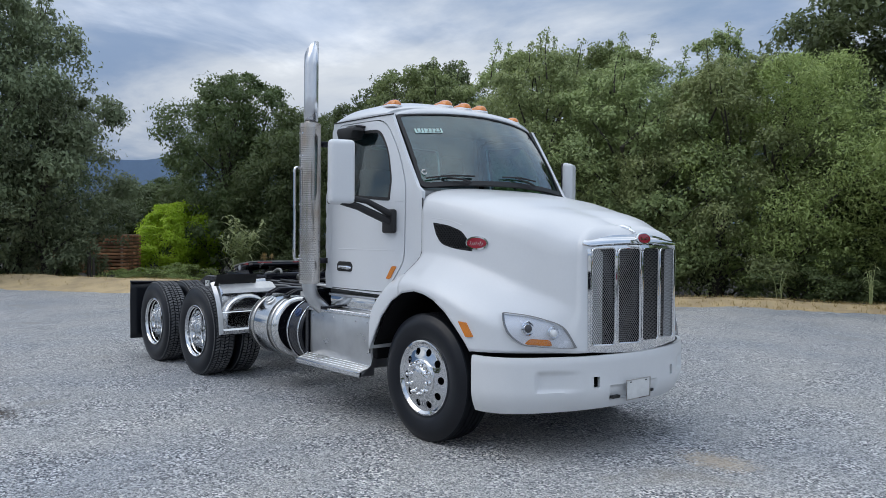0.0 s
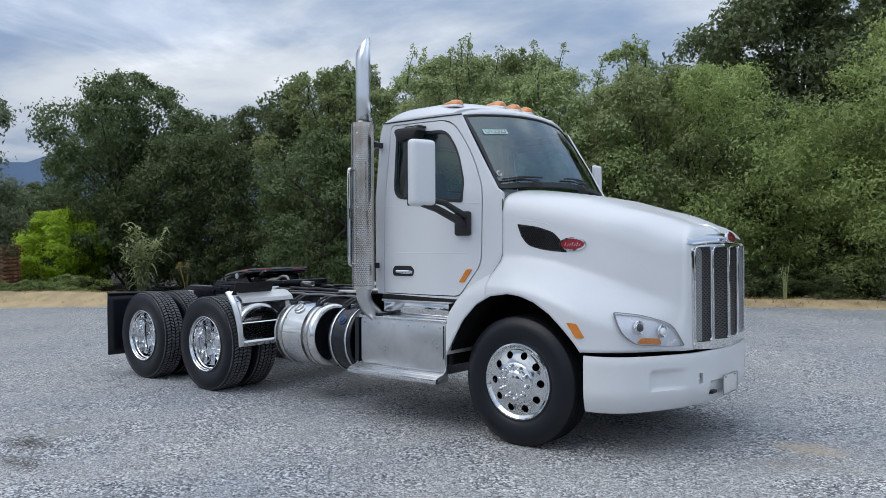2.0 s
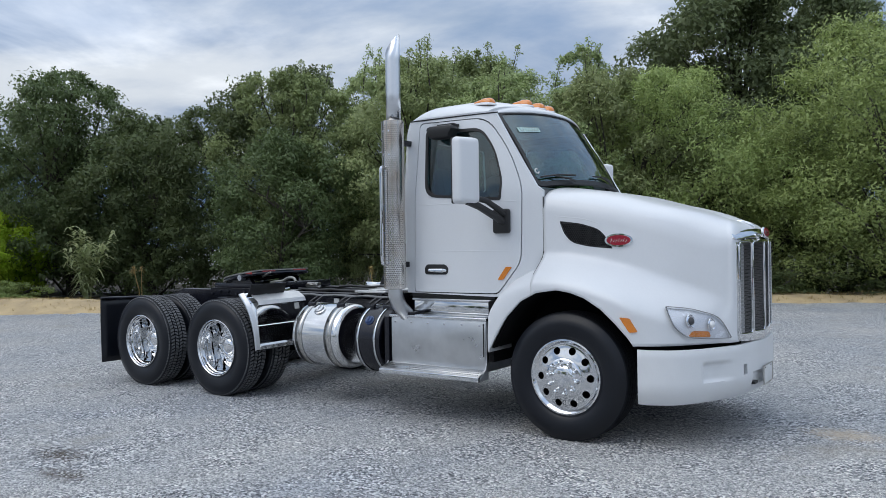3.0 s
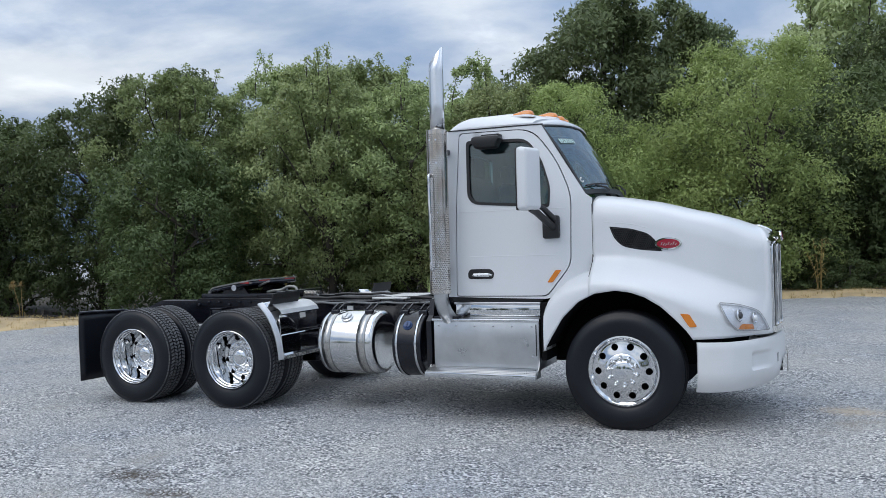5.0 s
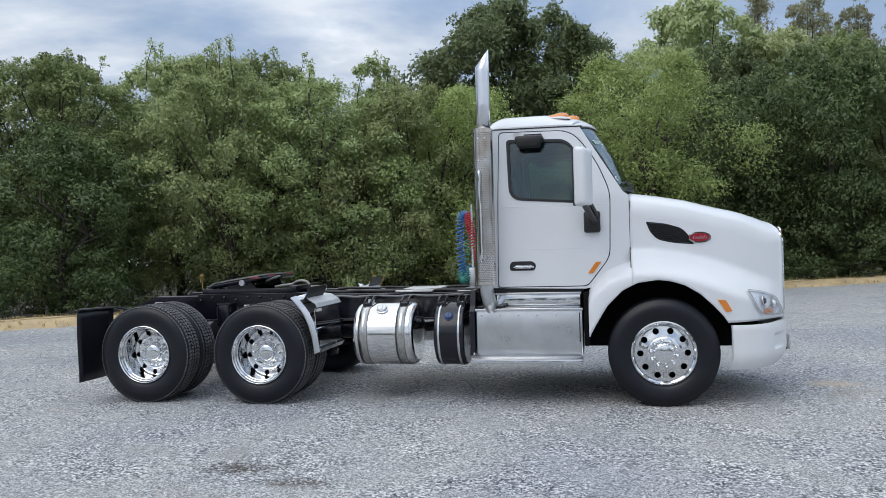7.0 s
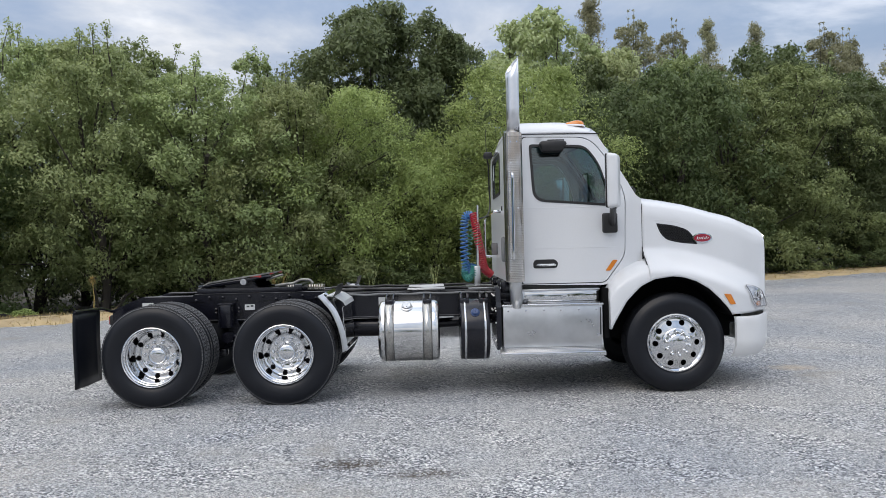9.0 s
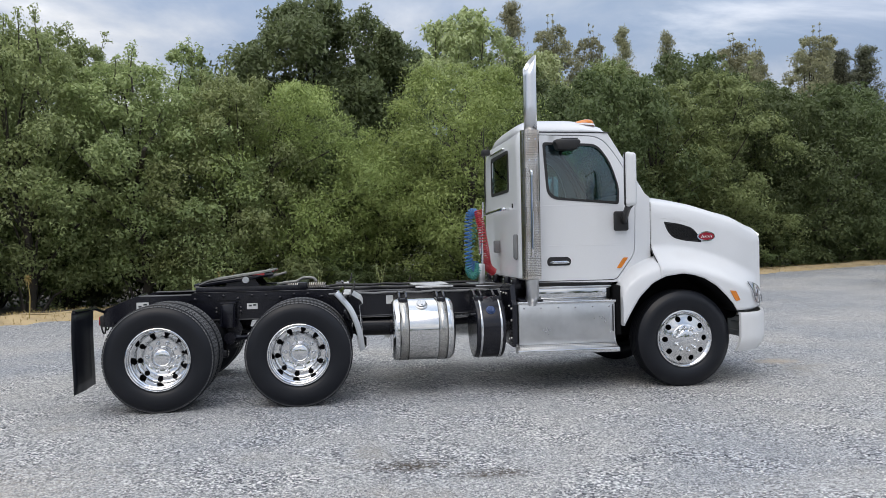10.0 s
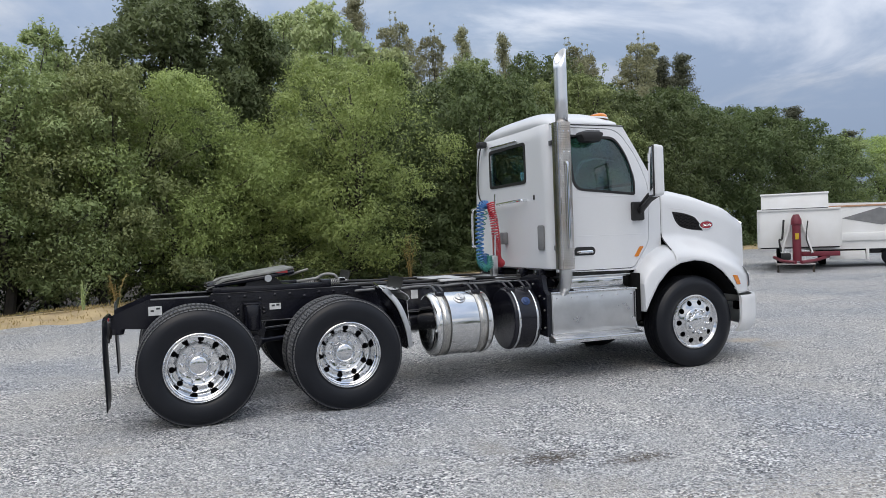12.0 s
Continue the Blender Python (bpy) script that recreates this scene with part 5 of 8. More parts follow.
for side in (-1, 1):
    steer_wheel(0.0, side)
    for x in (-3.95, -5.245):
        drive_wheel(x, side)
ax = bmesh.new()
tube(ax, [(0, -0.95, 0.44), (0, -0.6, 0.40), (0, 0.6, 0.40), (0, 0.95, 0.44)], 0.055, 10)
part("front_axle", ax, BLACK_PAINT, truck)
for x in (-3.95, -5.245):
    ax = bmesh.new()
    tube(ax, [(x, -0.85, 0.5), (x, -0.3, 0.5), (x, 0.3, 0.5), (x, 0.85, 0.5)], [0.075, 0.09, 0.09, 0.075], 12)
    revolve(ax, [(0.0, -0.18), (0.16, -0.16), (0.21, -0.05), (0.21, 0.08), (0.15, 0.2), (0.0, 0.22)], 20, axis_m=pose(x + 0.06, 0, 0.52))
    axle = part("drive_axle", ax, BLACK_PAINT, truck)
    for side in (-1, 1):
        spring = bmesh.new()
        tube(spring, [(x + 0.40, side * 0.40, 0.48), (x + 0.40, side * 0.40, 0.56), (x + 0.40, side * 0.40, 0.64), (x + 0.40, side * 0.40, 0.74)], [0.10, 0.13, 0.13, 0.09], 16)
        part("air_spring", spring, RUBBER, axle)
        part("spring_beam", new_box((x - 0.20, side * 0.42 - 0.045, 0.385), (x + 0.52, side * 0.42 + 0.045, 0.47), 0.02), BLACK_PAINT, axle)
        if x > -4.5:
            rod = bmesh.new()
            tube(rod, [(-4.68, side * 0.44, 0.585), (-4.62, side * 0.44, 0.585), (-4.58, side * 0.44, 0.59), (-4.0, side * 0.44, 0.63), (-3.9, side * 0.44, 0.63)], [0.05, 0.05, 0.026, 0.026, 0.05], 12)
            part("torque_rod", rod, BLACK_PAINT, axle)
        ch = bmesh.new()
        revolve(ch, [(0.0, -0.1), (0.07, -0.1), (0.085, -0.02), (0.085, 0.02), (0.07, 0.1), (0.0, 0.1)], 18, axis_m=pose(x + 0.28, side * 0.33, 0.60, 0, 0, 90))
        part("brake_chamber", ch, BLACK_PAINT, axle)
sh = bmesh.new()
tube(sh, [(-3.6, 0, 0.58), (-2.2, 0, 0.66), (-1.0, 0, 0.74)], 0.055, 12)
part("drive_shaft", sh, BLACK_PAINT, truck)

# ---- chassis rails
for side in (-1, 1):
    prof = [(1.0, 0.78), (1.0, 1.02), (-1.2, 1.02), (-1.7, 1.05), (-5.64, 1.05), (-5.95, 0.925), (-5.97, 0.91), (-5.97, 0.80), (-5.62, 0.775), (-1.2, 0.76), (-0.4, 0.78)]
    y = side * 0.43
    rail = sheet(bmesh.new(), prof, [], lambda x, z: (x, y, z), (0, -side * 0.009, 0), 0.5)
    rail = part("chassis_rail", rail, BLACK_PAINT, truck, smooth=False)
    for z0, z1 in ((1.041, 1.052), (0.775, 0.786)):
        lo_y, hi_y = sorted((y + side * 0.001, y - side * 0.085))
        part("rail_flange", new_box((-5.62, lo_y, z0), (-1.7, hi_y, z1), 0.003), DUSTY_SHEEN_BLACK, rail)
    # angle irons that carry the coupling, with bolts and data labels
    tail = [(-5.12, 0.985), (-5.08, 1.068), (-3.62, 1.068), (-3.58, 1.05), (-3.56, 0.985)]
    ang = part("angle_iron", sheet(bmesh.new(), tail, [], lambda x, z: (x, y + side * 0.010, z), (0, -side * 0.010, 0), 0.5), BLACK_PAINT, truck, smooth=False)
    lo_y, hi_y = sorted((y + side * 0.01, y - side * 0.10))
    part("angle_flange", new_box((-5.07, lo_y, 1.059), (-3.62, hi_y, 1.070), 0.003), DUSTY_SHEEN_BLACK, ang)
    for k in range(11):
        bolt = bmesh.new()
        revolve(bolt, [(0.0, 0.0), (0.017, 0.0), (0.017, 0.016), (0.009, 0.02), (0.0, 0.022)], 6)
        part("bolt", moved(bolt, pose(-5.05 + 0.145 * k, y + side * 0.010, 1.030 - (0.03 if k % 3 == 0 else 0), 0, 0, 180 if side < 0 else 0)), BLACK_PAINT, ang, smooth=False)
    part("frame_label", new_box((-5.64, min(y, y + side * 0.012), 0.90), (-5.52, max(y, y + side * 0.012), 0.985), 0.001), LABEL_WHITE, rail, "white data label on the rail", smooth=False)
    part("frame_label", new_box((-4.525, min(y, y + side * 0.012), 0.885), (-4.415, max(y, y + side * 0.012), 0.945), 0.001), LABEL_WHITE, rail, "white data label on the rail", smooth=False)
    for xa, za, wa in ((-5.62, 0.935, 0.03), (-5.57, 0.955, 0.035), (-4.505, 0.915, 0.03), (-4.46, 0.92, 0.03)):
        part("label_bar", new_box((xa, min(y, y + side * 0.0135), za), (xa + wa, max(y, y + side * 0.0135), za + 0.018)), INK, rail, smooth=False)
    part("frame_label", new_box((-3.06, min(y, y + side * 0.006), 0.90), (-2.985, max(y, y + side * 0.006), 0.99), 0.001), LABEL_WHITE, rail, smooth=False)
    # suspension hanger between the drive wheels
    hang = sheet(bmesh.new(), [(-4.86, 0.90), (-4.80, 0.955), (-4.60, 0.955), (-4.55, 0.88), (-4.575, 0.84), (-4.62, 0.80), (-4.57, 0.70), (-4.60, 0.60), (-4.64, 0.50), (-4.74, 0.46), (-4.80, 0.54), (-4.82, 0.70), (-4.80, 0.80)], [circle(-4.7, 0.62, 0.03, 12)], lambda x, z: (x, y + side * 0.03, z), (0, -side * 0.03, 0), 0.3)
    hg = part("suspension_hanger", hang, BLACK_PAINT, truck, smooth=False)
    lo_y, hi_y = sorted((y + side * 0.02, y + side * 0.16))
    part("hanger_box", new_box((-4.775, lo_y, 0.70), (-4.63, hi_y, 0.965), 0.03), BLACK_PAINT, hg)
    part("hanger_cap", new_box((-4.785, lo_y, 0.952), (-4.62, hi_y + 0.004, 0.972), 0.008), BLACK_PAINT, hg)
    for xr in (-4.768, -4.637):
        rib = bmesh.new()
        tube(rib, [(xr, y + side * 0.163, 0.72), (xr, y + side * 0.163, 0.94)], 0.008, 8)
        part("hanger_rib", rib, BLACK_PAINT, hg)
    for xr, zr in ((-4.83, 0.90), (-4.83, 0.86), (-4.585, 0.905), (-4.585, 0.865)):
        bolt = bmesh.new()
        revolve(bolt, [(0.0, 0.0), (0.017, 0.0), (0.017, 0.02), (0.009, 0.024), (0.0, 0.026)], 6)
        part("bolt", moved(bolt, pose(xr, y + side * 0.03, zr, 0, 0, 180 if side < 0 else 0)), BLACK_PAINT, hg, smooth=False)
    eye = bmesh.new()
    revolve(eye, [(0.0, -0.05), (0.06, -0.05), (0.065, 0.0), (0.06, 0.05), (0.0, 0.05)], 16, axis_m=pose(-4.69, y + side * 0.10, 0.60))
    part("pivot_eye", eye, BLACK_PAINT, hg)
for x in (-5.91, -5.1, -4.6, -3.55, -2.3, -1.9):
    part("cross_member", new_box((x - 0.05, -0.425, 0.74 if x < -5.5 else 0.80), (x + 0.05, 0.425, 0.86 if x < -5.5 else 1.0), 0.01), BLACK_PAINT, truck)
air = bmesh.new()
tube(air, [(-3.42, -0.30, 0.66), (-3.38, -0.30, 0.66), (-2.75, -0.30, 0.66), (-2.71, -0.30, 0.66)], [0.06, 0.11, 0.11, 0.06], 18)
part("air_reservoir", air, BLACK_PAINT, truck, "black cylindrical air reservoir")
# deck plates on top of the rails, light tread plate
part("deck_plate", new_box((-2.74, -0.46, 1.062), (-2.33, 0.46, 1.082), 0.003), PALE_ALLOY, truck, "bright tread-plate deck panel")
part("deck_plate", new_box((-2.07, -0.40, 1.056), (-1.76, 0.42, 1.07), 0.003), ALLOY, truck)
for x in (-2.67, -2.39):
    part("deck_bracket", new_box((x - 0.02, -0.46, 1.0), (x + 0.02, 0.46, 1.0615), 0.004), BLACK_PAINT, truck)
# air and light lines along the rail top
for k, (y, z, r, mt) in enumerate(((-0.36, 1.075, 0.014, BLACK_PLASTIC), (-0.29, 1.07, 0.011, BLACK_PLASTIC), (0.33, 1.075, 0.014, BLACK_PLASTIC), (-0.468, 1.025, 0.012, TRIM_GREY))):
    ln = bmesh.new()
    tube(ln, [(-1.75 - 0.16 * i, y + 0.012 * math.sin(i * 1.7 + k), z + 0.006 * math.sin(i * 2.3 + k)) for i in range(13)], r, 8)
    part("service_line", ln, mt, truck)
# clutter hung behind the rear cross member
tl = bmesh.new()
for k in range(7):
    y = -0.36 + 0.12 * k
    tube(tl, smooth_line([(-5.98, y, 0.86), (-6.02, y + 0.03, 0.74), (-6.0, y + 0.06, 0.66 + 0.03 * (k % 3)), (-5.98, y + 0.08, 0.80)], 4), 0.009, 6)
part("rear_wiring", tl, BLACK_PLASTIC, truck)
for y in (-0.33, 0.33):
    lamp = part("tail_lamp", new_box((-6.02, y - 0.07, 0.74), (-5.96, y + 0.07, 0.86), 0.02), BLACK_PLASTIC, truck)
    part("tail_lens", new_box((-6.032, y - 0.055, 0.755), (-6.018, y + 0.055, 0.845), 0.01), RED_REFLECT, lamp)

# ---- fifth wheel, tipped down to the rear
fw = pose(-4.615, 0, 1.212, 0, -8.0, 0)
PLATE = round_corners([(0.36, -0.44), (0.36, 0.44), (-0.02, 0.47), (-0.36, 0.34), (-0.50, 0.24), (-0.46, 0.13), (-0.16, 0.055), (-0.08, 0.0), (-0.16, -0.055), (-0.46, -0.13), (-0.50, -0.24), (-0.36, -0.34), (-0.02, -0.47)],
                      [0.1, 0.1, 0.2, 0.1, 0.04, 0.03, 0.05, 0.06, 0.05, 0.03, 0.04, 0.1, 0.2])
coupling = part("fifth_wheel", moved(sheet(bmesh.new(), PLATE, [], lambda x, y: (x, y, 0.03 - 0.05 * sstep(-0.3, -0.5, x)), (0, 0, -0.016), 0.08), fw), GREASE, truck, "greasy steel fifth-wheel plate")
skirt = bmesh.new()
tube(skirt, [fw @ Vector((p[0] * 0.955, p[1] * 0.955, -0.012)) for p in PLATE], 0.024, 8, closed=True)
part("plate_skirt", skirt, BLACK_PAINT, coupling)
for side in (-1, 1):
    br = sheet(bmesh.new(), [(-0.24, -0.13), (0.24, -0.13), (0.13, 0.0), (0.05, 0.02), (-0.05, 0.02), (-0.13, 0.0)], [], lambda x, z: (-4.57 + x, side * 0.40, 1.19 + z), (0, -side * 0.05, 0), 0.3)
    part("coupling_bracket", br, BLACK_PAINT, coupling, smooth=False)
    pin = bmesh.new()
    tube(pin, [(-4.53, side * 0.36, 1.195), (-4.53, side * 0.47, 1.195)], 0.035, 12)
    part("pivot_pin", pin, ALLOY, coupling)
    part("slide_rail", new_box((-5.05, side * 0.36 - 0.05, 1.069), (-3.95, side * 0.36 + 0.05, 1.125), 0.004), BLACK_PAINT, coupling)
    part("reflector_tape", moved(new_box((0.16, side * 0.445 - 0.004, -0.012), (0.28, side * 0.445 + 0.004, 0.012), 0.002), fw), RED_REFLECT, coupling)
    part("reflector_tape", moved(new_box((0.345, side * 0.25 - 0.1, -0.02), (0.36, side * 0.25 + 0.1, 0.02), 0.002), fw), RED_REFLECT, coupling)
part("slide_plate", new_box((-4.98, -0.42, 1.071), (-4.24, 0.42, 1.112), 0.003), BLACK_PAINT, coupling)
lev = bmesh.new()
tube(lev, [fw @ Vector(p) for p in ((0.30, -0.30, -0.05), (0.42, -0.34, -0.03), (0.50, -0.36, -0.02))], 0.012, 8)
tube(lev, smooth_line([(-4.22, -0.26, 1.135), (-4.12, -0.27, 1.15), (-4.02, -0.26, 1.16), (-3.94, -0.25, 1.195), (-3.84, -0.26, 1.19), (-3.80, -0.27, 1.15)], 5), 0.015, 10)
part("release_lever", lev, GREASE, coupling)
coil = bmesh.new()
tube(coil, [(-4.15 + 0.0022 * i, 0.02 + 0.03 * math.cos(i * 0.7), 1.10 + 0.03 * math.sin(i * 0.7)) for i in range(200)], 0.005, 5)
part("spring_coil", coil, STAIN_STEEL, coupling)
part("slide_stop", new_box((-3.99, -0.42, 1.071), (-3.90, 0.42, 1.15), 0.01), BLACK_PAINT, coupling)


# ---- polished quarter fenders ahead of the drive wheels
for side in (-1, 1):
    flip = (lambda b: b) if side < 0 else mirror_bm
    line = smooth_line([(-3.60, 1.07), (-3.545, 1.01), (-3.475, 0.92), (-3.42, 0.80), (-3.38, 0.66), (-3.36, 0.51)], 6)
    deep = smooth_line([(-3.52, 1.11), (-3.49, 1.05), (-3.445, 0.94), (-3.41, 0.81), (-3.375, 0.66), (-3.355, 0.52)], 6)
    q = bmesh.new()
    r0 = [q.verts.new((x, -1.27, z)) for x, z in line]
    r1 = [q.verts.new((x, -0.64, z)) for x, z in deep]
    for j in range(len(line) - 1):
        q.faces.new((r0[j], r0[j + 1], r1[j + 1], r1[j]))
    qf = part("quarter_fender", flip(q), [POLISHED, BLACK_PAINT], truck, "polished quarter fender with a rolled edge")
    mod = qf.modifiers.new("thickness", "SOLIDIFY")
    mod.thickness, mod.offset = 0.008, 0
    e = bmesh.new()
    tube(e, [(x, -1.267, z) for x, z in line], 0.011, 8)
    b0 = [e.verts.new((x + 0.004, -1.273, z + 0.004)) for x, z in line]
    b2 = [e.verts.new((x + 0.042, -1.245, z + 0.018)) for x, z in line]
    for j in range(len(line) - 1):
        e.faces.new((b0[j], b0[j + 1], b2[j + 1], b2[j]))
    part("rolled_edge", flip(e), ALLOY, qf)
    back = bmesh.new()
    b0 = [back.verts.new((x - 0.016, -1.25, z - 0.012)) for x, z in line]
    b1 = [back.verts.new((x - 0.016, -0.64, z - 0.012)) for x, z in deep]
    for j in range(len(line) - 1):
        back.faces.new((b0[j], b0[j + 1], b1[j + 1], b1[j]))
    part("fender_back", flip(back), BLACK_PAINT, qf)
    # front: a broad sloping shelf, a flat upright panel set back below it, a lip at the foot
    st = bmesh.new()
    pts = [(-3.52, 1.068), (-3.44, 1.060), (-3.355, 1.006), (-3.335, 0.968), (-3.364, 0.952), (-3.352, 0.760), (-3.344, 0.752), (-3.336, 0.572), (-3.306, 0.556), (-3.335, 0.515)]
    ends = [[st.verts.new((x + (0.02 if i else 0.0), y, z + (0.008 if i else 0.0))) for x, z in pts] for i, y in enumerate((-1.245, -0.60))]
    # shelf faces take a paler alloy that paints in the sky they mirror
    for j in range(len(pts) - 1):
        st.faces.new((ends[0][j], ends[0][j + 1], ends[1][j + 1], ends[1][j])).material_index = 1 if j < 3 else 0
    o = part("folded_front", flip(st), [POLISHED, PALE_ALLOY], qf, smooth=False)
    mod = o.modifiers.new("thickness", "SOLIDIFY")
    mod.thickness, mod.offset = 0.006, 0
    flap = part("rubber_flap", flip(sheet(bmesh.new(), [(-1.30, 0.0), (-0.80, 0.0), (-0.81, 1.0), (-1.285, 1.0)], [], lambda y, b: (-3.452 + 0.05 * b + 0.012 * math.sin(3 * b), y, 1.045 + 0.13 * b), (-0.008, 0, 0), 0.12)), BLACK_PLASTIC, qf, "upright black rubber flap on the fender's top")
    for k in range(3):
        part("flap_bolt", flip(new_box((-3.466, -1.25 + 0.19 * k, 1.062), (-3.435, -1.23 + 0.19 * k, 1.078), 0.003)), ALLOY, flap)
    part("fender_bracket", flip(new_box((-3.52, -0.90, 0.78), (-3.44, -0.40, 0.88), 0.015)), BLACK_PAINT, qf)

# ---- mud flaps
for side in (-1, 1):
    fl = bmesh.new()
    rows = []
    y0, y1 = sorted((side * 0.735, side * 1.345))
    for i in range(9):
        z = 0.965 - 0.755 * i / 8
        rows.append([fl.verts.new((-5.98 - 0.006 * math.sin(i * 0.6) - 0.006 * math.cos(j * 1.2), y0 + (y1 - y0) * j / 6, z)) for j in range(7)])
    for a, b in zip(rows, rows[1:]):
        for j in range(6):
            fl.faces.new((a[j], a[j + 1], b[j + 1], b[j]))
    flap = part("mud_flap", fl, RUBBER_SIDE, truck, "black rubber mud flap", angle=80)
    mod = flap.modifiers.new("thickness", "SOLIDIFY")
    mod.thickness = 0.008
    hb = bmesh.new()
    tube(hb, [(-5.96, side * 0.44, 0.90), (-5.965, side * 0.72, 0.955), (-5.965, side * 1.35, 0.975)], 0.016, 8)
    part("flap_hanger", hb, BLACK_PAINT, flap)
    for k in range(5):
        part("flap_bolt", new_box((-5.993, side * (0.80 + 0.11 * k) - 0.012, 0.935), (-5.983, side * (0.80 + 0.11 * k) + 0.012, 0.955), 0.003), ALLOY, flap)

# ---- fuel tank and black fluid tank
def side_tank(x0, x1, mat, cap_mat, label, strap_mat, straps, cap_x, wide_straps):
    yc, zc, r = -0.80, 0.66, 0.316
    bm = bmesh.new()
    k = 0.055 if wide_straps else 0.022
    bend = [(r - k * (1 - math.sin(g)), k * (1 - math.cos(g))) for g in np.linspace(0, math.pi / 2, 7)]
    prof = [(0.0, x0 + 0.014), (r * 0.70, x0 + 0.006)] + [(a, x0 + b) for a, b in bend] + [(a, x1 - b) for a, b in reversed(bend)] + [(r * 0.70, x1 - 0.006), (0.0, x1 - 0.014)]
    revolve(bm, prof, 72)
    moved(bm, pose(0, yc, zc, 0, 0, -90) )
    tank = part("side_tank", bm, mat, truck, label, angle=40)
    rest = 0.002 if wide_straps else 0.005
    for xs in straps:
        st = bmesh.new()
        pts = [Vector((xs, yc - (r + rest) * math.sin(g), zc + (r + rest) * math.cos(g))) for g in np.linspace(-1.2, 4.2, 46)]
        wide = 0.045 if wide_straps else 0.011
        lo = [st.verts.new(p + Vector((-wide, 0, 0))) for p in pts]
        hi = [st.verts.new(p + Vector((wide, 0, 0))) for p in pts]
        for j in range(45):
            st.faces.new((lo[j], lo[j + 1], hi[j + 1], hi[j]))
        s = part("tank_strap", st, strap_mat, tank)
        mod = s.modifiers.new("thickness", "SOLIDIFY")
        mod.thickness, mod.offset = 0.002 if wide_straps else 0.008, 0
        if wide_straps:
            for dx in (-wide - 0.002, wide + 0.002):
                gap = bmesh.new()
                tube(gap, [p + Vector((dx, 0, 0)) for p in pts], 0.0022, 5)
                part("strap_edge", gap, TRIM_GREY, tank)
        br = bmesh.new()
        for dx in (-0.035, 0.035):
            tube(br, [(xs + dx, -0.43, 1.0), (xs + dx, -0.62, 1.03), (xs + dx, -0.80, 1.035), (xs + dx, -0.90, 0.99), (xs + dx, -0.91, 0.94)], 0.012, 6)
        box(br, (xs - 0.045, -0.93, 0.935), (xs + 0.045, -0.89, 0.985), 0.008)
        part("tank_bracket", br, BLACK_PAINT, tank)
    g = 0.62 if wide_straps else 0.92
    n = Vector((0, -math.sin(g), math.cos(g)))
    cap = bmesh.new()
    revolve(cap, [(0.062, -0.01), (0.062, 0.008), (0.05, 0.014), (0.048, 0.03), (0.040, 0.036), (0.0, 0.034)], 24)
    box(cap, (-0.036, 0.03, -0.008), (0.036, 0.044, 0.008), 0.003)
    q = n.to_track_quat("Y", "X").to_matrix().to_4x4()
    if not wide_straps:
        moved(cap, Matrix.Scale(0.76, 4))
    c = part("filler_cap", moved(cap, Matrix.Translation((cap_x, yc + n.y * r, zc + n.z * r)) @ q), cap_mat, tank)
    return tank


side_tank(-3.03, -2.40, TANK_ALLOY, ALLOY, "polished aluminium fuel tank with two straps", STRAP_ALLOY, (-2.915, -2.525), -2.735, True)
side_tank(-2.185, -1.885, BLACK_PAINT, BLUE_CAP, "black fluid tank with a blue cap and chrome straps", CHROME, (-2.135, -1.935), -2.035, False)

# ---- step box below the door: face, treads, upper riser
stepbox = part("step_box", new_box((-1.755, -1.085, 0.47), (-0.735, -0.50, 0.915), 0.012), ALLOY, truck, "brushed aluminium step box below the door")
part("box_skin", new_box((-1.745, -1.091, 0.515), (-0.745, -1.084, 0.885), 0.002), ALLOY, stepbox)
part("box_lip", new_box((-1.765, -1.10, 0.90), (-0.728, -1.05, 0.925), 0.006), POLISHED, stepbox)
part("riser", new_box((-1.565, -0.985, 0.922), (-0.745, -0.60, 1.055), 0.012), POLISHED, stepbox)
part("upper_tread", new_box((-1.575, -1.00, 1.05), (-0.74, -0.70, 1.072), 0.008), ALLOY, stepbox)
tread = part("lower_tread", moved(new_box((-0.525, -0.075, -0.014), (0.525, 0.075, 0.014), 0.006), pose(-1.265, -1.135, 0.462, 16, 0, 0)), ALLOY, stepbox, "slip-proof aluminium step tread")
part("tread_lip", new_box((-1.795, -1.222, 0.405), (-0.735, -1.195, 0.45), 0.006), POLISHED, stepbox)
for side_x in (-1.785, -0.745):
    part("tread_end", sheet(bmesh.new(), [(-1.21, 0.41), (-1.06, 0.41), (-1.06, 0.62), (-1.10, 0.50)], [], lambda y, z: (side_x, y, z), (0.008, 0, 0), 0.2), ALLOY, stepbox, smooth=False)
dots = bmesh.new()
for i in range(62):
    for j in range(4):
        x, t = -1.77 + 0.0165 * i + (0.008 if j % 2 else 0), -0.055 + 0.034 * j
        p = pose(-1.265, -1.135, 0.462, 16, 0, 0) @ Vector((x + 1.265, t, 0.0145))
        r = [dots.verts.new(p + Vector((0.0075 * math.cos(g), 0.0075 * math.sin(g), 0))) for g in (0, 1.57, 3.14, 4.71)]
        topv = dots.verts.new(p + Vector((0, 0, 0.0045)))
        for k in range(4):
            dots.faces.new((r[k], r[(k + 1) % 4], topv))
for i in range(48):
    for j in range(2):
        x, y = -1.56 + 0.017 * i, -1.06 + 0.03 * j
        r = [dots.verts.new((x + 0.0055 * math.cos(g), y + 0.0055 * math.sin(g), 0.9255)) for g in (0, 1.57, 3.14, 4.71)]
        topv = dots.verts.new((x, y, 0.93))
        for k in range(4):
            dots.faces.new((r[k], r[(k + 1) % 4], topv))
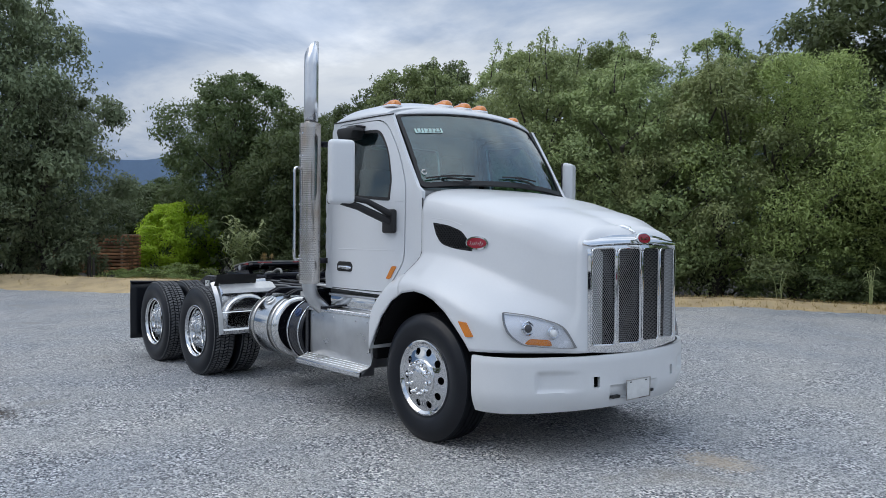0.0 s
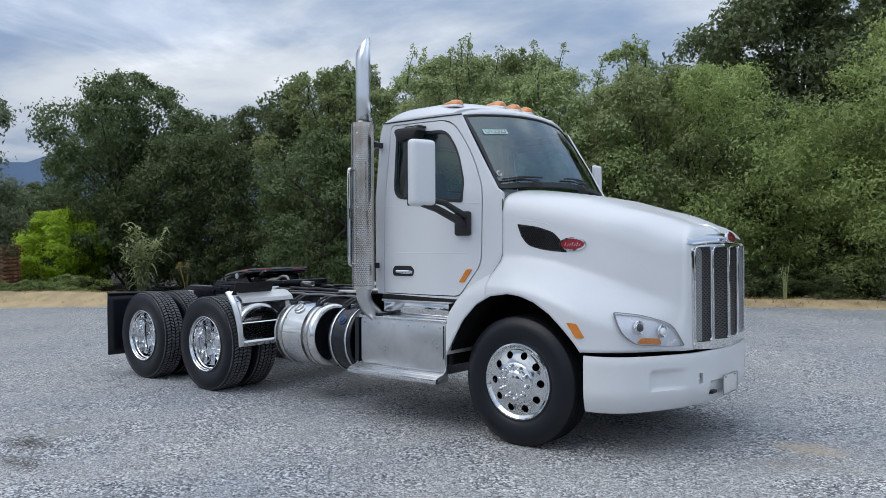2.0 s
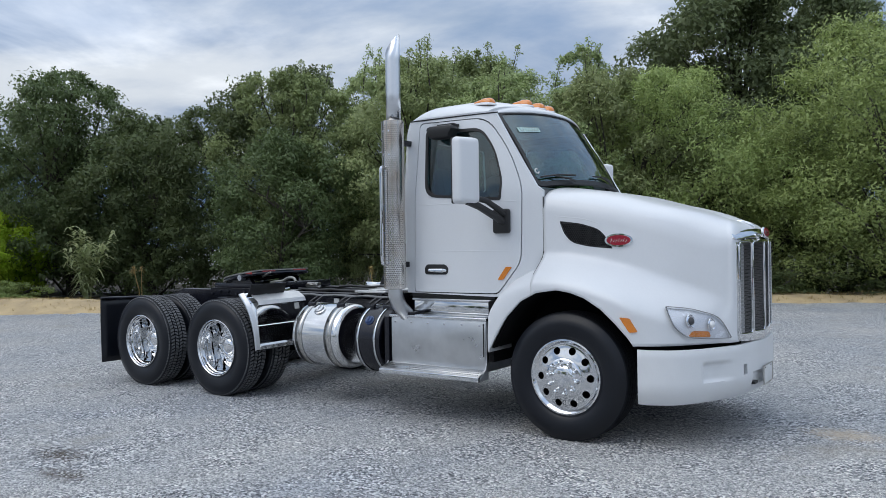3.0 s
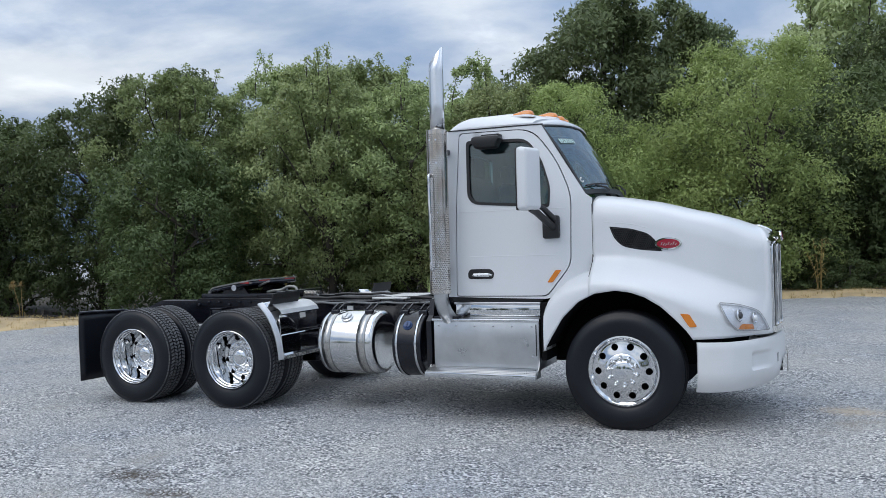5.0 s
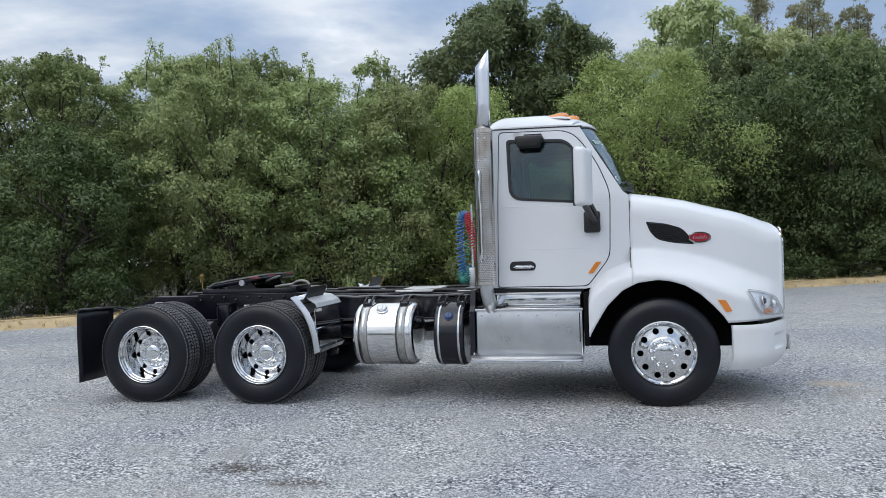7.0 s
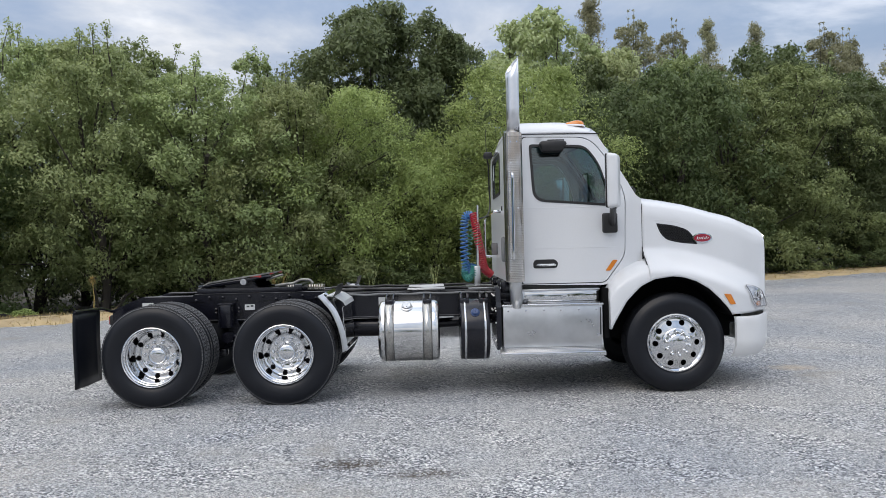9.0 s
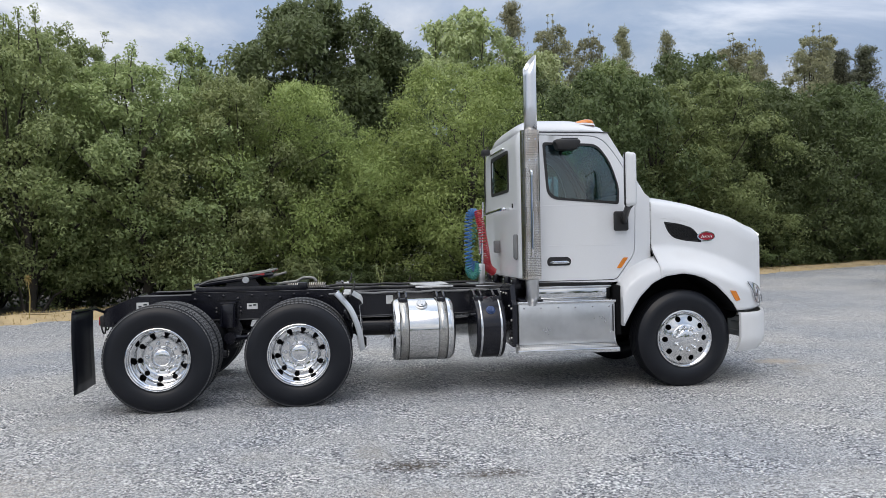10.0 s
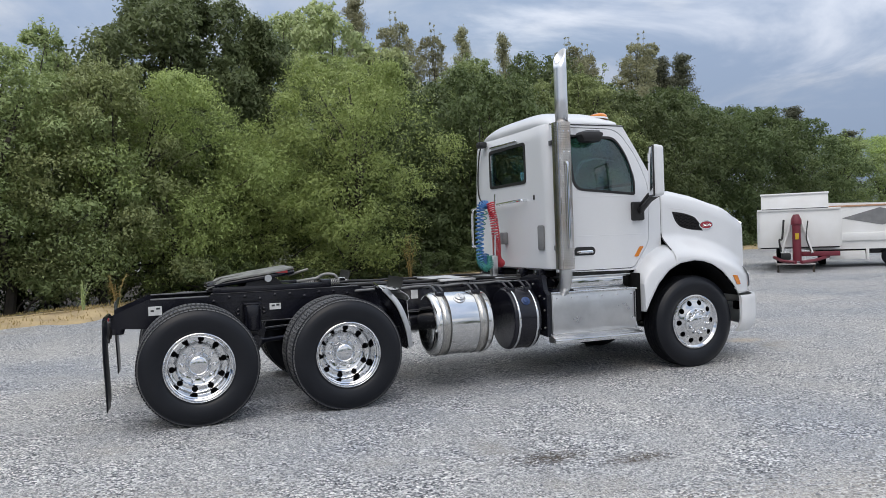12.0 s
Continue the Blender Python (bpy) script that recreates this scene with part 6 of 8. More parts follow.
tagged(part("tread_studs", dots, POLISHED, tread, smooth=False), kind="stuff")
for k in range(6):
    b = bmesh.new()
    revolve(b, [(0.010, 0.0), (0.010, -0.004), (0.0, -0.007)], 10, axis_m=pose(-1.70 + 0.18 * k, -1.0915, 0.86))
    part("rivet", b, POLISHED, stepbox)
lt = bmesh.new()
revolve(lt, [(0.016, 0.0), (0.016, -0.006), (0.0, -0.008)], 14, axis_m=pose(-0.785, -1.0915, 0.60))
part("box_latch", lt, POLISHED, stepbox)
part("box_strap", new_box((-0.765, -1.098, 0.60), (-0.755, -1.088, 0.88), 0.003), BLACK_PLASTIC, stepbox)
part("box_end_plate", sheet(bmesh.new(), [(-1.10, 0.47), (-0.45, 0.50), (-0.45, 1.04), (-0.70, 1.10), (-1.0, 1.10), (-1.04, 0.95), (-1.10, 0.90)], [circle(-0.9, 0.98, 0.012, 8), circle(-0.6, 0.98, 0.012, 8), circle(-1.03, 0.7, 0.012, 8)], lambda y, z: (-1.82, y, z), (0.05, 0, 0), 0.3), BLACK_PAINT, stepbox, smooth=False)
for y, z in ((-1.05, 0.86), (-1.05, 0.74), (-1.05, 0.56), (-0.95, 0.54), (-0.95, 0.88), (-0.80, 1.0), (-0.66, 1.0), (-0.52, 1.0), (-0.66, 0.84), (-0.52, 0.84)):
    b = bmesh.new()
    revolve(b, [(0.0, 0.0), (0.011, 0.0), (0.011, 0.008), (0.0, 0.011)], 6, axis_m=pose(-1.82, y, z, 0, 0, 90))
    part("plate_bolt", b, ALLOY, stepbox, smooth=False)
part("cab_mount", new_box((-1.66, -0.80, 1.06), (-0.75, 0.80, 1.12), 0.02), WELL, truck)
for y in (-0.72, -0.30, 0.34, 0.74):
    br = part("cab_bracket", new_box((-1.74, y - 0.07, 1.03), (-1.63, y + 0.07, 1.155), 0.015), BLACK_PAINT, truck)
    for dz in (0.035, 0.085):
        part("bracket_bolt", new_box((-1.748, y - 0.012, 1.03 + dz), (-1.738, y + 0.012, 1.05 + dz), 0.003), ALLOY, br)
part("sill", new_box((-1.60, -0.965, 1.075), (-0.72, -0.90, 1.115), 0.01), BLACK_PLASTIC, truck)

# the same box on the driver's side
part("step_box", new_box((-1.755, 0.50, 0.47), (-0.735, 1.085, 0.915), 0.012), ALLOY, truck)
tk = bmesh.new()
revolve(tk, [(0.0, -3.03), (0.29, -3.03), (0.312, -3.0), (0.312, -1.9), (0.29, -1.87), (0.0, -1.87)], 48)
part("side_tank", moved(tk, pose(0, 0.80, 0.695, 0, 0, -90)), POLISHED, truck, "polished aluminium fuel tank")

# ---- exhaust stack
SX, SY = -1.63, -1.175
st = bmesh.new()
N = 40
rings = []
for k, (z, r) in enumerate(((2.60, 0.062), (2.9, 0.062), (3.2, 0.062), (3.38, 0.062))):
    ring = []
    for j in range(N):
        g = 2 * math.pi * j / N
        zz = z if k < 3 else 3.335 + 0.085 * math.cos(g - 0.35)
        ring.append(st.verts.new((SX + 0.012 + r * math.cos(g), SY + r * math.sin(g), zz)))
    rings.append(ring)
for a, b in zip(rings, rings[1:]):
    for j in range(N):
        st.faces.new((a[j], a[(j + 1) % N], b[(j + 1) % N], b[j]))
pipe = part("exhaust_pipe", st, STACK, truck, "tall chrome exhaust stack with a slanted tip and pierced heat shield")
mod = pipe.modifiers.new("thickness", "SOLIDIFY")
mod.thickness = 0.004
muf = bmesh.new()
tube(muf, [(SX, SY, 1.16), (SX, SY, 1.2), (SX, SY, 2.6), (SX, SY, 2.645)], [0.088, 0.092, 0.092, 0.088], 40)
part("muffler", muf, STAIN_STEEL, pipe, "heat-tinted muffler")
# pierced heat shield wrapped round the muffler
sl = bmesh.new()
for i in range(84):
    z = 1.20 + 0.017 * i
    for j in range(30):
        g = 2 * math.pi * (j + (0.5 if i % 2 else 0)) / 30
        if 0.0 < g < 1.3:
            continue
        r = 0.0968
        c, s_ = math.cos(g), math.sin(g)
        t = Vector((-s_, c, 0))
        p = Vector((SX + r * c, SY + r * s_, z))
        vs = [sl.verts.new(p + t * a + Vector((0, 0, b))) for a, b in ((-0.0078, 0), (0, -0.0046), (0.0078, 0), (0, 0.0046))]
        sl.faces.new(vs)
tagged(part("shield_pattern", sl, SLOT, pipe, smooth=False), kind="stuff")
shd = bmesh.new()
tube(shd, [(SX, SY, 1.165), (SX, SY, 1.9), (SX, SY, 2.655)], 0.0958, 40, ends=False)
part("heat_shield", shd, SHIELD, pipe, "pierced, slightly heat-tinted shield")
# bolts that hold the shield, and the seam where its two halves meet
for z in (1.42, 1.66, 1.90, 2.35, 2.56):
    for g in (-1.85, -1.25):
        bo = bmesh.new()
        tube(bo, [(SX + r * math.cos(g), SY + r * math.sin(g), z) for r in (0.09, 0.106)], 0.008, 8)
        part("shield_bolt", bo, CHROME, pipe)
for g in (-2.3, 0.75):
    edge = [SX + 0.0975 * math.cos(g), SY + 0.0975 * math.sin(g)]
    seam = bmesh.new()
    tube(seam, [(*edge, 1.17), (*edge, 1.9), (*edge, 2.652)], 0.0035, 6)
    part("shield_seam", seam, STAIN_STEEL, pipe)
el = bmesh.new()
tube(el, smooth_line([(SX, SY, 1.20), (SX + 0.002, SY, 1.12), (SX + 0.008, SY + 0.016, 1.06), (SX + 0.015, SY + 0.05, 1.0), (SX + 0.02, SY + 0.10, 0.955), (SX + 0.025, SY + 0.14, 0.915)], 5), 0.066, 24)
part("exhaust_elbow", el, ALLOY, pipe, "bright exhaust elbow")
gb = bmesh.new()
gx, gy = SX - 0.022, SY - 0.15
tube(gb, smooth_line([(gx, SY - 0.09, 2.235), (gx, gy + 0.02, 2.24), (gx, gy, 2.215), (gx, gy, 2.1), (gx, gy, 1.6), (gx, gy, 1.42), (gx, gy + 0.02, 1.385), (gx, SY - 0.09, 1.39)], 5), 0.014, 10)
part("grab_bar", gb, POLISHED, pipe, "bright vertical grab bar")
for z in (1.35, 2.45):
    part("stack_bracket", new_box((SX - 0.02, SY + 0.08, z), (SX + 0.03, -0.93, z + 0.05), 0.006), BLACK_PAINT, pipe)
part("stack_mount", new_box((-1.74, -1.10, 0.925), (-1.50, -0.55, 0.95), 0.006), BLACK_PAINT, pipe)

# ---- air and light lines on their pole
pole = bmesh.new()
tube(pole, [(-1.95, -0.10, 1.03), (-1.945, -0.11, 1.2), (-1.94, -0.14, 1.6), (-1.935, -0.17, 1.995)], [0.022, 0.014, 0.012, 0.011], 10)
rack = part("line_pole", pole, CHROME, truck, "chrome pole carrying the coiled air lines")
part("pole_base", new_box((-1.985, -0.14, 1.03), (-1.915, -0.06, 1.30), 0.01), ALLOY, rack)


def coil_line(pts, turns, radius, r, mat, name):
    bm = bmesh.new()
    path = [Vector(p) for p in smooth_line(pts, 12)]
    n = turns * 10
    out = []
    for i in range(n + 1):
        f = i / n * (len(path) - 1)
        k = min(int(f), len(path) - 2)
        p = path[k].lerp(path[k + 1], f - k)
        d = (path[k + 1] - path[k]).normalized()
        a = d.cross(Vector((0, 1, 0.2))).normalized()
        b = d.cross(a)
        g = 2 * math.pi * turns * i / n
        out.append(p + radius * (math.cos(g) * a + math.sin(g) * b))
    tube(bm, out, r, 6)
    return part(name, bm, mat, rack)


coil_line([(-1.99, -0.08, 1.88), (-2.07, -0.07, 1.86), (-2.09, -0.05, 1.6), (-2.08, -0.03, 1.3), (-2.03, 0.0, 1.2), (-1.99, 0.05, 1.32)], 34, 0.042, 0.0085, BLUE_HOSE, "blue_air_line")
coil_line([(-1.98, -0.12, 1.90), (-1.95, -0.14, 1.7), (-1.90, -0.08, 1.45), (-1.86, 0.0, 1.27), (-1.78, 0.06, 1.19)], 34, 0.042, 0.0085, RED_HOSE, "red_air_line")
coil_line([(-1.985, 0.0, 1.86), (-2.02, 0.06, 1.6), (-2.06, 0.04, 1.36), (-2.09, -0.05, 1.22), (-2.05, -0.12, 1.16), (-2.0, -0.12, 1.21), (-1.98, -0.08, 1.30)], 26, 0.036, 0.0065, GREEN_HOSE, "green_light_cable")
part("gladhand_plate", new_box((-1.765, 0.02, 1.42), (-1.70, 0.12, 1.56), 0.012), TRIM_GREY, rack, "grey line connector block")


# ---------------------------------------------------------------- ground
LOT_EDGE = smooth_line([(-90.0, -60.0), (-45.0, -16.0), (-30.0, -5.5), (-21.0, 0.3), (-16.0, 3.4), (-12.4, 5.7), (-9.2, 8.3), (-6.6, 9.6), (-4.6, 11.6), (-1.8, 12.9), (2.0, 14.6), (6.0, 16.3), (11.0, 18.2), (17.0, 21.0), (27.0, 25.0), (45.0, 31.0), (90.0, 45.0)], 24)


def off_lot(x, y):
    """Signed distance past the gravel's edge."""
    best, sign = 1e9, 1
    for (x0, y0), (x1, y1) in zip(LOT_EDGE, LOT_EDGE[1:]):
        dx, dy = x1 - x0, y1 - y0
        t = min(1.0, max(0.0, ((x - x0) * dx + (y - y0) * dy) / (dx * dx + dy * dy)))
        d = math.hypot(x - x0 - t * dx, y - y0 - t * dy)
        if d < best:
            best, sign = d, 1 if dx * (y - y0) - dy * (x - x0) > 0 else -1
    return best * sign


def rise(x, y):
    """Height of the land: a flat lot, a low berm of dry grass round it, a slope beyond."""
    d = off_lot(x, y)
    h = 0.014 * noise.noise((x * 0.35, y * 0.35, 0.0)) + 0.006 * noise.noise((x * 1.3, y * 1.3, 3.0))
    if math.hypot(x + 2.4, y) < 5.5:
        h *= 0.25
    if x > 5:
        h += 0.012 * min(x - 5, 60.0)
    if d > -0.5:
        h += (0.25 - 0.12 * sstep(-18.5, -13.0, x)) * sstep(-0.3, 1.1, d) * (1 + 0.35 * noise.noise((x * 0.5, y * 0.5, 7.0))) + 0.04 * sstep(-0.3, 0.6, d) * noise.noise((x * 1.7, y * 1.7, 9.0))
        h -= 0.75 * sstep(1.5, 4.5, d)
    return h


def make_ground():
    bm = bmesh.new()
    # one sheet: fine near the truck, coarse to the horizon
    def axis(lo, hi, fine_lo, fine_hi, step):
        out, v = [], fine_lo
        while v <= fine_hi:
            out.append(v)
            v += step
        g, v = step, fine_hi
        while v < hi:
            g *= 1.28
            v += g
            out.append(v)
        g, v = step, fine_lo
        while v > lo:
            g *= 1.28
            v -= g
            out.insert(0, v)
        return out
    xs, ys = axis(-1500, 1500, -30, 24, 0.6), axis(-1500, 1500, -14, 26, 0.6)
    vs = [[bm.verts.new((x, y, rise(x, y))) for y in ys] for x in xs]
    for i in range(len(xs) - 1):
        for j in range(len(ys) - 1):
            f = bm.faces.new((vs[i][j], vs[i + 1][j], vs[i + 1][j + 1], vs[i][j + 1]))
    g = part("ground", bm, GRAVEL, angle=180)
    tagged(g, "blue-grey crushed gravel lot, worn in bands", "ground", kind="structure")
    # dry grass verge: a sheet of its own that dips under the gravel at the edge
    bm = bmesh.new()
    cols = []
    for k, (x, y) in enumerate(LOT_EDGE):
        a, b = LOT_EDGE[max(0, k - 1)], LOT_EDGE[min(len(LOT_EDGE) - 1, k + 1)]
        n = Vector((-(b[1] - a[1]), b[0] - a[0])).normalized()
        row = []
        for d in (-0.5, -0.25, 0.0, 0.25, 0.5, 0.75, 1.0, 1.25, 1.5, 1.8, 2.2, 2.7, 3.4, 5, 8, 14, 30, 70):
            wob = 0.35 * noise.noise((x * 0.6, y * 0.6, 2.0)) + 0.22 * noise.noise((x * 2.3, y * 2.3, 5.0)) if d < 1 else 0.0
            e = (d + wob) * (1 - 0.32 * sstep(-18.5, -13.0, x)) + 0.5 * sstep(-18.5, -13.0, x) * sstep(1.6, 0.6, d)
            px, py = x + n.x * e, y + n.y * e
            row.append(bm.verts.new((px, py, rise(px, py) + (-0.03 if d < -0.3 else 0.03 + 0.03 * sstep(0, 1, d)))))
        cols.append(row)
    for r0, r1 in zip(cols, cols[1:]):
        for j in range(len(r0) - 1):
            # past the straw, litter whose dark colour includes the trees' shade
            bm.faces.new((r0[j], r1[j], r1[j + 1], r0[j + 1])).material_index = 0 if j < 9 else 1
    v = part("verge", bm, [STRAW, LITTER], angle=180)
    tagged(v, "low berm of dry straw-coloured grass and soil", "grass verge", kind="structure")


make_ground()
rng = random.Random(11)


# ---------------------------------------------------------------- trees
def leaf_cloud(spec, rg, size, aspect=0.55, droop=0.25):
    """Leaves as one mesh: spec is a list of clumps (centre, radii, count). Each leaf is a pointed blade that mostly faces up and out."""
    gen = np.random.default_rng(rg.randrange(1 << 30))
    cs, rs, ns = (np.array(v, float) for v in zip(*spec))
    pick = np.repeat(np.arange(len(ns)), ns.astype(int))
    n = len(pick)

    def unit(v):
        return v / np.maximum(1e-9, np.linalg.norm(v, axis=1))[:, None]

    d = unit(gen.normal(size=(n, 3)) + np.array((0, 0, 0.25)))
    p = cs[pick] + d * rs[pick] * (0.3 + 0.9 * gen.random((n, 1)) ** 0.8 + 0.5 * gen.random((n, 1)) ** 4)
    nrm = unit(d * 0.8 + np.array((0, 0, 0.55)) + gen.normal(size=(n, 3)) * 0.55)
    t = unit(np.cross(nrm, gen.normal(size=(n, 3))))
    b = np.cross(nrm, t)
    t = unit(t + np.array((0, 0, -droop)))
    s = size * gen.uniform(0.6, 1.4, (n, 1))
    a0, a1, a2 = p - t * s * 0.5 + b * s * aspect * 0.5, p + t * s * 0.55, p - t * s * 0.4 - b * s * aspect * 0.5
    # each leaf shows its face outwards and shades with the clump that it belongs to
    mid, half = (p.max(axis=0) + p.min(axis=0)) / 2, (p.max(axis=0) - p.min(axis=0)) / 2
    soft = unit(0.55 * d + 0.8 * unit((p - mid) / half) + 0.45 * nrm + np.array((0, 0, 0.4)))
    back = np.einsum("ij,ij->i", np.cross(a1 - a0, a2 - a0), soft) < 0
    a1[back], a2[back] = a2[back].copy(), a1[back].copy()
    verts = np.stack([a0, a1, a2], axis=1).reshape(-1, 3)
    me = bpy.data.meshes.new("crown")
    me.vertices.add(3 * n)
    me.vertices.foreach_set("co", verts.ravel())
    me.loops.add(3 * n)
    me.loops.foreach_set("vertex_index", np.arange(3 * n))
    me.polygons.add(n)
    me.polygons.foreach_set("loop_start", np.arange(0, 3 * n, 3))
    me.update(calc_edges=True)
    me.normals_split_custom_set(np.repeat(soft, 3, axis=0))
    return me


def make_tree(label, leaf, seed, height, spread, count, size=0.13, trunk_r=0.16, low=0.12, tight=1.0, group="belt of trees", wide_at=0.42, aspect=0.62, shoots=0, clump=0.30):
    """A tree: tapered trunk, limbs to the clumps, and a crown of many small sprays of leaves with an uneven outline."""
    rg = random.Random(seed)
    tree = thing("tree", label, "tree", group=group)
    wood = bmesh.new()
    bend = [Vector((rg.uniform(-0.25, 0.25) * k, rg.uniform(-0.25, 0.25) * k, height * 0.82 * k / 5)) for k in range(6)]
    tube(wood, bend, [trunk_r * (1 - 0.16 * k) for k in range(6)], 9)
    sprays = []

    def spray(c, r, weight):
        sprays.append((tuple(c), (r * rg.uniform(0.8, 1.3), r * rg.uniform(0.8, 1.3), r * rg.uniform(0.55, 0.9)), weight))

    n_cl = int(46 * tight)
    for k in range(n_cl):
        z = low + (0.97 - low) * ((k + rg.random()) / n_cl)
        # egg-shaped envelope, widest at wide_at
        f = (z - wide_at) / (1.0 - wide_at) if z > wide_at else (wide_at - z) / (wide_at + 0.35)
        prof = max(0.0, 1 - f * f) ** 0.55
        ang = k * 2.399 + rg.uniform(-0.6, 0.6)
        out = rg.uniform(0.45, 1.0) if k % 4 else rg.uniform(0.0, 0.5)
        wob = 1 + 0.30 * noise.noise((math.cos(ang) * 1.3, math.sin(ang) * 1.3, z * 3 + seed))
        rad = spread * prof * out * wob
        c = Vector((rad * math.cos(ang), rad * math.sin(ang), z * height))
        rr = spread * clump * rg.uniform(0.7, 1.2) * (0.5 + 0.5 * prof)
        if k % 2 == 0:
            base = bend[min(4, max(0, int(z * 4.2)))]
            mid = base.lerp(c, 0.5) + Vector((0, 0, 0.10 * spread))
            tube(wood, [base, mid, c], [trunk_r * 0.38, trunk_r * 0.22, 0.012], 5)
        # dim inside of the clump, then sprays over its upper and outer side
        spray(c, rr * 0.8, 0.9)
        outward = Vector((math.cos(ang), math.sin(ang), 0.55)) * out
        for _ in range(13):
            d = (Vector((rg.gauss(0, 1), rg.gauss(0, 1), rg.gauss(0, 0.8))).normalized() + outward * 0.8 + Vector((0, 0, 0.25))).normalized()
            q = c + Vector((d.x * rr, d.y * rr, d.z * rr * 0.75)) * rg.uniform(0.75, 1.15)
            spray(q, rr * rg.uniform(0.26, 0.46), 0.5)
    for k in range(shoots):
        ang, rad = rg.uniform(0, 6.28), spread * rg.uniform(0.05, 0.55)
        foot = Vector((rad * math.cos(ang), rad * math.sin(ang), height * rg.uniform(0.80, 0.90)))
        tip = foot + Vector((rg.uniform(-0.3, 0.3), rg.uniform(-0.3, 0.3), rg.uniform(0.12, 0.2) * height))
        tube(wood, [foot, foot.lerp(tip, 0.5) + Vector((rg.uniform(-0.1, 0.1), 0, 0)), tip], [0.03, 0.018, 0.006], 5)
        for s in (0.2, 0.4, 0.55, 0.7, 0.85, 1.0):
            q = foot.lerp(tip, s)
            spray(q + Vector((rg.uniform(-0.22, 0.22), rg.uniform(-0.22, 0.22), 0)) * (1.2 - s), 0.26 - 0.13 * s, 0.2)
    total = sum(c[2] for c in sprays)
    crown_me = leaf_cloud([(c, r, max(5, int(count * w / total))) for c, r, w in sprays], rg, size, aspect)
    part("trunk", wood, BARK, tree)
    crown_me.materials.append(leaf)
    crown = new("crown", crown_me)
    crown.parent = tree
    return tree


def put(tree, x, y, turn, scale, sink=0.05):
    """A copy of a tree at a place, on the land."""
    made = copy_thing(tree, pose(x, y, rise(x, y) - sink, 0, 0, turn))
    made.scale = scale
    return made


oak_a = make_tree("leafy oak with grey-green crown, reaching to the ground", LEAF_OAK, 1, 7.6, 2.8, 50000, size=0.094, low=0.13, shoots=7)
oak_b = make_tree("leafy oak with uneven mid-green crown", LEAF_MID, 2, 8.2, 2.7, 46000, size=0.098, low=0.12, shoots=8, wide_at=0.38)
wil_a = make_tree("bushy willow with light olive-green leaves", LEAF_LIGHT, 3, 6.4, 2.8, 56000, size=0.088, low=0.10, aspect=0.45, wide_at=0.45, clump=0.36)
wil_b = make_tree("bushy willow with yellow-green leaves", LEAF_LIGHT, 4, 7.0, 2.7, 52000, size=0.090, low=0.10, aspect=0.45, wide_at=0.40, clump=0.36)
drk_a = make_tree("dense dark green broadleaf tree, leafy down to the ground", LEAF_DARK, 5, 7.5, 3.0, 36000, size=0.134, low=0.05, clump=0.34)
drk_b = make_tree("tall dark live oak behind the front row", LEAF_LIVE, 6, 13.0, 4.9, 84000, size=0.185, trunk_r=0.3, low=0.16, tight=1.6, wide_at=0.5)
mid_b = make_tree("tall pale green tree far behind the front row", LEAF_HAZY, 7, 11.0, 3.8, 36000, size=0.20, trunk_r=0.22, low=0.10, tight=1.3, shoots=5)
pop_a = make_tree("slender sparse poplar with pale leaves rising above the belt", LEAF_OAK, 9, 8.4, 1.2, 15000, size=0.11, trunk_r=0.07, low=0.12, tight=0.75, shoots=4, wide_at=0.5, clump=0.40)
shrub = make_tree("low green shrub at the foot of the trees, darkened as understory shade", LEAF_DARK, 8, 2.4, 1.5, 6000, size=0.10, trunk_r=0.04, low=0.02, tight=0.4, group="shrubs below the trees")
far_a = make_tree("dark tree across the lot", LEAF_DARK, 12, 10.0, 3.2, 7000, size=0.34, trunk_r=0.2, low=0.06, tight=0.8, group="trees across the lot")
grey_a = make_tree("tall grey-green oak at the lot's far corner", LEAF_SHRUB, 15, 8.0, 3.0, 34000, size=0.125, low=0.08, clump=0.34, shoots=4)
models = dict(gr=(grey_a, 3.0, 8.0), fa=(far_a, 3.2, 10.0), oa=(oak_a, 2.9, 7.6), ob=(oak_b, 2.7, 8.2), wa=(wil_a, 2.8, 6.4), wb=(wil_b, 2.6, 7.0), da=(drk_a, 3.0, 7.5), db=(drk_b, 5.0, 13.0), mb=(mid_b, 4.0, 11.0), po=(pop_a, 1.1, 8.4), sh=(shrub, 1.5, 2.4))
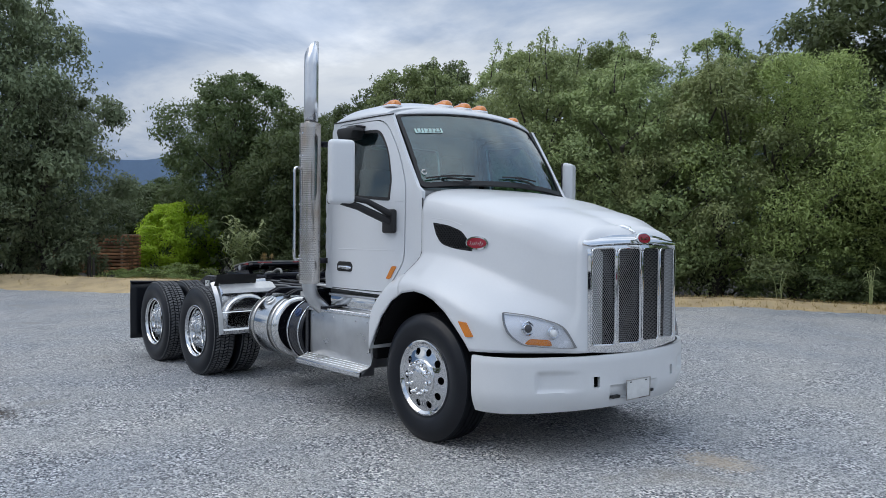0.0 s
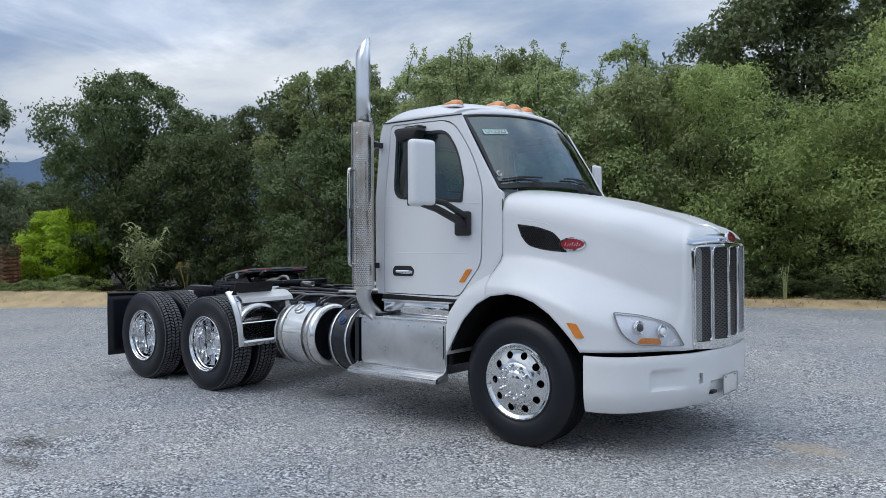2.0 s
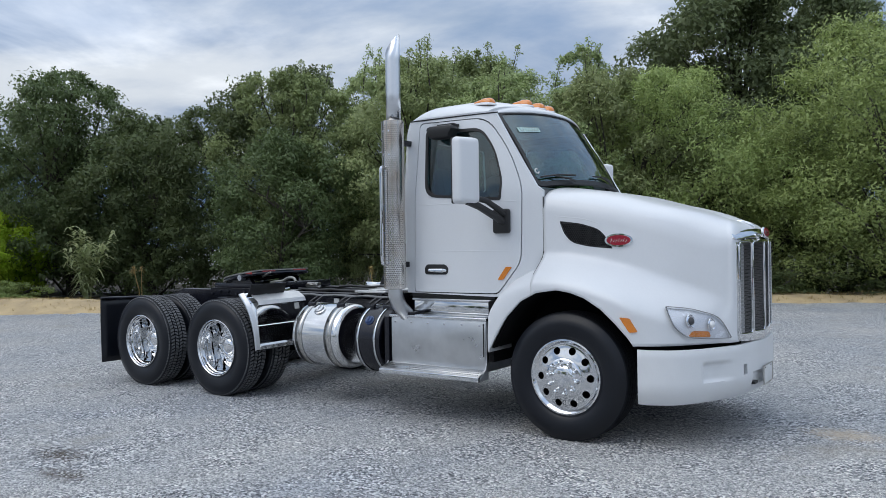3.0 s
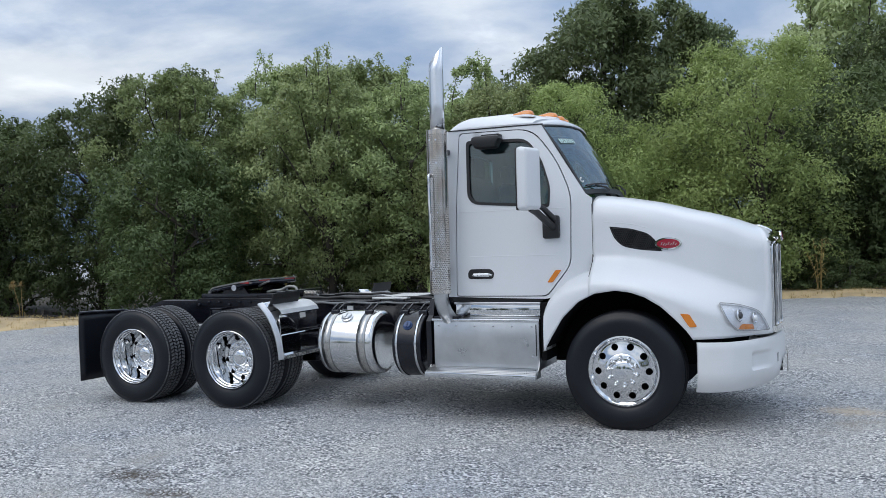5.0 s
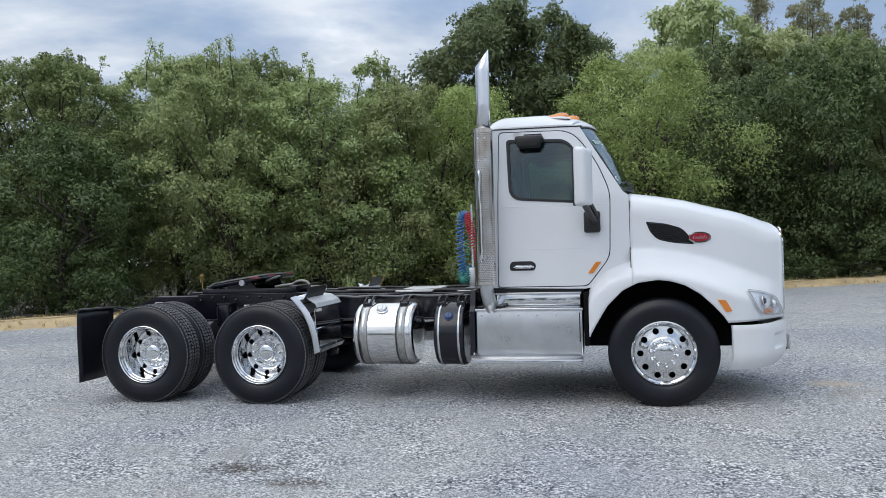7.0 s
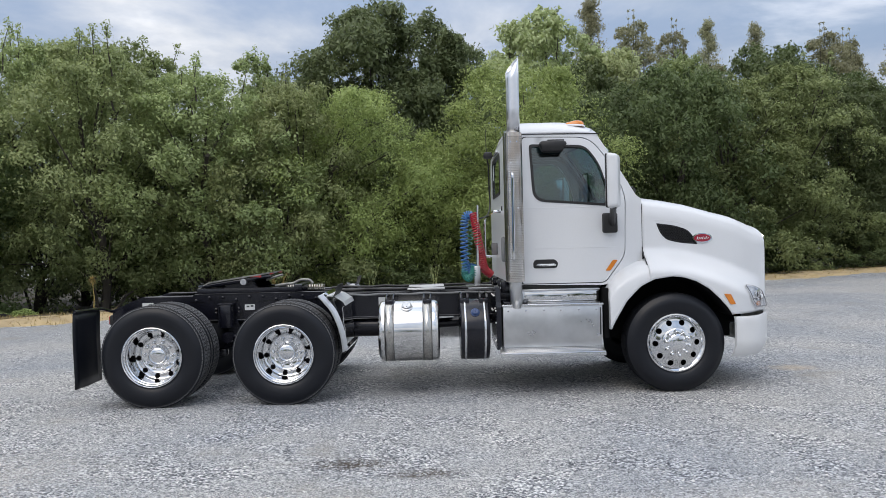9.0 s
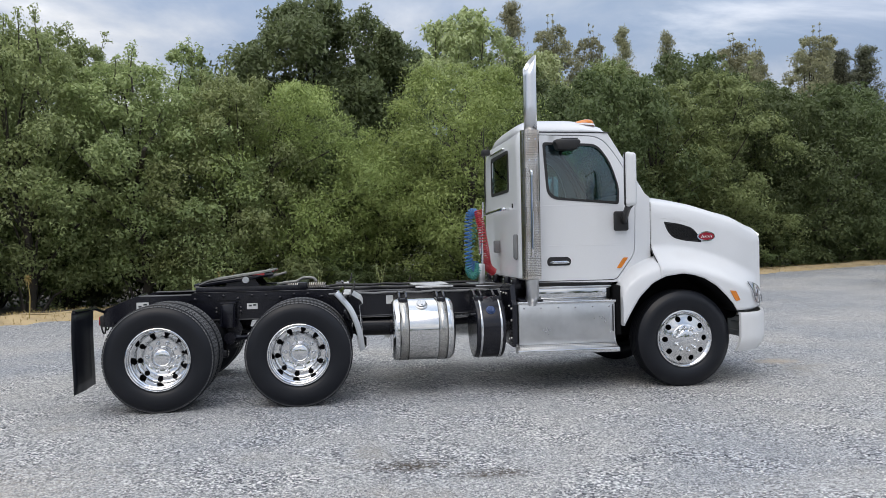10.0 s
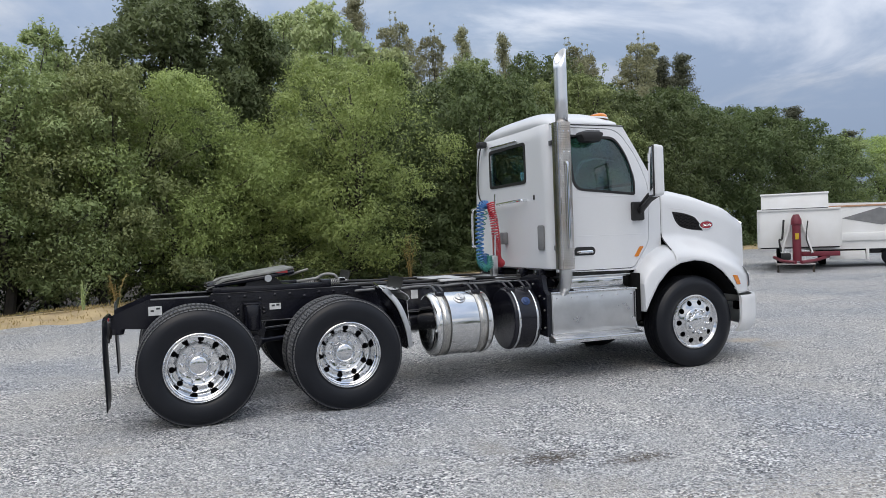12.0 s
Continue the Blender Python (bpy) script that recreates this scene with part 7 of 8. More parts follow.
# kind, x, y, turn, spread, height
PLACES = [
    ("gr", -26.5, 1.6, 60, 3.3, 9.3), ("gr", -27.5, -2.5, 200, 3.6, 10.4), ("gr", -25.0, 0.2, 20, 3.0, 8.8), ("gr", -24.6, 2.2, 300, 2.3, 6.4), ("da", -27.2, 2.8, 100, 1.5, 5.0),
    ("da", -37.0, 11.5, 120, 3.0, 4.4), ("da", -35.0, 13.2, 200, 2.6, 7.8), ("da", -38.5, 9.6, 300, 2.6, 4.2), ("da", -41.0, 12.4, 30, 3.0, 5.0), ("da", -30.0, 14.6, 20, 3.3, 7.2), ("da", -30.8, 12.3, 80, 3.3, 9.0), ("da", -26.2, 13.4, 150, 2.8, 7.0), ("da", -22.5, 14.4, 250, 2.8, 7.2),
    ("da", -19.7, 15.4, 10, 2.9, 8.2), ("ob", -17.2, 13.0, 210, 2.6, 7.6), ("da", -15.8, 11.2, 210, 2.2, 5.2), ("oa", -14.6, 15.0, 40, 2.7, 7.9), ("oa", -12.0, 13.6, 95, 2.7, 7.5), ("ob", -12.2, 17.4, 195, 2.8, 8.3), ("oa", -9.2, 14.4, 60, 2.9, 6.8),
    ("po", -8.4, 17.9, 300, 1.1, 8.3), ("oa", -6.9, 15.3, 300, 2.5, 6.6), ("wa", -5.2, 16.2, 15, 2.8, 6.5), ("wb", -2.2, 17.4, 45, 2.4, 4.9), ("wa", 0.6, 17.1, 130, 3.2, 6.9),
    # at (4.4, 21.4) and (4.6, 26.6) dark leaves stand in for a shaded gap
    ("da", 4.4, 21.4, 250, 2.7, 7.2), ("da", 7.2, 21.0, 70, 2.8, 7.8), ("ob", 9.8, 22.0, 200, 2.9, 7.6), ("ob", 12.8, 23.2, 120, 3.0, 8.4), ("da", 16.0, 24.8, 10, 3.1, 7.9),
    ("da", 20.0, 26.4, 160, 3.2, 8.0), ("da", 24.5, 28.6, 90, 3.4, 8.0), ("da", 29.5, 30.6, 30, 3.6, 8.2), ("da", 35.5, 33.0, 200, 3.8, 7.6), ("ob", 42.0, 35.6, 90, 4.0, 7.4), ("wb", 50.0, 38.5, 20, 4.6, 7.4),
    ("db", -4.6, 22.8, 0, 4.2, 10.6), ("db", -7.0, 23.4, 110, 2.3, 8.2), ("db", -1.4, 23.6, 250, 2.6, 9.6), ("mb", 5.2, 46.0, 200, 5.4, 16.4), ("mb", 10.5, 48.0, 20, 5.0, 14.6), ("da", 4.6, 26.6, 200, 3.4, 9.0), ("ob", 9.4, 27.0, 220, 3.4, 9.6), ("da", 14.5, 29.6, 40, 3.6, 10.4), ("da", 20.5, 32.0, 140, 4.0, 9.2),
    ("da", -16.0, 21.5, 40, 3.4, 9.0), ("da", 27.0, 36.0, 300, 4.2, 10.0), ("da", -9.6, 19.6, 70, 3.0, 6.6), ("da", -4.4, 19.6, 170, 3.0, 5.6), ("da", 1.6, 21.0, 270, 3.2, 6.0), ("da", -13.2, 20.0, 20, 3.0, 6.4)
]


def put_model(kind, x, y, turn, spread, height, sink=0.1):
    t, s0, h0 = models[kind]
    return put(t, x, y, turn, (spread / s0, spread / s0, 1.10 * height / h0), sink)


PLACES += [("fa", -26 + 7.5 * k, -40 - 5 * math.sin(k * 2.1), 50 * k, 3.4 + 0.6 * math.sin(k * 1.7), 4.2 + 1.0 * math.sin(k * 2.9)) for k in range(9)]
for row in PLACES:
    put_model(*row)
# shrubs along the foot of the trees, their dark leaves painting understory shade
for k in range(7, len(LOT_EDGE) - 7, 7):
    x, y = LOT_EDGE[k]
    if not -4 < x < 34:
        continue
    a, b = LOT_EDGE[k - 1], LOT_EDGE[k + 1]
    n = Vector((-(b[1] - a[1]), b[0] - a[0])).normalized()
    d = rng.uniform(1.9, 3.0)
    put_model("sh", x + n.x * d, y + n.y * d, rng.uniform(0, 360), rng.uniform(0.8, 1.2), rng.uniform(0.8, 1.5))
for t, _, _ in models.values():
    for o in (*t.children_recursive, t):
        bpy.data.objects.remove(o)


# ---------------------------------------------------------------- far and small things round the lot
def make_conifer(seed, height, spread, leaf, label, count=9000, bare=0.25, taper=0.62):
    """A conifer: whorls of drooping boughs with needle sprays, uneven in length, bare in places."""
    rg = random.Random(seed)
    tree = thing("conifer", label, "tree", group="conifers behind the belt of trees")
    wood = bmesh.new()
    tube(wood, [(0, 0, 0), (0.05, 0.03, height * 0.5), (0, 0, height * 0.97)], [0.28, 0.17, 0.03], 8)
    sprays = []
    n = 120
    for k in range(n):
        f = (k + rg.random()) / n
        if rg.random() < bare * 0.6:
            continue
        z = height * (0.2 + 0.78 * f)
        g = rg.uniform(0, 2 * math.pi)
        reach = spread * (1 - f) ** taper * rg.uniform(0.5, 1.05) * (1 + 0.35 * noise.noise((math.cos(g), math.sin(g), z * 0.35 + seed))) + 0.3
        tip = Vector((reach * math.cos(g), reach * math.sin(g), z + 0.12 * reach))
        if k % 2 == 0:
            tube(wood, [(0, 0, z), tip], [0.04, 0.01], 4)
        for s in (0.35, 0.65, 0.95):
            r = 0.24 * reach + 0.34
            sprays.append(((tip.x * s + rg.uniform(-0.2, 0.2), tip.y * s + rg.uniform(-0.2, 0.2), z + 0.12 * reach * s), (r, r, r * 0.7), 1.0))
    me = leaf_cloud([(c, r, max(8, count // len(sprays))) for c, r, _ in sprays], rg, 0.22, 0.4, 0.4)
    part("trunk", wood, BARK, tree)
    me.materials.append(leaf)
    cr = new("crown", me)
    cr.parent = tree
    return tree


con_a = make_conifer(21, 19.0, 2.8, LEAF_PINE, "tall thin brownish conifer, far behind", 17000, 0.2, 0.75)
con_b = make_conifer(22, 18.0, 2.8, LEAF_FIR, "tall dark conifer, far behind", 15000, 0.45, 0.95)
con_c = make_tree("tall brownish-green tree, far behind the belt", LEAF_PINE, 23, 19.0, 3.0, 18000, size=0.21, trunk_r=0.22, low=0.25, tight=1.2, wide_at=0.5, clump=0.34, shoots=4, group="conifers behind the belt of trees")
con_c.name = "conifer"
for kind, x, y, turn, w, h in ((con_a, 11.6, 58.0, 0, 1.0, 1.10), (con_c, 16.0, 60.0, 60, 1.0, 1.02), (con_c, 19.4, 61.0, 130, 0.75, 0.99), (con_a, 22.8, 61.0, 20, 0.75, 1.04), (con_a, 27.5, 62.0, 140, 0.75, 1.03), (con_c, 24.5, 66.0, 200, 1.1, 0.90), (con_b, 37.0, 63.0, 200, 0.9, 0.95),
                               (con_c, 42.0, 60.0, 75, 1.1, 0.92), (con_c, 26.0, 46.0, 30, 0.8, 0.78), (con_c, 28.2, 48.0, 90, 0.7, 0.78), (con_c, 31.2, 44.6, 230, 0.85, 0.80), (con_b, 34.0, 45.6, 130, 1.0, 0.80), (con_b, 36.4, 46.0, 310, 1.1, 0.82), (con_b, 54.0, 52.0, 110, 1.4, 0.66), (con_b, 70.0, 60.0, 10, 1.4, 0.60),
                               (con_b, -43.0, 19.0, 40, 0.9, 0.36), (con_b, -40.5, 24.0, 90, 0.8, 0.44), (con_b, -26.5, 27.0, 0, 0.8, 0.50), (con_a, -24.0, 30.0, 33, 0.8, 0.48)):
    made = copy_thing(kind, pose(x, y, rise(x, y) - 0.2, 0, 0, turn))
    made.scale = (w, w, h * 1.12)
for t in (con_a, con_b, con_c):
    for o in (*t.children_recursive, t):
        bpy.data.objects.remove(o)

# distant ridge, its flat blue painted with the haze of the air
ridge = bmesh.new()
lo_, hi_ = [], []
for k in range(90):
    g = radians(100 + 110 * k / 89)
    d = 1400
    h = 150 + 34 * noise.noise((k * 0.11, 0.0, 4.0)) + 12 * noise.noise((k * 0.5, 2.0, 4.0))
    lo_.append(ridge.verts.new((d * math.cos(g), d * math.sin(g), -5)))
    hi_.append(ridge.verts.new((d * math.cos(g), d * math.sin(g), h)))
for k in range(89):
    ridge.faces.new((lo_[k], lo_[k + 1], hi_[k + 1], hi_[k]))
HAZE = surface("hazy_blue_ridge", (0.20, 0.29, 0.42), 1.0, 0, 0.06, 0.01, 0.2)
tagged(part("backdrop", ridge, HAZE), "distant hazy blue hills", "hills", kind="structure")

# bright round bush and the shrubs beside it
bush_t = make_tree("round bright yellow-green bush", LEAF_BUSH, 31, 3.2, 2.05, 30000, size=0.12, trunk_r=0.05, low=0.06, tight=0.9, wide_at=0.5, group="bushes by the lot's far corner")
bush_t.matrix_world = pose(-32.0, 9.65, rise(-32.0, 9.65) + 0.2)
bush_t["label"] = "round bright yellow-green bush"
low_b = make_tree("low olive-green scrub bush among dry grass", LEAF_LIGHT, 32, 1.6, 1.5, 8000, size=0.09, trunk_r=0.03, low=0.02, tight=0.4, group="bushes by the lot's far corner")
for x, y, s in ((-27.2, 8.0, 0.75), (-28.6, 5.8, 0.6), (-27.0, 6.4, 0.65), (-25.6, 7.2, 0.5), (-30.5, 9.0, 0.7), (-13.4, 8.7, 0.42), (-12.2, 9.4, 0.36), (-14.6, 8.4, 0.3)):
    put(low_b, x, y, x * 40, (s, s, s * 0.7))
for o in (*low_b.children_recursive, low_b):
    bpy.data.objects.remove(o)

# stacked lumber with rusty-red ends
stack = thing("lumber_stack", "stack of red-brown lumber behind the trees", "lumber", (-31.0, 5.6, 0.0), 50)
LUMBER = surface("red_brown_lumber", (0.56, 0.27, 0.14), 0.8, 0, 0.15, 3, 60, per_object=0.35, tint=(0.18, 0.07, 0.04))
PALE = surface("pale_sticker_wood", (0.50, 0.40, 0.30), 0.8, 0, 0.15, 3, 60)
for lay in range(11):
    for k in range(4):
        part("board", new_box((-2.1 + 0.05 * ((lay * 7 + k) % 3), -0.9 + 0.45 * k, 0.15 * lay), (1.7, -0.49 + 0.45 * k, 0.15 * lay + 0.10), 0.008), LUMBER, stack)
    for k in range(3):
        part("spacer", new_box((-1.7 + 1.6 * k, -0.9, 0.15 * lay + 0.10), (-1.6 + 1.6 * k, 0.9, 0.15 * lay + 0.15)), PALE, stack, smooth=False)

# weathered fence post
post = bmesh.new()
tube(post, [(0, 0, -0.2), (0.02, 0.01, 0.6), (0.03, 0.0, 1.35)], [0.075, 0.07, 0.055], 8)
tube(post, [(0.22, 0.1, -0.2), (0.2, 0.1, 0.7), (0.18, 0.1, 1.1)], [0.05, 0.045, 0.03], 8)
fp = part("fence_post", post, BARK)
fp.location = (-23.0, 3.05, rise(-23.0, 3.05))
tagged(fp, "weathered grey wooden fence post", "post")

# dark silt fence behind the berm
fence = thing("silt_fence", "low black fabric silt fence sagging between stakes", "fence")
FABRIC = surface("black_fence_fabric", (0.016, 0.016, 0.015), 0.85, 0, 0.2, 4, 90, bump=0.3)
line = []
for x in np.linspace(-14.6, -11.0, 27):
    y = float(np.interp(x, [p[0] for p in LOT_EDGE], [p[1] for p in LOT_EDGE]))
    line.append((float(x) - 0.9, y + 1.7))
fab = bmesh.new()
rows_ = []
for k, (x, y) in enumerate(line):
    z = rise(x, y)
    sag = 0.035 * math.sin(k * 1.1)
    rows_.append([fab.verts.new((x + 0.03 * math.sin(k * 2.1 + j), y, z - 0.05 + (0.17 + sag) * j / 3)) for j in range(4)])
for a, b in zip(rows_, rows_[1:]):
    for j in range(3):
        fab.faces.new((a[j], b[j], b[j + 1], a[j + 1]))
fo = part("fabric", fab, FABRIC, fence)
mod = fo.modifiers.new("thickness", "SOLIDIFY")
mod.thickness = 0.01
for k in range(0, 27, 3):
    x, y = line[k]
    z = rise(x, y)
    part("stake", new_box((x - 0.02, y + 0.012, z - 0.2), (x + 0.02, y + 0.05, z + 0.22), 0.004), BARK, fence)


# ---- weeds
def blade(verts, faces, base, d, length, width, bend, rg):
    side = Vector((-d.y, d.x, 0)).normalized() * width * 0.5
    p = Vector(base)
    prev = None
    for s in range(4):
        f = s / 3
        q = p + d * length * f + Vector((0, 0, -bend * length * f * f))
        w = side * (1 - f) + side * 0.05
        i = len(verts)
        verts += [tuple(q - w), tuple(q + w)]
        if prev is not None:
            faces.append((prev, prev + 1, i + 1, i))
        prev = i


def reed_plant(x, y, height, stalks, leaf, label, seed, seedhead=False, name="reed_plant", lush=1.0):
    rg = random.Random(seed)
    th = thing(name, label, "plant", (x, y, rise(x, y) - 0.03), 0, "weeds at the lot's edge")
    stem = bmesh.new()
    verts, faces = [], []
    for k in range(stalks):
        g, lean = rg.uniform(0, 6.28), rg.uniform(0.05, 0.35)
        top = Vector((math.cos(g) * lean * height, math.sin(g) * lean * height, height * rg.uniform(0.7, 1.0)))
        mid = Vector((top.x * 0.35, top.y * 0.35, top.z * 0.55))
        tube(stem, [(0.05 * math.cos(g), 0.05 * math.sin(g), 0), mid, top], [0.014, 0.011, 0.007] if seedhead else [0.012, 0.009, 0.004], 5)
        n = int(16 * lush if not seedhead else 5)
        for j in range(n):
            f = 0.25 + 0.75 * j / n
            p = Vector((0, 0, 0)).lerp(mid, min(1, f * 2)) if f < 0.5 else mid.lerp(top, f * 2 - 1)
            a = rg.uniform(0, 6.28)
            d = Vector((math.cos(a), math.sin(a), rg.uniform(0.3, 1.1))).normalized()
            blade(verts, faces, p, d, height * rg.uniform(0.14, 0.26) * (0.5 if seedhead else 1), 0.024 * height * lush, rg.uniform(0.3, 0.9), rg)
        if seedhead:
            for j in range(60):
                d = Vector((rg.gauss(0, 1), rg.gauss(0, 1), rg.gauss(0.4, 1))).normalized()
                blade(verts, faces, top + d * 0.02, d, rg.uniform(0.07, 0.15), 0.02, 0.3, rg)
    part("stalk", stem, leaf, th)
    me = bpy.data.meshes.new("blades")
    me.from_pydata(verts, [], faces)
    me.materials.append(leaf)
    o = new("foliage", me)
    o.parent = th
    return th


reed_plant(-23.3, 8.7, 3.0, 17, REED, "tall pale-green cane reeds with arching leaves", 41, lush=1.45)
reed_plant(-10.0, 8.5, 1.15, 1, DRY_STALK, "tall dry thistle with a straw-coloured head", 42, True, "dry_weed")
reed_plant(-17.5, 10.8, 1.5, 1, DRY_STALK, "tall dry thistle with a straw-coloured head", 43, True, "dry_weed")
reed_plant(-17.1, 6.7, 1.35, 3, DRY_STALK, "dry branching weed stalks on the berm", 44, True, "dry_weed")
reed_plant(-6.4, 10.9, 0.85, 7, DRY_STALK, "clump of dry bent reed leaves", 45, False, "dry_weed")
reed_plant(-7.1, 10.5, 0.8, 6, REED, "pale green bent reed leaves", 46)
reed_plant(-2.4, 14.0, 1.1, 4, REED, "pale green bent reed leaves", 47)
reed_plant(2.2, 15.9, 1.6, 5, DRY_STALK, "clump of dry bent reed leaves", 48, False, "dry_weed")
reed_plant(-4.2, 13.3, 1.0, 3, REED, "pale green bent reed leaves", 49)
# dry grass tufts on the berm: nobody could count them
verts, faces = [], []
rg = random.Random(5)
for k in range(7000):
    i = rg.randrange(48, len(LOT_EDGE) - 48)
    f = rg.random()
    x, y = (LOT_EDGE[i][c] * (1 - f) + LOT_EDGE[i + 1][c] * f for c in (0, 1))
    dx, dy = LOT_EDGE[i + 1][0] - LOT_EDGE[i][0], LOT_EDGE[i + 1][1] - LOT_EDGE[i][1]
    n = Vector((-dy, dx)).normalized()
    d = rg.uniform(0.1, 2.2)
    if rg.random() < 0.5:
        d = rg.uniform(0.9, 1.7)
    x, y = x + n.x * d, y + n.y * d
    for _ in range(3):
        a = rg.uniform(0, 6.28)
        blade(verts, faces, (x + rg.uniform(-0.05, 0.05), y + rg.uniform(-0.05, 0.05), rise(x, y) + 0.02), Vector((0.5 * math.cos(a), 0.5 * math.sin(a), 1)).normalized(), rg.uniform(0.05, 0.22), 0.012, 0.4, rg)
me = bpy.data.meshes.new("dry_grass")
me.from_pydata(verts, [], faces)
me.materials.append(DRY_STALK)
tagged(new("dry_grass", me), "short dry grass tufts on the berm", "grass", kind="stuff")

# ---- dump trailer with a red lifting ram, parked across the lot
TRAILER_WHITE = surface("worn_white_paint", (0.84, 0.85, 0.85), 0.45, 0, 0.04, 1.2, 40, tint=(0.76, 0.76, 0.74))
MAROON = surface("maroon_paint", (0.20, 0.022, 0.04), 0.45, 0, 0.12, 5, 90)
base = Vector((12.25, 9.72, 0))
base.z = rise(base.x, base.y)
tr = thing("dump_trailer", "white dump trailer with a red lifting ram at its front", "trailer", tuple(base), -43)
# local x runs along its front wall, local y to its rear
wall = bmesh.new()
box(wall, (-1.04, 0.55, 0.72), (1.17, 0.63, 1.86), 0.01)
wl = part("front_wall", wall, TRAILER_WHITE, tr)
part("top_board", moved(new_box((-0.98, 0.0, 0.0), (0.88, 0.05, 0.50), 0.01), pose(0, 0.60, 1.84, -12, 0, 0)), TRAILER_WHITE, wl)
part("board_lip", moved(new_box((-1.0, -0.05, 0.47), (0.90, 0.06, 0.52), 0.012), pose(0, 0.60, 1.84, -12, 0, 0)), TRAILER_WHITE, wl)
# dark strip added to draw the seam line under the top board
part("board_hinge", new_box((-0.96, 0.49, 1.872), (0.86, 0.52, 1.892), 0.004), SEAM_GREY, wl)
part("cross_beam", new_box((0.05, 0.46, 0.44), (1.15, 0.58, 0.58), 0.012), MAROON, tr, "maroon cross beam under the wall")
part("top_edge", new_box((-1.10, 0.50, 1.82), (1.20, 0.66, 1.88), 0.012), TRAILER_WHITE, wl)
for x in (-1.04, 1.17):
    part("side_wall", new_box((x - 0.03, 0.6, 0.72), (x + 0.03, 5.2, 1.86), 0.01), TRAILER_WHITE, tr)
for k in range(6):
    for x in (-1.08, 1.21):
        part("side_rib", new_box((x - 0.035, 0.9 + 0.8 * k, 0.7), (x + 0.035, 1.0 + 0.8 * k, 1.82), 0.008), TRAILER_WHITE, tr)
part("trailer_floor", new_box((-1.02, 0.6, 0.68), (1.15, 5.2, 0.76), 0.01), BLACK_PAINT, tr)
ram = bmesh.new()
tube(ram, [(-0.02, 0.28, 0.30), (-0.02, 0.30, 0.9), (-0.02, 0.33, 1.45)], [0.125, 0.12, 0.12], 16)
tube(ram, [(-0.02, 0.33, 1.40), (-0.02, 0.34, 1.55), (-0.02, 0.35, 1.70)], [0.15, 0.15, 0.08], 16)
rm = part("lifting_ram", ram, MAROON, tr, "maroon telescopic lifting ram")
part("warning_label", new_box((-0.06, 0.165, 0.96), (0.04, 0.18, 1.14), 0.002), surface("yellow_label", (0.75, 0.5, 0.03), 0.5), rm, "yellow warning label")
for s in (-1, 1):
    br = bmesh.new()
    tube(br, [(-0.02 + s * 0.10, 0.45, 1.62), (-0.02 + s * 0.42, 0.40, 0.55)], 0.035, 8)
    part("ram_brace", br, TRAILER_WHITE, rm)
    tg = bmesh.new()
    tube(tg, [(s * 0.75 + 0.1, 0.7, 0.42), (s * 0.45, -0.1, 0.34), (s * 0.08 - 0.02, -0.75, 0.32)], 0.05, 6)
    part("drawbar", tg, MAROON, tr, "maroon drawbar rail")
part("pump_box", new_box((-0.46, 0.0, 0.36), (-0.20, 0.20, 0.56), 0.03), BLACK_PLASTIC, tr)
hb = bmesh.new()
tube(hb, smooth_line([(-0.36, 0.45, 1.55), (-0.42, 0.3, 1.0), (-0.50, 0.1, 0.95), (-0.46, 0.1, 0.6)], 5), 0.03, 6)
tube(hb, smooth_line([(0.30, 0.45, 1.5), (0.24, 0.2, 1.0), (0.35, 0.1, 0.6)], 5), 0.018, 6)
part("hydraulic_hose", hb, BLACK_PLASTIC, tr)
part("step_rack", new_box((-0.62, -0.30, 0.22), (0.45, -0.05, 0.27), 0.01), STAIN_STEEL, tr)
for x in (-0.55, 0.40):
    part("rack_leg", new_box((x - 0.03, -0.2, 0.0), (x + 0.03, -0.12, 0.24), 0.006), BARK, tr)
for x in (-0.45, 0.85):
    for y in (3.6, 4.5):
        w = bmesh.new()
        revolve(w, [(0.0, -0.1), (0.2, -0.1), (0.36, -0.09), (0.38, -0.05), (0.38, 0.05), (0.36, 0.09), (0.2, 0.1), (0.0, 0.1)], 24)
        part("trailer_wheel", moved(w, pose(x, y, 0.38, 0, 0, 90)), RUBBER, tr)

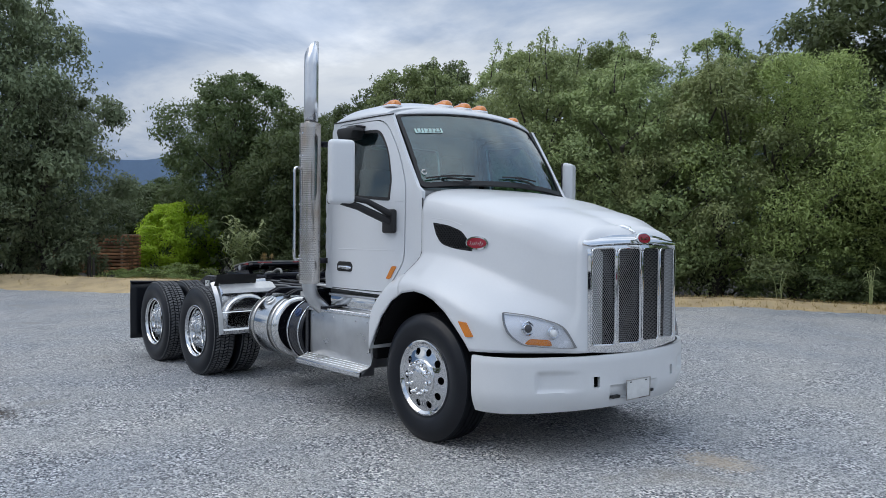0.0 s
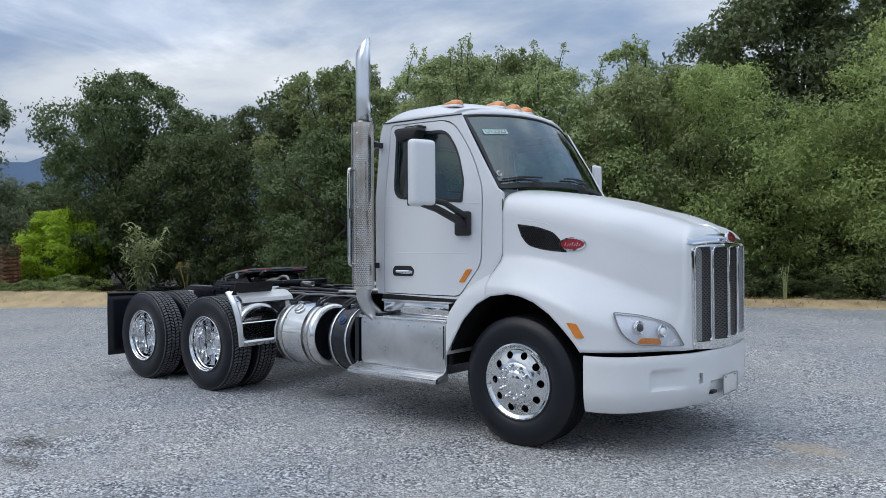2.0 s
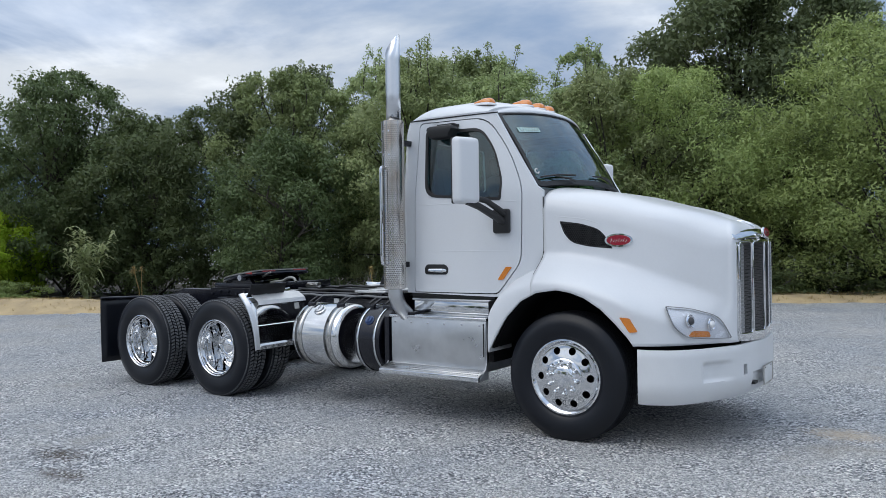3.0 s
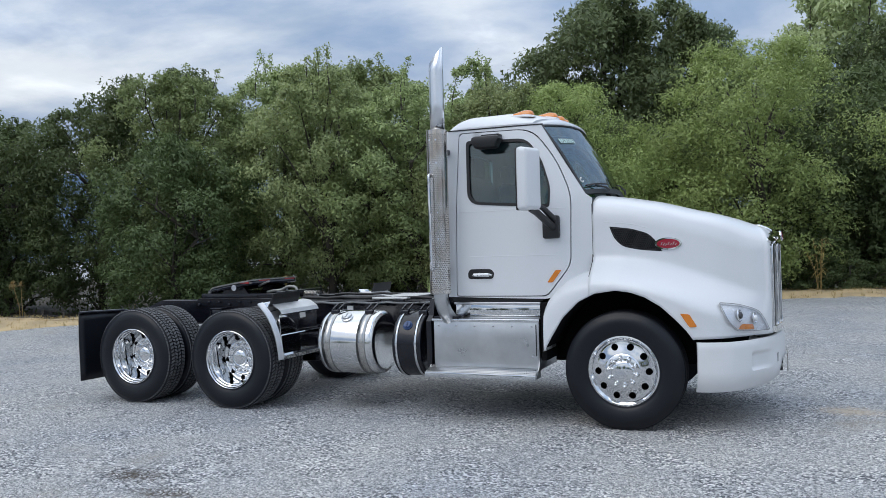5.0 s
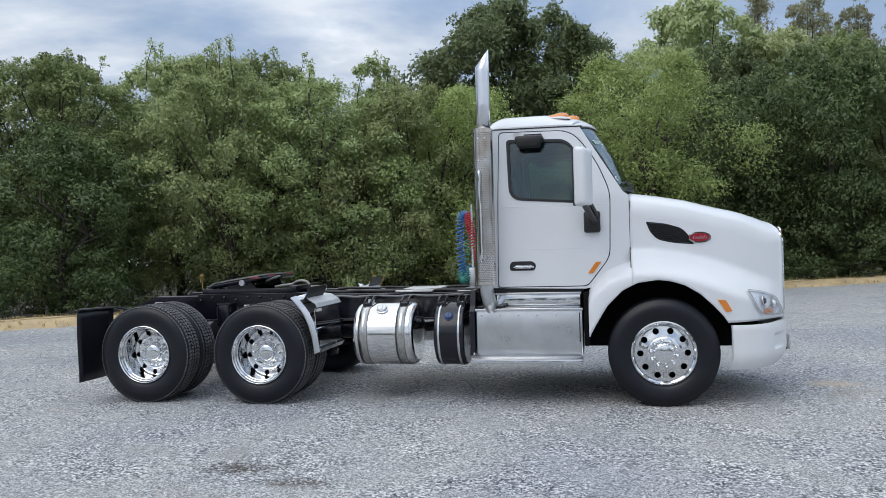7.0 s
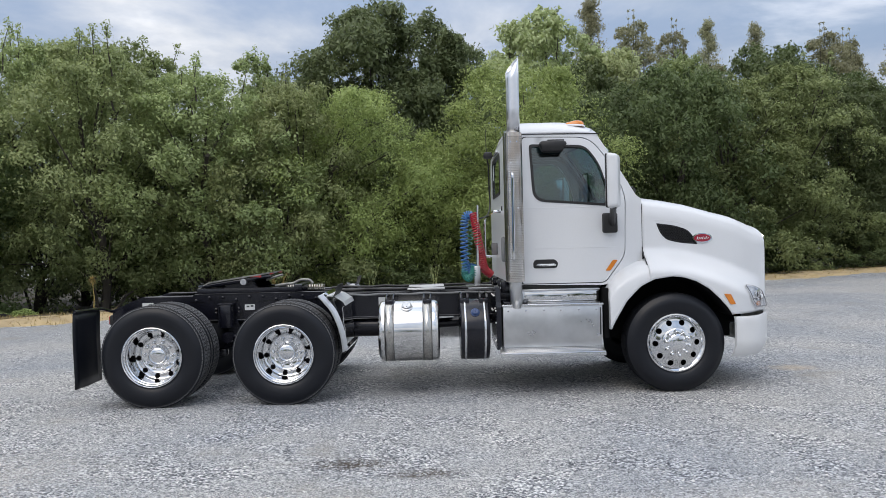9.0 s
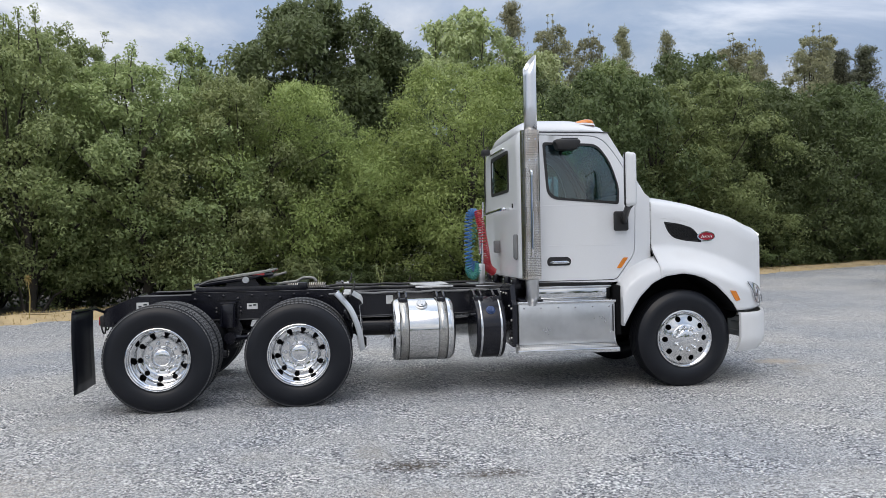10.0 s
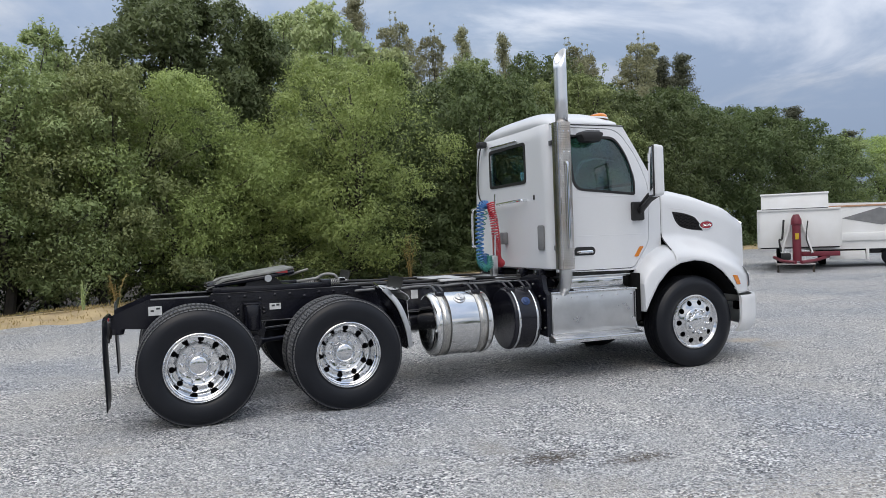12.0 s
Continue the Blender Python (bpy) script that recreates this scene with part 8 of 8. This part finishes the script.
# ---- low white camper behind it
cv = thing("camper", "low white camper with a dark slanted window panel", "camper", (base.x + 3.05, base.y - 0.47, rise(base.x + 3.05, base.y)), -38)
bd = sheet(bmesh.new(), round_corners([(-2.3, 0.55), (4.6, 0.55), (4.6, 1.80), (-2.0, 2.0), (-2.4, 1.7)], 0.08), [], lambda x, z: (x, 0.0, z), (0, 1.9, 0), 0.8)
part("camper_body", bd, TRAILER_WHITE, cv, angle=30)
part("window_panel", sheet(bmesh.new(), [(-1.25, 1.50), (-0.2, 1.80), (0.9, 1.52), (-0.15, 1.27)], [], lambda x, z: (x, -0.012, z), (0, 0.01, 0), 0.8), TRIM_GREY, cv, "dark grey diamond-shaped panel", smooth=False)
part("roof_edge", new_box((-2.1, -0.03, 1.84), (4.5, 1.93, 1.90), 0.02), surface("faded_orange_roof", (0.55, 0.33, 0.20), 0.7), cv)
part("underframe", new_box((-1.9, 0.25, 0.40), (4.4, 1.7, 0.56), 0.02), BLACK_PAINT, cv)
part("lower_panel", new_box((-1.62, 0.02, 0.24), (-0.62, 0.06, 0.50), 0.012), TRAILER_WHITE, cv)
part("panel_post", new_box((-0.60, 0.0, 0.20), (-0.52, 0.07, 0.56), 0.01), TRAILER_WHITE, cv)
part("tail_light", new_box((-1.62, -0.02, 1.70), (-1.48, 0.0, 1.78), 0.008), SEAM_GREY, cv, "small dark lamp by the roof")
part("body_step", new_box((-1.8, -0.06, 0.80), (4.5, 0.0, 1.05), 0.02), TRAILER_WHITE, cv)
for x in (0.15, 3.2):
    w = bmesh.new()
    revolve(w, [(0.0, -0.1), (0.2, -0.1), (0.30, -0.08), (0.32, 0.0), (0.30, 0.08), (0.0, 0.1)], 24)
    part("camper_wheel", moved(w, pose(x, 0.15, 0.32)), RUBBER, cv)

# ---- loose stones on the gravel
rg = random.Random(77)
verts, faces = [], []
for k in range(32000):
    x, y = rg.uniform(-8.0, 6.0), rg.uniform(-7.4, -0.8)
    s = 0.0045 + 0.010 * rg.random() ** 2.5
    z = rise(x, y)
    i = len(verts)
    g = rg.uniform(0, 6.28)
    for j in range(4):
        r = s * rg.uniform(0.7, 1.3)
        verts.append((x + r * math.cos(g + 1.571 * j), y + r * math.sin(g + 1.571 * j), z + s * rg.uniform(0.0, 0.5)))
    verts.append((x + s * rg.uniform(-0.3, 0.3), y + s * rg.uniform(-0.3, 0.3), z + s * rg.uniform(0.7, 1.2)))
    for j in range(4):
        faces.append((i + j, i + (j + 1) % 4, i + 4))
me = bpy.data.meshes.new("loose_stones")
me.from_pydata(verts, [], faces)
me.materials.append(STONE)
tagged(new("loose_stones", me), "loose grey stone chips on the gravel", "gravel", kind="stuff")
